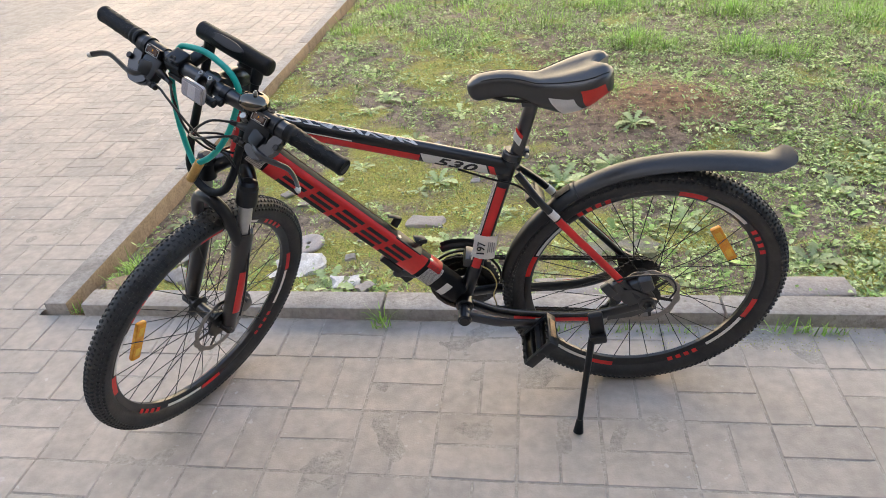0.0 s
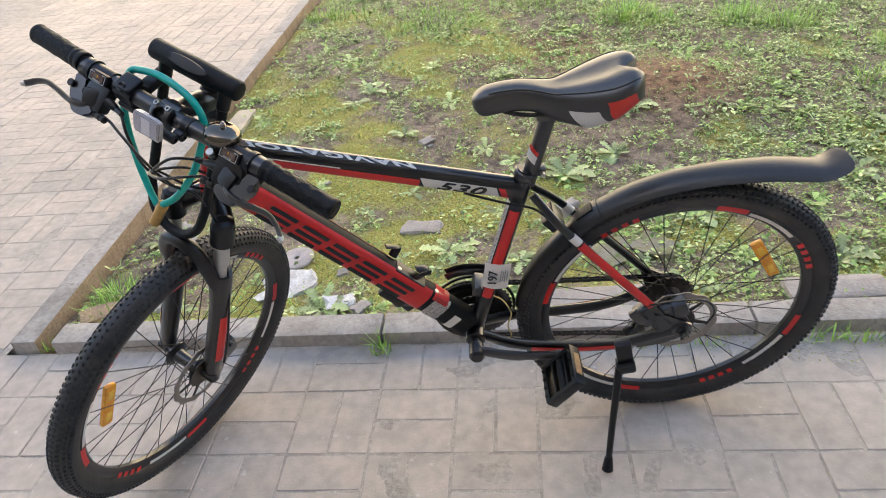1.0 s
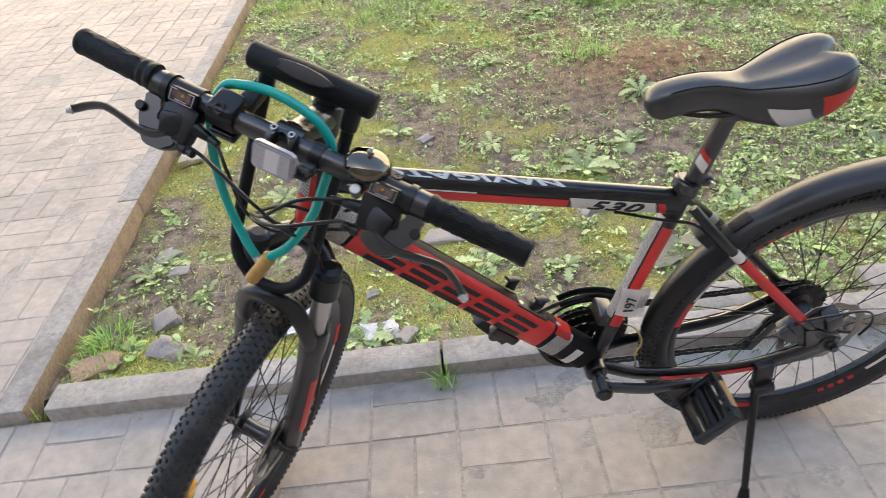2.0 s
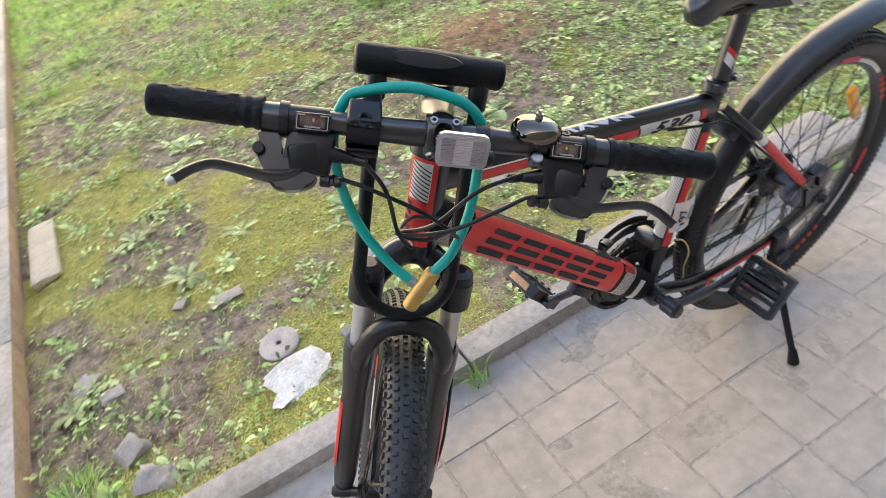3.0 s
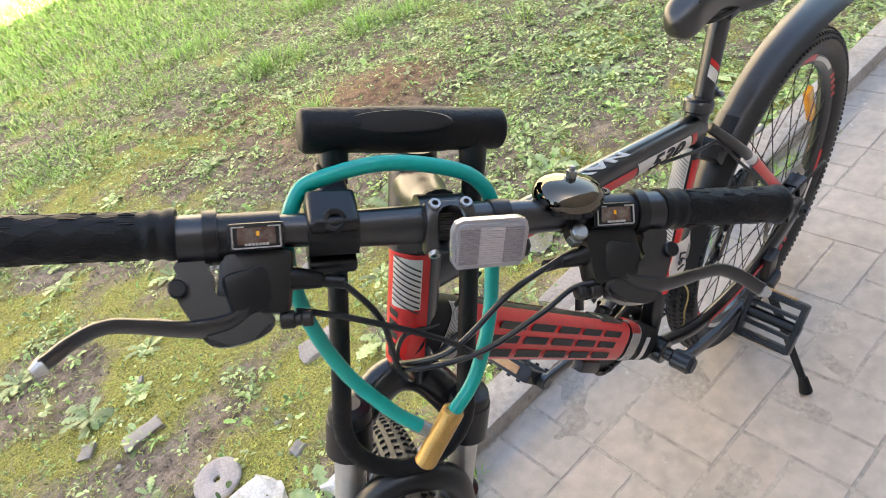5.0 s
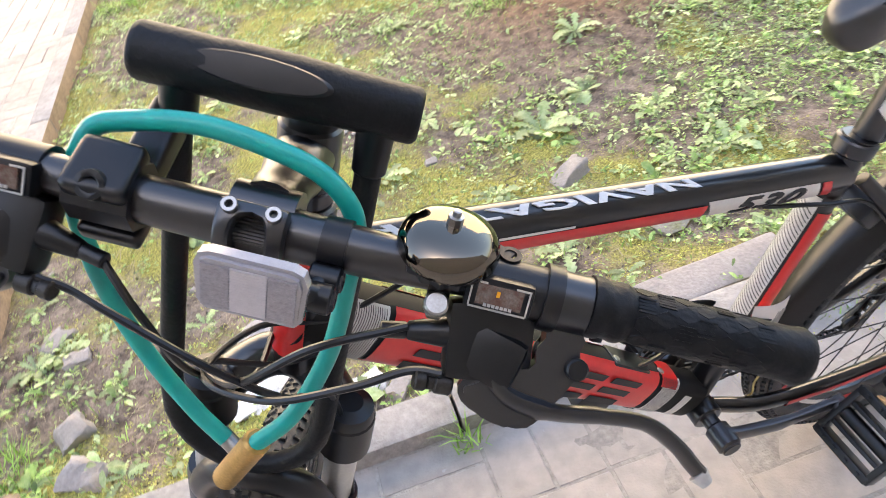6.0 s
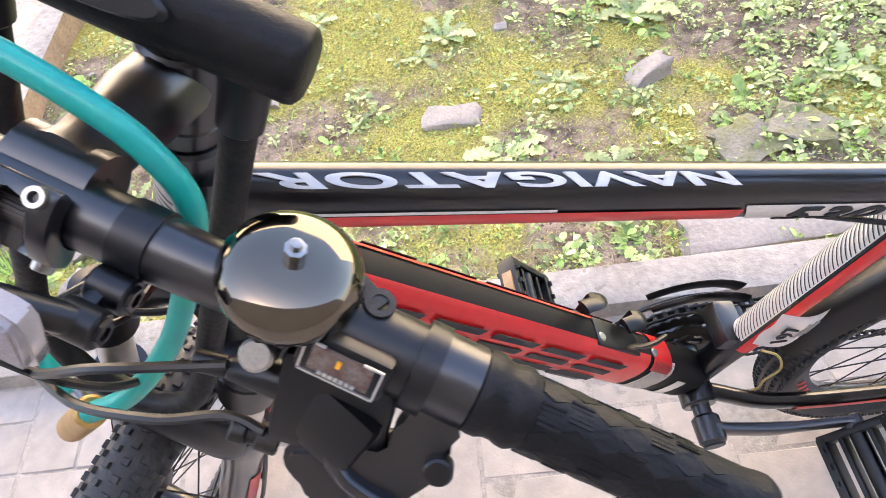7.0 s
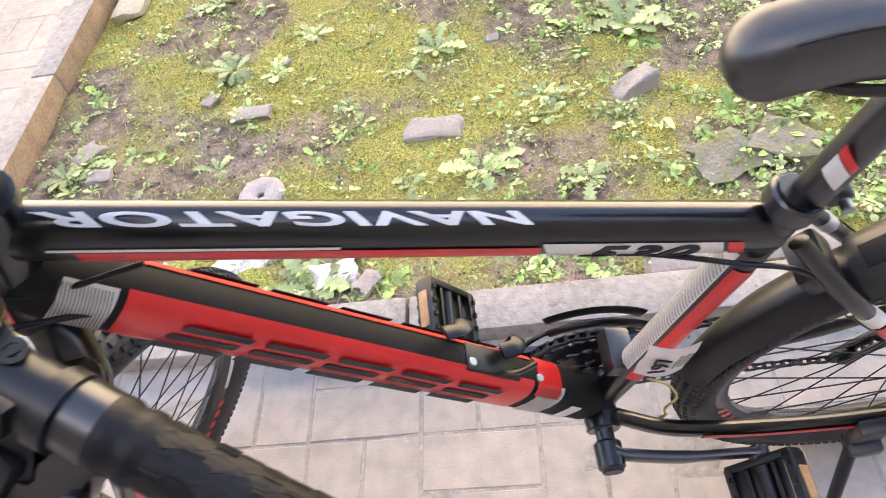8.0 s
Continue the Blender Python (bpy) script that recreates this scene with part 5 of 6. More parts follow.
box(bm, (0.030, 0.046, 0.034), Matrix.Translation((0.245, 0, 0.572)) @ pose(0, 0, 0, 0, 40, 0), bevel=0.005)
part("mudguard_mount", bm, PLASTIC, guard)

# the small fittings on the frame's tubes, set to its height
for ob in bicycle.children_recursive:
    if ob.name.split(".")[0] in ("frame_clip", "clip_bolt", "front_derailleur", "cable_guide", "mudguard_mount"):
        ob.data.transform(Matrix.Translation((0.006, 0, 0.022)))

# ---- things on the bicycle ----
U = BIKE @ TURNED
lock = tagged(empty("u_lock", U @ Matrix.Translation((0.795, -0.014, 0.955))), "black u-shaped bicycle lock hung behind the handlebar", "bicycle lock")
UI = Matrix.Translation((-0.795, 0.014, -0.955))
bm = bmesh.new()
c0, c1 = Vector((0.800, -0.095, 0.960)), Vector((0.790, 0.067, 0.950))
pts = [c0.lerp(c1, t) for t in (0, 0.012, 0.03, 0.3, 0.31, 0.5, 0.69, 0.70, 0.97, 0.988, 1)]
sweep(bm, pts, [0.0135, 0.0160, 0.0168, 0.0170, 0.0176, 0.0180, 0.0176, 0.0170, 0.0168, 0.0160, 0.0135], seg=28, up=(1, 0, 0))
cross = part("lock_body", bm, GRIP, lock, "matt black lock crossbar", UI)
bm = bmesh.new()
lathe(bm, [(0, 0.0012), (0.0092, 0.0006), (0.010, -0.001)], Matrix.Translation(c0.lerp(c1, 0.45) + Vector((0.0101, 0, 0.0156))) @ pose(0, 0, 0, 0, 33, 0) @ Matrix.Diagonal((0.9, 4.2, 1, 1)), 28)
part("lock_plate", bm, PLASTIC, lock, "", UI)
legl, legr = Vector((0.808, -0.070, 0.941)), Vector((0.802, 0.043, 0.935))
way = Vector((0.138, 0, -0.236))
n1 = way.normalized()
pts = [legl - n1 * 0.012, legl, legl + way * 0.5, legl + way * 0.78]
mid = (legl + legr) / 2
rad_u = 0.0565
for k in range(0, 13):
    a = math.pi * k / 12
    pts.append(mid + way * 0.84 + Vector((0, -rad_u * math.cos(a), 0)) + n1 * (rad_u * math.sin(a)))
pts += [legr + way * 0.78, legr + way * 0.5, legr, legr - n1 * 0.012]
part("shackle", tube(pts, 0.0083, seg=16), GRIP, lock, "black rubber-coated shackle", UI)
for p in (legl, legr):
    bm = bmesh.new()
    rod(bm, p - n1 * 0.012, p + n1 * 0.022, 0.0118, 0.0105, seg=18, bevel=0.002)
    part("lock_collar", bm, PLASTIC, lock, "", UI)

cab = tagged(empty("cable_lock", U @ Matrix.Translation((0.962, 0.007, 0.770))), "teal cable lock looped over the handlebar with a brass end", "cable lock")
CI = Matrix.Translation((-0.962, -0.007, -0.770))
pts = [(x + 0.010, y * SPAN + 0.010, z + 0.013 + 0.010 * (z - 0.75) / 0.2 - 0.55 * max(0.0, z - 0.920)) for x, y, z in ((0.944, -0.024, 0.764), (0.932, -0.050, 0.776), (0.910, -0.088, 0.806), (0.886, -0.116, 0.848), (0.862, -0.128, 0.892), (0.842, -0.118, 0.928), (0.835, -0.096, 0.947), (0.832, -0.052, 0.963),
       (0.834, -0.006, 0.954), (0.838, 0.022, 0.934), (0.846, 0.039, 0.905), (0.866, 0.040, 0.872), (0.896, 0.037, 0.834), (0.928, 0.022, 0.802), (0.948, 0.000, 0.784))]
part("cable_loop", tube(smooth_path(pts, 8), 0.0058, seg=16), TEAL, cab, "teal plastic-coated cable", CI)
bm = bmesh.new()
rod(bm, (0.955, 0.012, 0.801), (0.974, -0.010, 0.750), 0.0092, seg=20, bevel=0.002)
part("lock_barrel", bm, BRASS, cab, "dull brass lock barrel", CI)
bm = bmesh.new()
rod(bm, (0.950, -0.018, 0.776), (0.961, 0.001, 0.772), 0.0060, seg=14, bevel=0.001)
part("cable_end", bm, STEEL, cab, "", CI)

# paper tag on the seat tube
tag_at = BIKE @ Matrix.Translation((0.362, 0.021, 0.476)) @ Matrix.Rotation(radians(-9), 4, "Y") @ Matrix.Rotation(radians(-90), 4, "X") @ Matrix.Rotation(radians(180), 4, "Z") @ Matrix.Scale(1.22, 4)
paper_tag = tagged(empty("paper_tag", tag_at), "white paper tag with a number taped to the seat tube", "tag")
bm = bmesh.new()
g = []
for i in range(9):
    row = []
    for k in range(9):
        x, y = -0.021 + 0.042 * i / 8, -0.026 + 0.052 * k / 8
        row.append((bm.verts.new((x, y, 0.006 * math.cos(x / 0.021 * 1.5) + 0.001 * math.sin(y * 160))), bm.verts.new((x, y, 0.0054 * math.cos(x / 0.021 * 1.5) + 0.001 * math.sin(y * 160) - 0.0003))))
    g.append(row)
for i in range(8):
    for k in range(8):
        bm.faces.new((g[i][k][0], g[i + 1][k][0], g[i + 1][k + 1][0], g[i][k + 1][0]))
        bm.faces.new((g[i][k][1], g[i][k + 1][1], g[i + 1][k + 1][1], g[i + 1][k][1]))
sheet = part("sheet", bm, PAPER, paper_tag)
txt = lettering("197", 0.015, slant=0.0)
part("lettering", txt, INK, paper_tag, "black printed number 197", Matrix.Translation((-0.007, -0.002, 0.0072)) @ Matrix.Rotation(radians(90), 4, "Z"))
bm = bmesh.new()
for k in range(4):
    box(bm, (0.0016, 0.026 - 0.004 * (k % 2), 0.0006), Matrix.Translation((0.006 + 0.0035 * k, 0.002, 0.0062 - 0.0007 * k)))
part("printed_lines", bm, material("grey_ink", (0.35, 0.34, 0.33), 0.7), paper_tag)
STRING = material("yellow_string", (0.50, 0.40, 0.16), 0.8)
tie = tagged(link("string_tie", tube(smooth_path([(0.372, 0.021, 0.418), (0.352, 0.026, 0.405), (0.338, 0.030, 0.370), (0.346, 0.030, 0.335), (0.340, 0.028, 0.300), (0.348, 0.026, 0.285)], 6), 0.0016, seg=6), STRING, None, "loose yellow string tied round the seat tube"), category="string")
tie.matrix_world = BIKE

# ---- paving, kerb, lawn ----
pav_bm = bmesh.new()
box(pav_bm, (18, 8.83, 0.05), pose(0, KERB_FRONT - 8.83 / 2, -0.030))
box(pav_bm, (6.0, 14, 0.05), pose(-4.42, KERB_FRONT + 7, -0.030))
for x0, x1, y0, y1 in ((-2.4, 1.7, 0.4, KERB_FRONT), (-2.6, -1.40, KERB_FRONT, 4.6)):
    nx, ny = round((x1 - x0) / 0.025), round((y1 - y0) / 0.025)
    g = [[pav_bm.verts.new((x0 + (x1 - x0) * i / nx, y0 + (y1 - y0) * j / ny, -0.0014 + 0.0022 * noise.noise(Vector((i * 0.31 + x0, j * 0.31, 5.5))) + 0.0015 * noise.noise(Vector((i * 0.06 + y0, j * 0.06, 9.5))))) for i in range(nx + 1)] for j in range(ny + 1)]
    for j in range(ny):
        for i in range(nx):
            pav_bm.faces.new((g[j][i], g[j][i + 1], g[j + 1][i + 1], g[j + 1][i]))
pavement = tagged(link("pavement", pav_bm, SAND, None, "grey concrete block pavement in a basket weave", smooth=False), category="pavement", kind="structure")


def patch(x, y, scale, seed):
    return 0.5 + 0.5 * noise.noise(Vector((x * scale, y * scale, seed)))


def mossy(x, y):
    """How mossy the soil is, 0 to 1."""
    v = patch(x, y, 2.6, 11.3) * 0.6 + patch(x, y, 7.0, 4.4) * 0.4
    v += 0.12 * max(0.0, min(1.0, (0.6 - x) * 1.5)) - 0.32 * math.exp(-(((x - 0.75) / 0.8) ** 2 + ((y - 3.5) / 0.42) ** 2)) - 0.10 * max(0.0, min(1.0, (y - 3.0) * 0.8))
    return max(0.0, min(1.0, (v - 0.43) * 3.6))


def weedy(x, y):
    """How thick small weeds grow."""
    v = patch(x, y, 1.9, 2.2) * 0.55 + patch(x, y, 6.0, 8.8) * 0.45
    v += 0.19 * max(-1.0, min(1.0, (x - 0.45) * 1.3)) * max(0.3, min(1.0, 1.0 - (y - 2.9) * 0.6)) + 0.15 * max(0.0, min(1.0, (y - 2.8) * 0.7))
    v -= 0.34 * math.exp(-(((x - 0.80) / 0.55) ** 2 + ((y - 3.55) / 0.30) ** 2)) + 0.16 * math.exp(-(((x - 0.15) / 0.40) ** 2 + ((y - 3.2) / 0.22) ** 2))
    return max(0.0, min(1.0, (v - 0.42) * 2.9))


def grassy(x, y):
    v = (y - 5.0 + 0.45 * max(0.0, x - 1.0)) * 0.45 + 1.3 * (patch(x, y, 1.3, 6.1) - 0.5) + 0.9 * (patch(x, y, 4.5, 3.3) - 0.5)
    return max(0.0, min(1.0, v))


def soil_material():
    """Grey-brown soil with yellow-green moss in patches and finer crumbs."""
    m = material("mossy_soil", (0.30, 0.245, 0.19), 0.95, vary=0.6, scale=22, bump=1.0, bump_scale=90, second=(0.075, 0.055, 0.040))
    t = m.node_tree
    b = t.nodes["Principled BSDF"]
    soil = b.inputs["Base Color"].links[0].from_socket
    co, mask = t.nodes.new("ShaderNodeTexCoord"), t.nodes.new("ShaderNodeAttribute")
    mask.attribute_name = "moss"
    big, fine = t.nodes.new("ShaderNodeTexNoise"), t.nodes.new("ShaderNodeTexNoise")
    big.inputs["Scale"].default_value, big.inputs["Detail"].default_value, big.inputs["Roughness"].default_value = 30, 6, 0.75
    fine.inputs["Scale"].default_value, fine.inputs["Detail"].default_value, fine.inputs["Roughness"].default_value = 160, 5, 0.7
    for n in (big, fine):
        t.links.new(co.outputs["Object"], n.inputs["Vector"])
    add = t.nodes.new("ShaderNodeMath")
    add.operation = "ADD"
    t.links.new(big.outputs["Fac"], add.inputs[0])
    t.links.new(mask.outputs["Fac"], add.inputs[1])
    fac = t.nodes.new("ShaderNodeMapRange")
    fac.inputs["From Min"].default_value, fac.inputs["From Max"].default_value = 0.80, 1.22
    fac.inputs["To Max"].default_value = 0.9
    t.links.new(add.outputs[0], fac.inputs["Value"])
    tone = t.nodes.new("ShaderNodeMixRGB")
    tone.inputs[1].default_value, tone.inputs[2].default_value = (0.10, 0.10, 0.020, 1), (0.60, 0.55, 0.12, 1)
    sharp = t.nodes.new("ShaderNodeMapRange")
    sharp.inputs["From Min"].default_value, sharp.inputs["From Max"].default_value = 0.36, 0.66
    t.links.new(fine.outputs["Fac"], sharp.inputs["Value"])
    t.links.new(sharp.outputs[0], tone.inputs[0])
    mix = t.nodes.new("ShaderNodeMixRGB")
    t.links.new(fac.outputs[0], mix.inputs[0])
    # reddish clay where the soil lies bare
    clay, bare = t.nodes.new("ShaderNodeMixRGB"), t.nodes.new("ShaderNodeAttribute")
    bare.attribute_name = "bare"
    clay.blend_type = "MULTIPLY"
    clay.inputs[2].default_value = (1.05, 0.74, 0.52, 1)
    t.links.new(bare.outputs["Fac"], clay.inputs[0])
    t.links.new(soil, clay.inputs[1])
    t.links.new(clay.outputs[0], mix.inputs[1])
    t.links.new(tone.outputs[0], mix.inputs[2])
    t.links.new(mix.outputs[0], b.inputs["Base Color"])
    return m


lawn_bm = bmesh.new()
NX, NY = 220, 220
rows = []
for j in range(NY + 1):
    y = KERB_BACK - 0.005 + 16 * (j / NY) ** 1.8
    row = []
    for i in range(NX + 1):
        x0 = kerb_left(y) + 0.075
        x = x0 + 14 * (i / NX) ** 1.5
        row.append(lawn_bm.verts.new((x, y, lawn_height(x, y))))
    rows.append(row)
for j in range(NY):
    for i in range(NX):
        lawn_bm.faces.new((rows[j][i], rows[j][i + 1], rows[j + 1][i + 1], rows[j + 1][i]))
LAWN = soil_material()
bare_values = [min(1.0, 1.1 * math.exp(-(((v.co.x - 0.86) / 0.45) ** 2 + ((v.co.y - 3.62) / 0.36) ** 2)) + 0.8 * math.exp(-(((v.co.x - 0.3) / 0.55) ** 2 + ((v.co.y - 4.25) / 0.28) ** 2)) + 0.3 * patch(v.co.x, v.co.y, 2.0, 40.0)) for v in lawn_bm.verts]
moss_values = [mossy(v.co.x, v.co.y) for v in lawn_bm.verts]
lawn = tagged(link("lawn", lawn_bm, LAWN, None, "patchy mossy lawn with weeds and bare soil"), category="lawn", kind="structure")
lawn.data.attributes.new("moss", "FLOAT", "POINT").data.foreach_set("value", moss_values)
lawn.data.attributes.new("bare", "FLOAT", "POINT").data.foreach_set("value", bare_values)


def kerb_stone(p, q, back, name="kerb", tan_side=False, label="grey concrete kerb stone with worn edges"):
    """One kerb stone from p to q along its front edge; back: the way to its back edge."""
    p, q, back = Vector(p), Vector(q), Vector(back)
    d = q - p
    bm = bmesh.new()
    box(bm, (d.length - 0.006, back.length, 0.2), None, bevel=0.006)
    mid = (p + q) / 2 + back / 2
    m = Matrix.Translation((mid.x, mid.y, KERB_TOP - 0.1)) @ Matrix.Rotation(math.atan2(d.y, d.x), 4, "Z")
    bm.transform(m)
    bm.normal_update()
    # the face turned to +x takes the tan material
    if tan_side:
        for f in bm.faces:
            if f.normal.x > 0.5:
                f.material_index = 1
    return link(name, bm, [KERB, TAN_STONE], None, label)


kerb = []
for x in (-1.24, -0.24, 0.76, 1.76, 2.76, 3.76, 4.76, 5.76):
    kerb.append(kerb_stone((max(x, -1.285), KERB_FRONT, 0), (x + 1.0, KERB_FRONT, 0), (0, KERB_BACK - KERB_FRONT, 0)))
for k in range(12):
    y = 1.838 + k
    kerb.append(kerb_stone((kerb_left(y + 1) + 0.08, y + 1, 0), (kerb_left(y) + 0.08, y, 0), (-0.08, 0, 0), tan_side=True, label="concrete kerb stone with a tan inner side"))
for k in kerb:
    tagged(k, category="kerb", group="kerb stones", kind="structure")

# pavers: two to a square, turned from square to square
LONG = paver_mesh(0.1955, 0.0955)
base_bm = bmesh.new()
base_bm.from_mesh(LONG)
base = [v.co.copy() for v in base_bm.verts]
base_faces = [[v.index for v in f.verts] for f in base_bm.faces]
base_bm.free()
rv, rf = [], []
rng = random.Random(5)
for k in range(-20, 22):
    for j in range(-38, 22):
        x0, y1 = GRID_X + MOD * k, GRID_Y - MOD * j
        for half in (0, 1):
            if (k + j) % 2 == 0:
                c, turn = (x0 + 0.05 + 0.1 * half, y1 - 0.1), 90
            else:
                c, turn = (x0 + 0.1, y1 - 0.05 - 0.1 * half), 0
            hx, hy = (0.05, 0.1) if turn else (0.1, 0.05)
            squeeze_x = 1.0
            edge = kerb_left(c[1]) - 0.004
            if c[1] - hy > KERB_FRONT - 0.16 and c[0] - hx < edge < c[0] + hx and c[1] > KERB_FRONT - 0.02:
                if edge - (c[0] - hx) < 0.02:
                    continue
                squeeze_x = (edge - (c[0] - hx)) / (2 * hx)
                c = (c[0] - hx + squeeze_x * hx, c[1])
                hx *= squeeze_x
            left_side = c[0] + hx < kerb_left(c[1]) + 0.012
            if c[1] + hy > KERB_FRONT + 0.002 and not left_side:
                if c[1] - hy > KERB_FRONT - 0.03 or c[0] < -1.5:
                    continue
                squeeze = (KERB_FRONT - 0.004 - (c[1] - hy)) / (2 * hy)
                c = (c[0], c[1] - hy + squeeze * hy)
            else:
                squeeze = 1.0
            if c[1] > 9 or c[0] < -4.2 or (c[0] > 3.2 and c[1] > 0) or c[1] < -2:
                continue
            m = pose(c[0], c[1], rng.uniform(-0.0007, 0.0007), rng.uniform(-0.22, 0.22), rng.uniform(-0.22, 0.22), rng.uniform(-0.7, 0.7))
            m = m @ Matrix.Diagonal((squeeze_x, squeeze, 1, 1)) @ Matrix.Rotation(radians(turn), 4, "Z")
            if -1.35 < c[0] < 1.05 and 1.05 < c[1] < KERB_FRONT:
                ob = new("paver", LONG)
                ob.parent = pavement
                ob.matrix_basis = m
            else:
                o = len(rv)
                rv.extend(m @ v for v in base)
                rf.extend([i + o for i in f] for f in base_faces)
me = bpy.data.meshes.new("pavers")
me.from_pydata([tuple(v) for v in rv], [], rf)
me.materials.append(PAVER)
far_pavers = new("pavers", me)
far_pavers.parent = pavement
tagged(far_pavers, kind="stuff")

# unseen walls: one added behind the camera to shade the place, and a sunlit house front far across the lawn
GREY_PLASTER = material("grey_plaster", (0.16, 0.165, 0.175), 0.9, vary=0.12, scale=2.0, bump=0.3)
PLASTER = material("beige_plaster", (0.60, 0.52, 0.41), 0.9, vary=0.12, scale=2.0, bump=0.3)
for name, y, w, h, label in (("wall_south", -6.0, 80, 14.0, "unseen plain grey wall added behind the pavement to block the sun"), ("wall_north", 22.0, 60, 16, "plain sunlit beige house wall beyond the lawn")):
    bm = bmesh.new()
    box(bm, (w, 0.4, h), pose(0, y, h / 2 - 0.05))
    tagged(link(name, bm, PLASTER if y > 0 else GREY_PLASTER, None, label, smooth=False), category="wall", kind="structure")

# ---- plants and litter on the lawn ----
def green(name, color, second, rough=0.55, piece=0.3, sheen=0.0):
    m = material(name, color, rough, vary=0.15, scale=60, second=second, piece=piece, spec=0.35)
    b = m.node_tree.nodes["Principled BSDF"]
    b.inputs["Subsurface Weight"].default_value = 0.0
    return m


GRASS = green("grass_blades", (0.30, 0.52, 0.08), (0.44, 0.60, 0.17), 0.45, 0.45)
LEAF = green("weed_leaves", (0.21, 0.36, 0.07), (0.38, 0.49, 0.17), 0.5, 0.65)
PALE_LEAF = green("pale_weed_leaves", (0.56, 0.62, 0.30), (0.31, 0.42, 0.14), 0.5, 0.55)
MOSS = green("moss_tips", (0.55, 0.52, 0.13), (0.36, 0.38, 0.09), 0.8, 0.5)
DANDELION = green("dandelion_leaves", (0.27, 0.36, 0.13), (0.44, 0.50, 0.26), 0.5, 0.45)
STRAW = green("dry_straw", (0.42, 0.35, 0.22), (0.30, 0.24, 0.15), 0.8, 0.3)


def foliage(name, rows, inst, mat, fold=0.25, twist=True):
    """Many leaves in one mesh. rows: (along, half width, sweep back); inst: x, y, z, yaw, length, width, pitch, curl."""
    inst = np.asarray(inst, float)
    n, k = len(inst), len(rows)
    u = np.array([r[0] for r in rows])
    w = np.array([r[1] for r in rows])
    s = np.array([r[2] for r in rows])
    x, y, z, yaw, length, width, pitch, curl = inst.T
    cy, sy = np.cos(yaw), np.sin(yaw)
    verts = np.zeros((n, k, 3, 3))
    for side, v in ((0, -1.0), (1, 0.0), (2, 1.0)):
        a = (u - s * abs(v))[None, :] * length[:, None]
        run = a * np.cos(pitch)[:, None]
        rise = a * np.sin(pitch)[:, None] - curl[:, None] * (u[None, :] ** 2) * length[:, None]
        b = v * w[None, :] * width[:, None]
        lift = abs(v) * fold * w[None, :] * width[:, None]
        verts[:, :, side, 0] = x[:, None] + run * cy[:, None] - b * sy[:, None]
        verts[:, :, side, 1] = y[:, None] + run * sy[:, None] + b * cy[:, None]
        verts[:, :, side, 2] = z[:, None] + rise + lift
    faces = []
    for i in range(k - 1):
        for c in range(2):
            faces.append((i * 3 + c, i * 3 + c + 1, (i + 1) * 3 + c + 1, (i + 1) * 3 + c))
    faces = np.array(faces)
    allf = (faces[None] + (np.arange(n) * k * 3)[:, None, None]).reshape(-1, 4)
    me = bpy.data.meshes.new(name)
    me.from_pydata(verts.reshape(-1, 3).tolist(), [], allf.tolist())
    me.polygons.foreach_set("use_smooth", [True] * len(me.polygons))
    me.materials.append(mat)
    return new(name, me)


OVAL = [(0.0, 0.10, 0), (0.28, 0.42, 0), (0.62, 0.5, 0), (0.88, 0.28, 0), (1.0, 0.03, 0)]
BLADE = [(0.0, 0.5, 0), (0.6, 0.38, 0), (1.0, 0.03, 0)]
WAVY = [(0.0, 0.08, 0), (0.15, 0.12, 0), (0.25, 0.34, 0.03), (0.33, 0.28, 0), (0.45, 0.48, 0.03), (0.53, 0.38, 0), (0.66, 0.52, 0.03), (0.76, 0.40, 0), (0.88, 0.36, 0.02), (1.0, 0.04, 0)]
LOBED = [(0.0, 0.10, 0), (0.12, 0.10, 0), (0.20, 0.26, 0.06), (0.25, 0.11, 0), (0.34, 0.36, 0.08), (0.40, 0.14, 0), (0.50, 0.44, 0.09), (0.56, 0.18, 0), (0.68, 0.50, 0.08), (0.74, 0.28, 0), (0.86, 0.44, 0.05), (1.0, 0.03, 0)]

rng = random.Random(11)


TWIG = material("dry_twig", (0.26, 0.19, 0.13), 0.9, vary=0.3, scale=60)


def on_lawn(x, y):
    return y > KERB_BACK + 0.01 and x > kerb_left(y) + 0.10


def scatter(count, x0, x1, y0, y1, chance):
    """Places on the lawn, thinner with distance."""
    out = []
    for _ in range(count):
        x, y = rng.uniform(x0, x1), y0 + (y1 - y0) * rng.random() ** 1.25
        if on_lawn(x, y) and rng.random() < chance(x, y):
            out.append((x, y))
    return out


# moss tips
inst = []
for x, y in scatter(110000, -1.4, 2.0, 1.9, 4.6, lambda x, y: 0.06 + 0.8 * mossy(x, y)):
    z = lawn_height(x, y) - 0.002 + 0.010 * max(0.0, noise.noise(Vector((x * 22, y * 22, 2.2))))
    for _ in range(3):
        inst.append((x + rng.uniform(-0.007, 0.007), y + rng.uniform(-0.007, 0.007), z, rng.uniform(0, 6.3), rng.uniform(0.004, 0.010), rng.uniform(0.0014, 0.0030), rng.uniform(0.2, 1.2), rng.uniform(0, 0.3)))
tagged(foliage("moss", [(0.0, 0.5, 0), (0.6, 0.42, 0), (1.0, 0.05, 0)], inst, MOSS), "yellow-green moss cushions on the soil", "moss", kind="stuff")

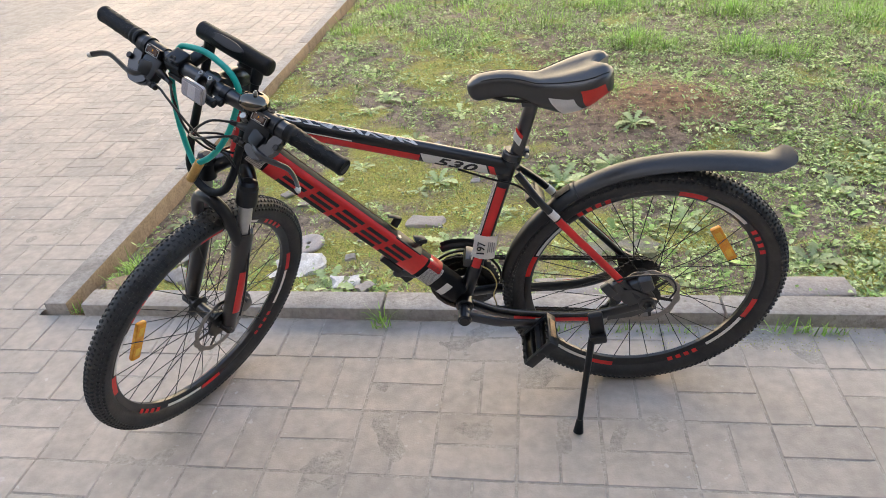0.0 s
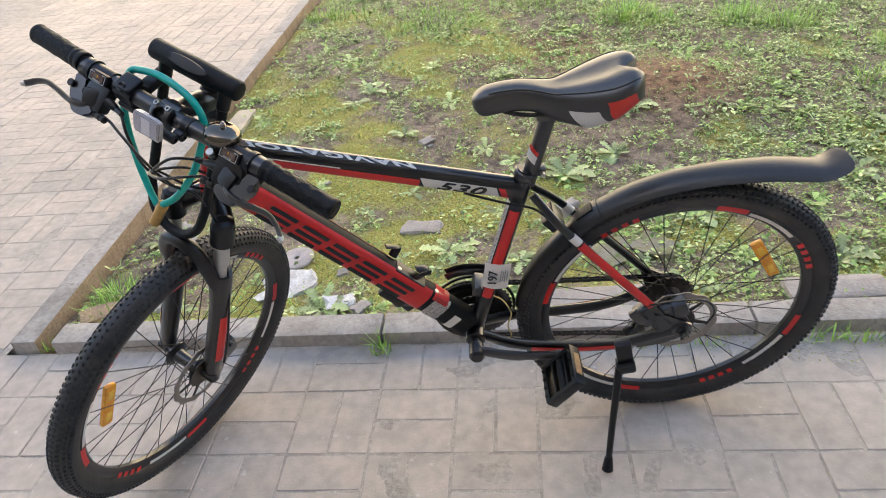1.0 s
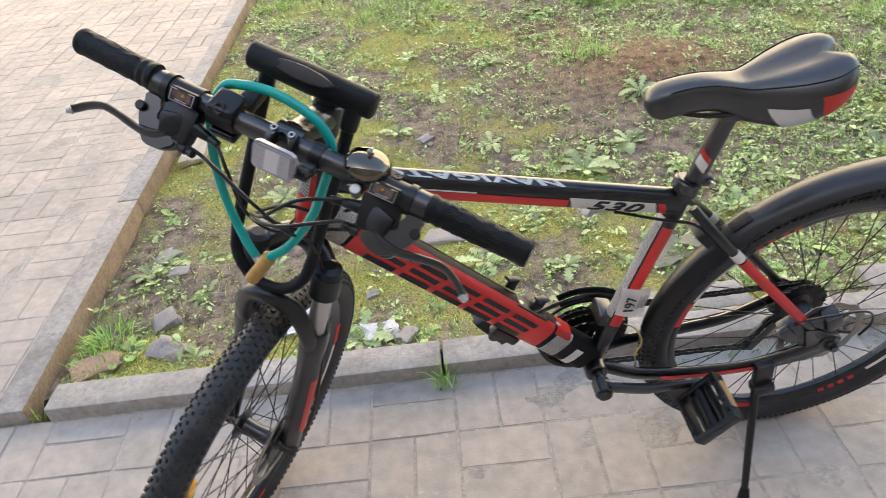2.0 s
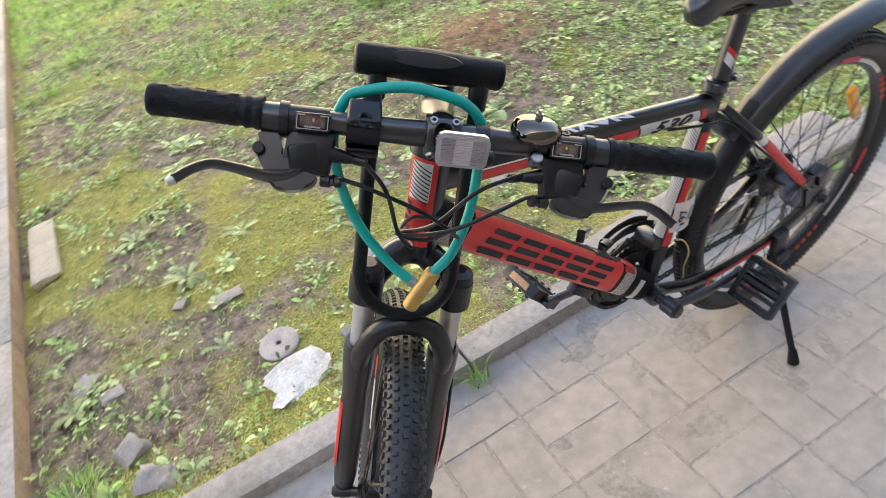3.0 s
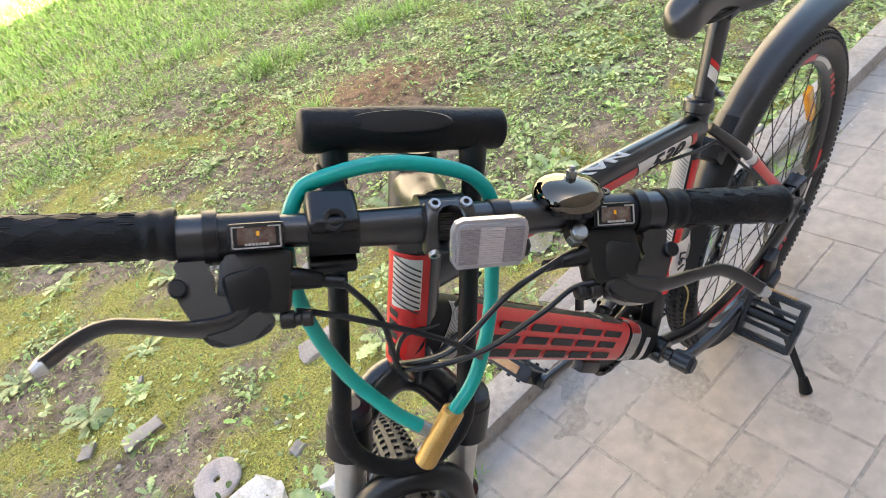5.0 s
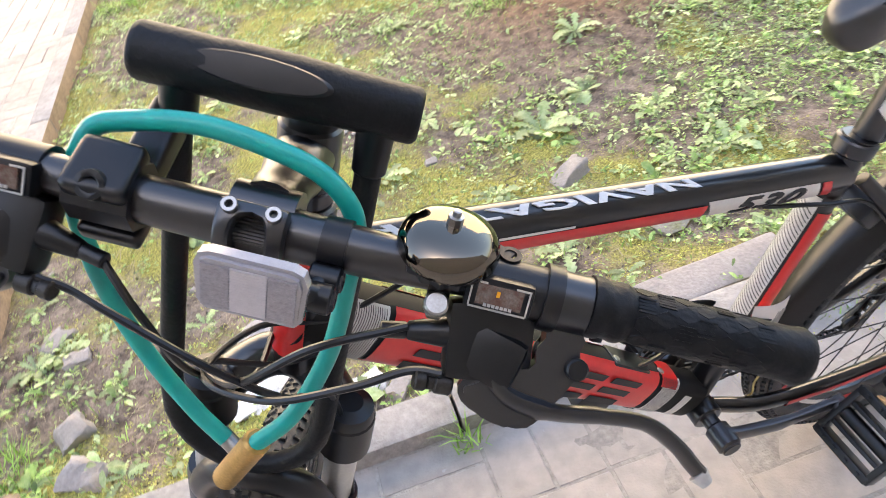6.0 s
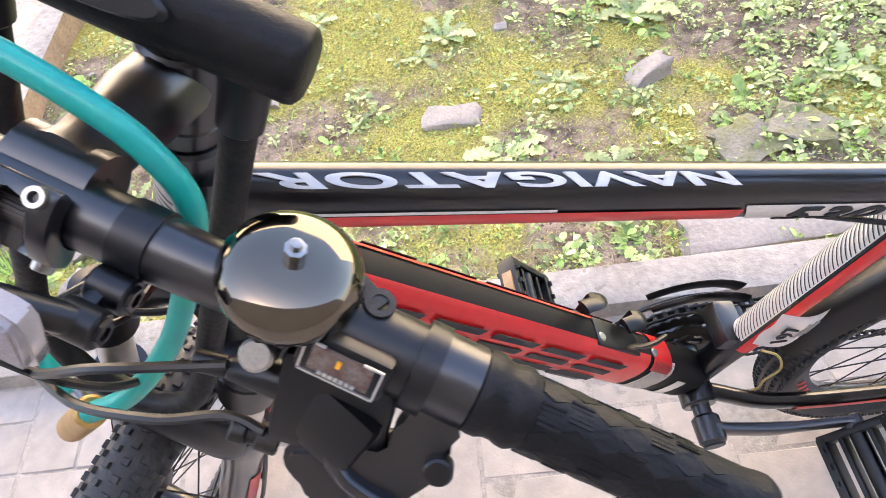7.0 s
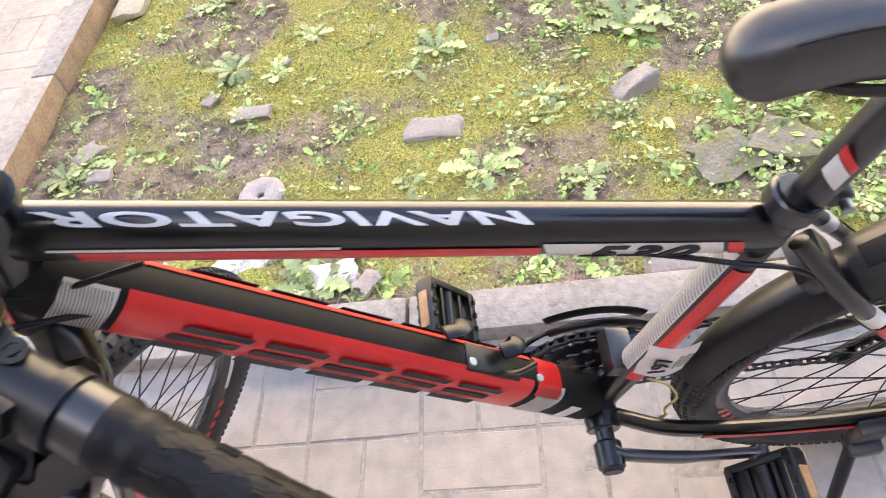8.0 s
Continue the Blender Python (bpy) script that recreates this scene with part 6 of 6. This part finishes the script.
# small weeds: clusters of oval leaves
for name, mat, seed_shift, total in (("weeds", LEAF, 0.0, 27000), ("pale_weeds", PALE_LEAF, 5.0, 27000)):
    inst = []
    for x, y in scatter(total, -1.4, 5.2, 1.9, 7.6, lambda x, y: (0.10 + weedy(x, y)) * (0.15 + 1.5 * patch(x, y, 8.0, 20 + seed_shift) ** 2)):
        z = lawn_height(x, y)
        size = rng.uniform(0.35, 1.05) * (1.4 if rng.random() < 0.10 else 1.0)
        for _ in range(rng.randint(5, 10)):
            a = rng.uniform(0, 6.3)
            r = rng.uniform(0.0, 0.024) * size
            inst.append((x + r * math.cos(a), y + r * math.sin(a), z + rng.uniform(0.0, 0.026) * size, a + rng.uniform(-0.5, 0.5), rng.uniform(0.010, 0.030) * size, rng.uniform(0.006, 0.016) * size, rng.uniform(-0.1, 1.0), rng.uniform(0.0, 0.7)))
    tagged(foliage(name, OVAL, inst, mat), "low broad-leaved weeds scattered over the lawn", "weeds", kind="stuff")

# low jagged clumps between the large rosettes
inst = []
for x, y in scatter(2600, -1.35, 4.0, 1.93, 6.0, lambda x, y: (0.16 + 0.9 * weedy(x, y)) * (0.25 + 1.3 * patch(x, y, 5.0, 61.0) ** 2)):
    z, size = lawn_height(x, y), rng.uniform(0.55, 1.3)
    for k in range(rng.randint(6, 12)):
        a = rng.uniform(0, 6.3)
        l = rng.uniform(0.014, 0.040) * size
        inst.append((x + 0.004 * math.cos(a), y + 0.004 * math.sin(a), z + rng.uniform(0.001, 0.008), a, l, l * rng.uniform(0.30, 0.50), rng.uniform(0.05, 0.8), rng.uniform(0.15, 0.7)))
tagged(foliage("low_weeds", WAVY, inst, green("grey_green_leaves", (0.44, 0.53, 0.22), (0.22, 0.33, 0.09), 0.5, 0.55)), "grey-green clumps of small jagged weeds", "weeds", kind="stuff")

# the smallest leaves and short blades, everywhere
inst = []
for x, y in scatter(64000, -1.4, 4.4, 1.9, 6.2, lambda x, y: 0.09 + 0.60 * weedy(x, y) + 0.30 * patch(x, y, 5.0, 50.0) ** 3):
    z = lawn_height(x, y)
    for _ in range(rng.randint(2, 4)):
        inst.append((x + rng.uniform(-0.012, 0.012), y + rng.uniform(-0.012, 0.012), z + rng.uniform(0.0, 0.014), rng.uniform(0, 6.3), rng.uniform(0.007, 0.018), rng.uniform(0.004, 0.009), rng.uniform(0.1, 1.1), rng.uniform(0, 0.4)))
tagged(foliage("small_leaves", [(0.0, 0.12, 0), (0.5, 0.5, 0), (1.0, 0.06, 0)], inst, green("small_green_leaves", (0.27, 0.35, 0.10), (0.38, 0.43, 0.17), 0.6, 0.45)), "tiny green leaves sprinkled over moss and soil", "weeds", kind="stuff")

# grass: thin lawn, thick towards the back, and a few dense tufts
inst = []
for x, y in scatter(78000, -1.4, 8.5, 2.6, 12.0, lambda x, y: grassy(x, y)):
    z = lawn_height(x, y) - 0.004
    for _ in range(rng.randint(2, 4)):
        inst.append((x + rng.uniform(-0.015, 0.015), y + rng.uniform(-0.015, 0.015), z, rng.uniform(0, 6.3), rng.uniform(0.05, 0.14), rng.uniform(0.0036, 0.0050) * (1 + 0.25 * max(0.0, y - 4.5)), rng.uniform(0.35, 1.4), rng.uniform(0.1, 0.8)))
for x, y in scatter(36000, -1.35, 3.4, 1.9, 5.0, lambda x, y: 0.15 + 0.9 * patch(x, y, 4.0, 31.0) ** 2):
    z = lawn_height(x, y) - 0.003
    inst.append((x, y, z, rng.uniform(0, 6.3), rng.uniform(0.012, 0.045), rng.uniform(0.0015, 0.0032), rng.uniform(0.3, 1.4), rng.uniform(0.0, 0.7)))
for cx, cy, r, n, h in ((0.86, 4.74, 0.17, 420, 0.15), (1.47, 4.53, 0.16, 420, 0.15), (1.70, 4.38, 0.14, 320, 0.14), (1.61, 5.4, 0.24, 480, 0.15), (0.81, 5.7, 0.24, 420, 0.15), (-0.92, 5.8, 0.24, 420, 0.13), (-1.15, 5.3, 0.16, 260, 0.12),
                        (2.36, 5.1, 0.26, 520, 0.15), (0.60, 3.73, 0.09, 170, 0.10), (0.50, 3.80, 0.07, 90, 0.09), (1.04, 4.59, 0.10, 150, 0.11), (2.1, 3.9, 0.18, 240, 0.12), (1.75, 3.5, 0.10, 120, 0.1), (2.6, 4.3, 0.2, 260, 0.13), (0.3, 5.3, 0.3, 420, 0.12),
                        (-1.19, 2.13, 0.06, 150, 0.10), (-1.20, 2.03, 0.05, 90, 0.09), (-0.4, 5.0, 0.2, 240, 0.1)):
    for _ in range(n):
        a, q = rng.uniform(0, 6.3), r * rng.random() ** 0.6
        x, y = cx + q * math.cos(a), cy + q * math.sin(a)
        if on_lawn(x, y):
            inst.append((x, y, lawn_height(x, y) - 0.004, a + rng.uniform(-1, 1), h * rng.uniform(0.5, 1.1), rng.uniform(0.0028, 0.0046), rng.uniform(0.55, 1.45), rng.uniform(0.1, 0.8)))
tagged(foliage("grass", BLADE, inst, GRASS, 0.1), "green grass, thick at the back and in tufts", "grass", kind="stuff")

# grass in the joints by the kerb
inst = []
for cx, cy, cz, r, n, h in ((-0.24, 1.822, 0.0, 0.012, 16, 0.10), (-0.235, 1.80, 0.0, 0.03, 22, 0.045), (0.93, 1.81, 0.0, 0.05, 26, 0.07), (1.02, 1.80, 0.0, 0.06, 22, 0.06), (-1.27, 1.85, 0.0, 0.02, 14, 0.06), (0.55, 1.80, 0.0, 0.12, 40, 0.03), (0.33, 1.80, 0.0, 0.08, 24, 0.025)):
    for _ in range(n):
        inst.append((cx + rng.uniform(-r, r), cy + rng.uniform(-0.010, 0.006), cz - 0.003, rng.uniform(0, 6.3), h * rng.uniform(0.6, 1.2), rng.uniform(0.003, 0.005), rng.uniform(0.8, 1.5), rng.uniform(0.0, 0.5)))
tagged(foliage("kerb_grass", BLADE, inst, GRASS, 0.1), "sparse grass growing along the foot of the kerb", "grass", kind="stuff")
inst = []
for _ in range(1500):
    x, q = rng.uniform(0.22, 1.25), rng.random() ** 1.7
    y = KERB_FRONT - 0.004 - 0.13 * q * (0.4 + 0.8 * patch(x, 0, 6.0, 2.0))
    inst.append((x, y, -0.002, rng.uniform(0, 6.3), rng.uniform(0.003, 0.007), rng.uniform(0.002, 0.004), rng.uniform(0.3, 1.3), 0.1))
tagged(foliage("kerb_moss", [(0.0, 0.5, 0), (0.6, 0.42, 0), (1.0, 0.05, 0)], inst, MOSS), "moss on the paving along the kerb", "moss", kind="stuff")
inst = []
for x, y in scatter(5200, -1.3, 2.4, 1.93, 4.4, lambda x, y: 0.6):
    inst.append((x, y, lawn_height(x, y) + 0.003, rng.uniform(0, 6.3), rng.uniform(0.02, 0.07), rng.uniform(0.0012, 0.0024), rng.uniform(-0.1, 0.2), rng.uniform(0, 0.1)))
tagged(foliage("straw", BLADE, inst, STRAW, 0.0), "dry stalks and straw on the soil", "straw", kind="stuff")


def dandelion(leaves, size, mat, shape):
    inst = []
    for k in range(leaves):
        a = 6.283 * k / leaves + rng.uniform(-0.5, 0.5)
        l = size * rng.uniform(0.3, 1.1)
        inst.append((0.006 * math.cos(a), 0.006 * math.sin(a), 0.004, a, l, l * rng.uniform(0.32, 0.48), rng.uniform(0.02, 0.65), rng.uniform(0.15, 0.70)))
    return foliage("dandelion_plant", shape, inst, mat)


kinds = [dandelion(22, 0.088, DANDELION, LOBED), dandelion(18, 0.068, DANDELION, LOBED), dandelion(24, 0.074, PALE_LEAF, LOBED), dandelion(18, 0.060, LEAF, WAVY)]
spots = [(-0.645, 2.781, 2, 1.0), (-0.189, 2.812, 0, 1.15), (0.335, 2.80, 0, 1.55), (0.36, 2.74, 3, 1.3), (-0.086, 2.31, 2, 1.4), (0.153, 2.24, 1, 1.2), (-1.13, 2.485, 1, 1.3), (-0.748, 2.411, 1, 1.0), (-0.46, 2.004, 0, 1.2), (-0.41, 1.99, 3, 0.9),
         (-0.278, 1.985, 3, 0.9), (0.125, 1.996, 3, 1.2), (0.05, 2.0, 1, 0.8), (-0.252, 2.722, 1, 1.0), (0.084, 2.556, 2, 1.0), (0.511, 2.407, 3, 1.2), (-0.49, 2.408, 3, 0.7), (-0.997, 2.516, 1, 0.9), (-1.19, 2.793, 3, 1.0), (-1.22, 2.70, 1, 0.9),
         (0.023, 3.056, 2, 1.0), (0.121, 2.96, 1, 0.9), (-1.115, 2.065, 3, 1.3), (-0.91, 2.011, 1, 0.9), (-1.177, 2.45, 0, 0.9), (-0.778, 2.821, 0, 1.1), (0.434, 4.55, 3, 1.9), (0.50, 4.62, 3, 1.5), (-0.17, 4.5, 3, 1.2), (-0.55, 2.95, 2, 1.0),
         (-0.643, 3.9, 2, 1.2), (0.029, 3.35, 3, 0.9), (-0.248, 2.283, 1, 0.9), (-0.165, 3.59, 2, 1.2), (1.15, 3.70, 3, 1.3), (0.371, 4.2, 3, 1.4), (0.756, 4.85, 3, 1.3), (-0.593, 3.80, 0, 1.2), (-0.657, 3.66, 2, 1.1), (1.052, 3.95, 3, 1.3), (0.684, 3.30, 0, 1.2),
         (1.136, 3.28, 3, 1.4), (1.258, 3.27, 2, 1.3), (1.45, 3.6, 3, 1.4), (1.62, 3.0, 2, 1.3), (1.35, 2.7, 0, 1.3), (1.15, 2.5, 3, 1.4), (0.95, 2.6, 2, 1.2), (0.75, 2.45, 0, 1.2), (0.85, 2.2, 3, 1.2), (1.10, 2.15, 0, 1.2), (1.45, 2.3, 2, 1.3), (1.75, 2.5, 3, 1.4),
         (0.70, 2.75, 2, 1.2), (0.55, 2.95, 0, 1.1), (-0.9, 3.2, 0, 1.1), (-1.1, 3.5, 2, 1.1), (-0.35, 3.25, 0, 1.0), (-0.8, 4.3, 2, 1.2), (0.1, 3.9, 0, 1.1), (-0.3, 4.1, 2, 1.2), (0.7, 4.2, 2, 1.2), (1.3, 4.1, 3, 1.3), (1.9, 3.2, 0, 1.3), (2.1, 2.8, 2, 1.3), (-1.0, 4.6, 3, 1.2), (0.62, 2.1, 1, 1.0),
         (0.0, 2.62, 3, 0.7), (-0.42, 2.6, 1, 0.7), (-0.95, 2.3, 2, 0.8), (0.25, 2.1, 1, 0.8)]
first = [True] * 4
for x, y, k, s in spots:
    m = Matrix.Translation((x, y, lawn_height(x, y) - 0.004)) @ Matrix.Rotation(rng.uniform(0, 6.3), 4, "Z") @ Matrix.Scale(s, 4)
    if first[k]:
        ob, first[k] = kinds[k], False
        ob.matrix_world = m
    else:
        ob = kinds[k].copy()
        scene.collection.objects.link(ob)
        ob.matrix_world = m
    tagged(ob, ("rosette of jagged green dandelion leaves", "small rosette of jagged green leaves", "pale grey-green rosette of jagged leaves", "broad-leaved green weed in the soil")[k], "weed", "rosettes on the lawn")


PALE_STONE = material("pale_concrete", (0.56, 0.49, 0.37), 0.9, vary=0.2, scale=14, bump=0.6, bump_scale=90)
DARK_STONE = material("mossy_concrete", (0.27, 0.245, 0.205), 0.95, vary=0.3, scale=16, bump=0.8, bump_scale=90, second=(0.22, 0.22, 0.09))
PALE_STONE_GREY = material("pale_grey_stone", (0.38, 0.34, 0.30), 0.9, vary=0.2, scale=14, bump=0.6, bump_scale=90)


def rock(name, size, at, turn, mat, seed, label, rough=0.10, tilt=(0, 0), grain=0.0):
    """A broken lump: a bevelled block pulled about by noise."""
    bm = bmesh.new()
    box(bm, (1, 1, 1), None, bevel=0.035, segments=1)
    bmesh.ops.subdivide_edges(bm, edges=bm.edges, cuts=3, use_grid_fill=True)
    for v in bm.verts:
        n = noise.noise_vector(v.co * 1.4 + Vector((seed * 3.1, seed, 0)))
        v.co += n * rough * 2.2 + noise.noise_vector(v.co * 4 + Vector((seed, 0, 0))) * rough * 0.9 + noise.noise_vector(v.co * 11) * rough * 0.4 + noise.noise_vector(v.co * 23) * grain
        v.co = Vector((v.co.x * size[0], v.co.y * size[1], v.co.z * size[2]))
    z = lawn_height(at[0], at[1]) - size[2] * 0.12 + 0.003
    ob = link(name, bm, mat, None, label)
    ob.matrix_world = pose(at[0], at[1], z, tilt[0], tilt[1], turn)
    return tagged(ob, label, "stone")


rock("stone", (0.135, 0.078, 0.034), (-0.190, 2.470), -4, STONE, 1.0, "flat grey broken paving stone in the moss", 0.06)
rock("stone", (0.100, 0.050, 0.030), (-0.685, 2.602), 3, STONE, 2.0, "small flat grey stone in the moss", 0.06)
rock("stone", (0.055, 0.034, 0.024), (-0.820, 2.692), 55, STONE, 3.0, "small grey stone chip in the moss", 0.09)
rock("stone", (0.115, 0.060, 0.050), (0.310, 2.545), 32, PALE_STONE_GREY, 4.0, "pointed grey stone standing in the moss", 0.10, (-14, -14))
rock("stone", (0.140, 0.110, 0.050), (0.455, 2.250), 20, DARK_STONE, 5.0, "large dark grey cracked stone by the kerb", 0.13, (0, 0), 0.03)
rock("stone", (0.150, 0.115, 0.050), (0.590, 2.275), -30, DARK_STONE, 6.0, "large dark grey cracked stone by the kerb", 0.13, (0, 0), 0.03)
rock("stone", (0.036, 0.026, 0.020), (-0.029, 2.823), 0, STONE, 7.0, "small grey stone chip on the soil")
rock("stone", (0.085, 0.050, 0.030), (-1.135, 2.530), 50, STONE, 8.0, "small flat grey stone by the side kerb", 0.08)
rock("stone", (0.065, 0.050, 0.034), (-1.067, 2.430), 10, STONE, 9.0, "small grey stone by the side kerb", 0.1)
rock("stone", (0.075, 0.060, 0.050), (-1.045, 2.190), 30, PALE_STONE_GREY, 10.0, "angular grey stone on the lawn", 0.12)
rock("stone", (0.085, 0.065, 0.050), (-0.995, 2.045), -20, STONE, 11.0, "grey stone behind the kerb", 0.12)
rock("stone", (0.120, 0.070, 0.045), (-1.180, 2.010), 25, TAN_STONE, 18.0, "tan weathered stone in the corner behind the kerb", 0.10)
rock("stone", (0.085, 0.060, 0.045), (-0.405, 2.020), 15, WHITE_STONE, 12.0, "whitish stone behind the kerb", 0.14)
rock("stone", (0.050, 0.040, 0.030), (-0.33, 1.985), 55, STONE, 13.0, "small grey stone behind the kerb", 0.12)
rock("stone", (0.060, 0.045, 0.034), (-0.237, 3.150), 35, STONE, 19.0, "small grey stone on the bare soil", 0.1)
rock("stone", (0.036, 0.030, 0.022), (-0.434, 2.205), 20, PALE_STONE_GREY, 20.0, "small pale stone chip in the moss", 0.1)
rock("plaster_lump", (0.165, 0.125, 0.045), (-0.597, 2.132), 18, WHITE_STONE, 14.0, "white plaster lump on the lawn", 0.15, (0, 0), 0.06)
rock("concrete_slab", (0.36, 0.090, 0.045), (0.405, 1.985), 3, STONE, 15.0, "broken grey concrete slab behind the kerb", 0.025)
rock("concrete_slab", (0.26, 0.095, 0.075), (1.010, 1.975), 0, STONE, 16.0, "broken grey concrete slab behind the kerb", 0.03)
rock("concrete_slab", (0.10, 0.44, 0.060), (-1.225, 3.42), 1, PALE_STONE, 17.0, "pale yellowish concrete slab lying along the side kerb", 0.04)
for k in range(14):
    x, y = rng.uniform(-1.2, 1.5), rng.uniform(1.95, 3.6)
    if on_lawn(x, y):
        s = rng.uniform(0.009, 0.018)
        rock("pebble", (s * 1.4, s, s * 0.8), (x, y), rng.uniform(0, 180), STONE, 20.0 + k, "small grey pebble on the soil")

bm = bmesh.new()
prof = [(0.009, 0.0), (0.009, 0.008), (0.014, 0.009), (0.020, 0.012), (0.047, 0.011), (0.056, 0.009), (0.059, 0.005), (0.058, 0.0)]
lathe(bm, prof, seg=40, closed=True)
bmesh.ops.recalc_face_normals(bm, faces=bm.faces)
disc = link("disc", bm, PINK_DISC, None, "dusty pinkish disc with a hole in the middle")
disc.matrix_world = pose(-0.609, 2.289, lawn_height(-0.609, 2.289) + 0.006, 4, -3, 0)
tagged(disc, category="disc")

bm = bmesh.new()
bmesh.ops.create_uvsphere(bm, u_segments=16, v_segments=10, radius=0.0045)
bead = link("bead", bm, TEAL, None)
bead.matrix_world = pose(-0.424, 2.379, lawn_height(-0.424, 2.379) + 0.005)
tagged(bead, "tiny teal plastic bead on the soil", "bead")

# twigs
for k in range(16):
    x, y = rng.choice(((0.28, 2.35), (-0.6, 2.03), (-0.9, 2.25), (0.12, 2.65)))
    x, y, a, l = x + rng.uniform(-0.12, 0.12), y + rng.uniform(-0.06, 0.10), rng.uniform(0, 6.3), rng.uniform(0.03, 0.08)
    pts = [(x + l * f * math.cos(a) + rng.uniform(-0.004, 0.004), y + l * f * math.sin(a) + rng.uniform(-0.004, 0.004)) for f in (-0.5, -0.1, 0.25, 0.5)]
    twig = link("twig", tube(smooth_path([(u, v, lawn_height(u, v) + 0.004 + 0.003 * (i % 2)) for i, (u, v) in enumerate(pts)], 3), 0.0011, seg=5), TWIG, None)
    tagged(twig, "thin dry brown twig lying on the soil", "twig", "twigs on the lawn")

# soil crumbs
verts, faces = [], []
for x, y in scatter(13000, -1.35, 2.2, 1.92, 4.6, lambda x, y: 0.8 * (1 - mossy(x, y))):
    s = rng.uniform(0.002, 0.007) * (1.6 if rng.random() < 0.05 else 1)
    z = lawn_height(x, y)
    o = len(verts)
    for dx, dy, dz in ((1, 0, 0), (-0.5, 0.87, 0), (-0.5, -0.87, 0), (0.1, 0.1, 1.0)):
        verts.append((x + dx * s * rng.uniform(0.6, 1.2), y + dy * s * rng.uniform(0.6, 1.2), z - s * 0.3 + dz * s * rng.uniform(0.6, 1.3)))
    faces += [(o, o + 1, o + 3), (o + 1, o + 2, o + 3), (o + 2, o, o + 3)]
me = bpy.data.meshes.new("soil_crumbs")
me.from_pydata(verts, [], faces)
me.materials.append(CRUMB)
tagged(new("soil_crumbs", me), "loose crumbs of brown soil and grit", "soil", kind="stuff")
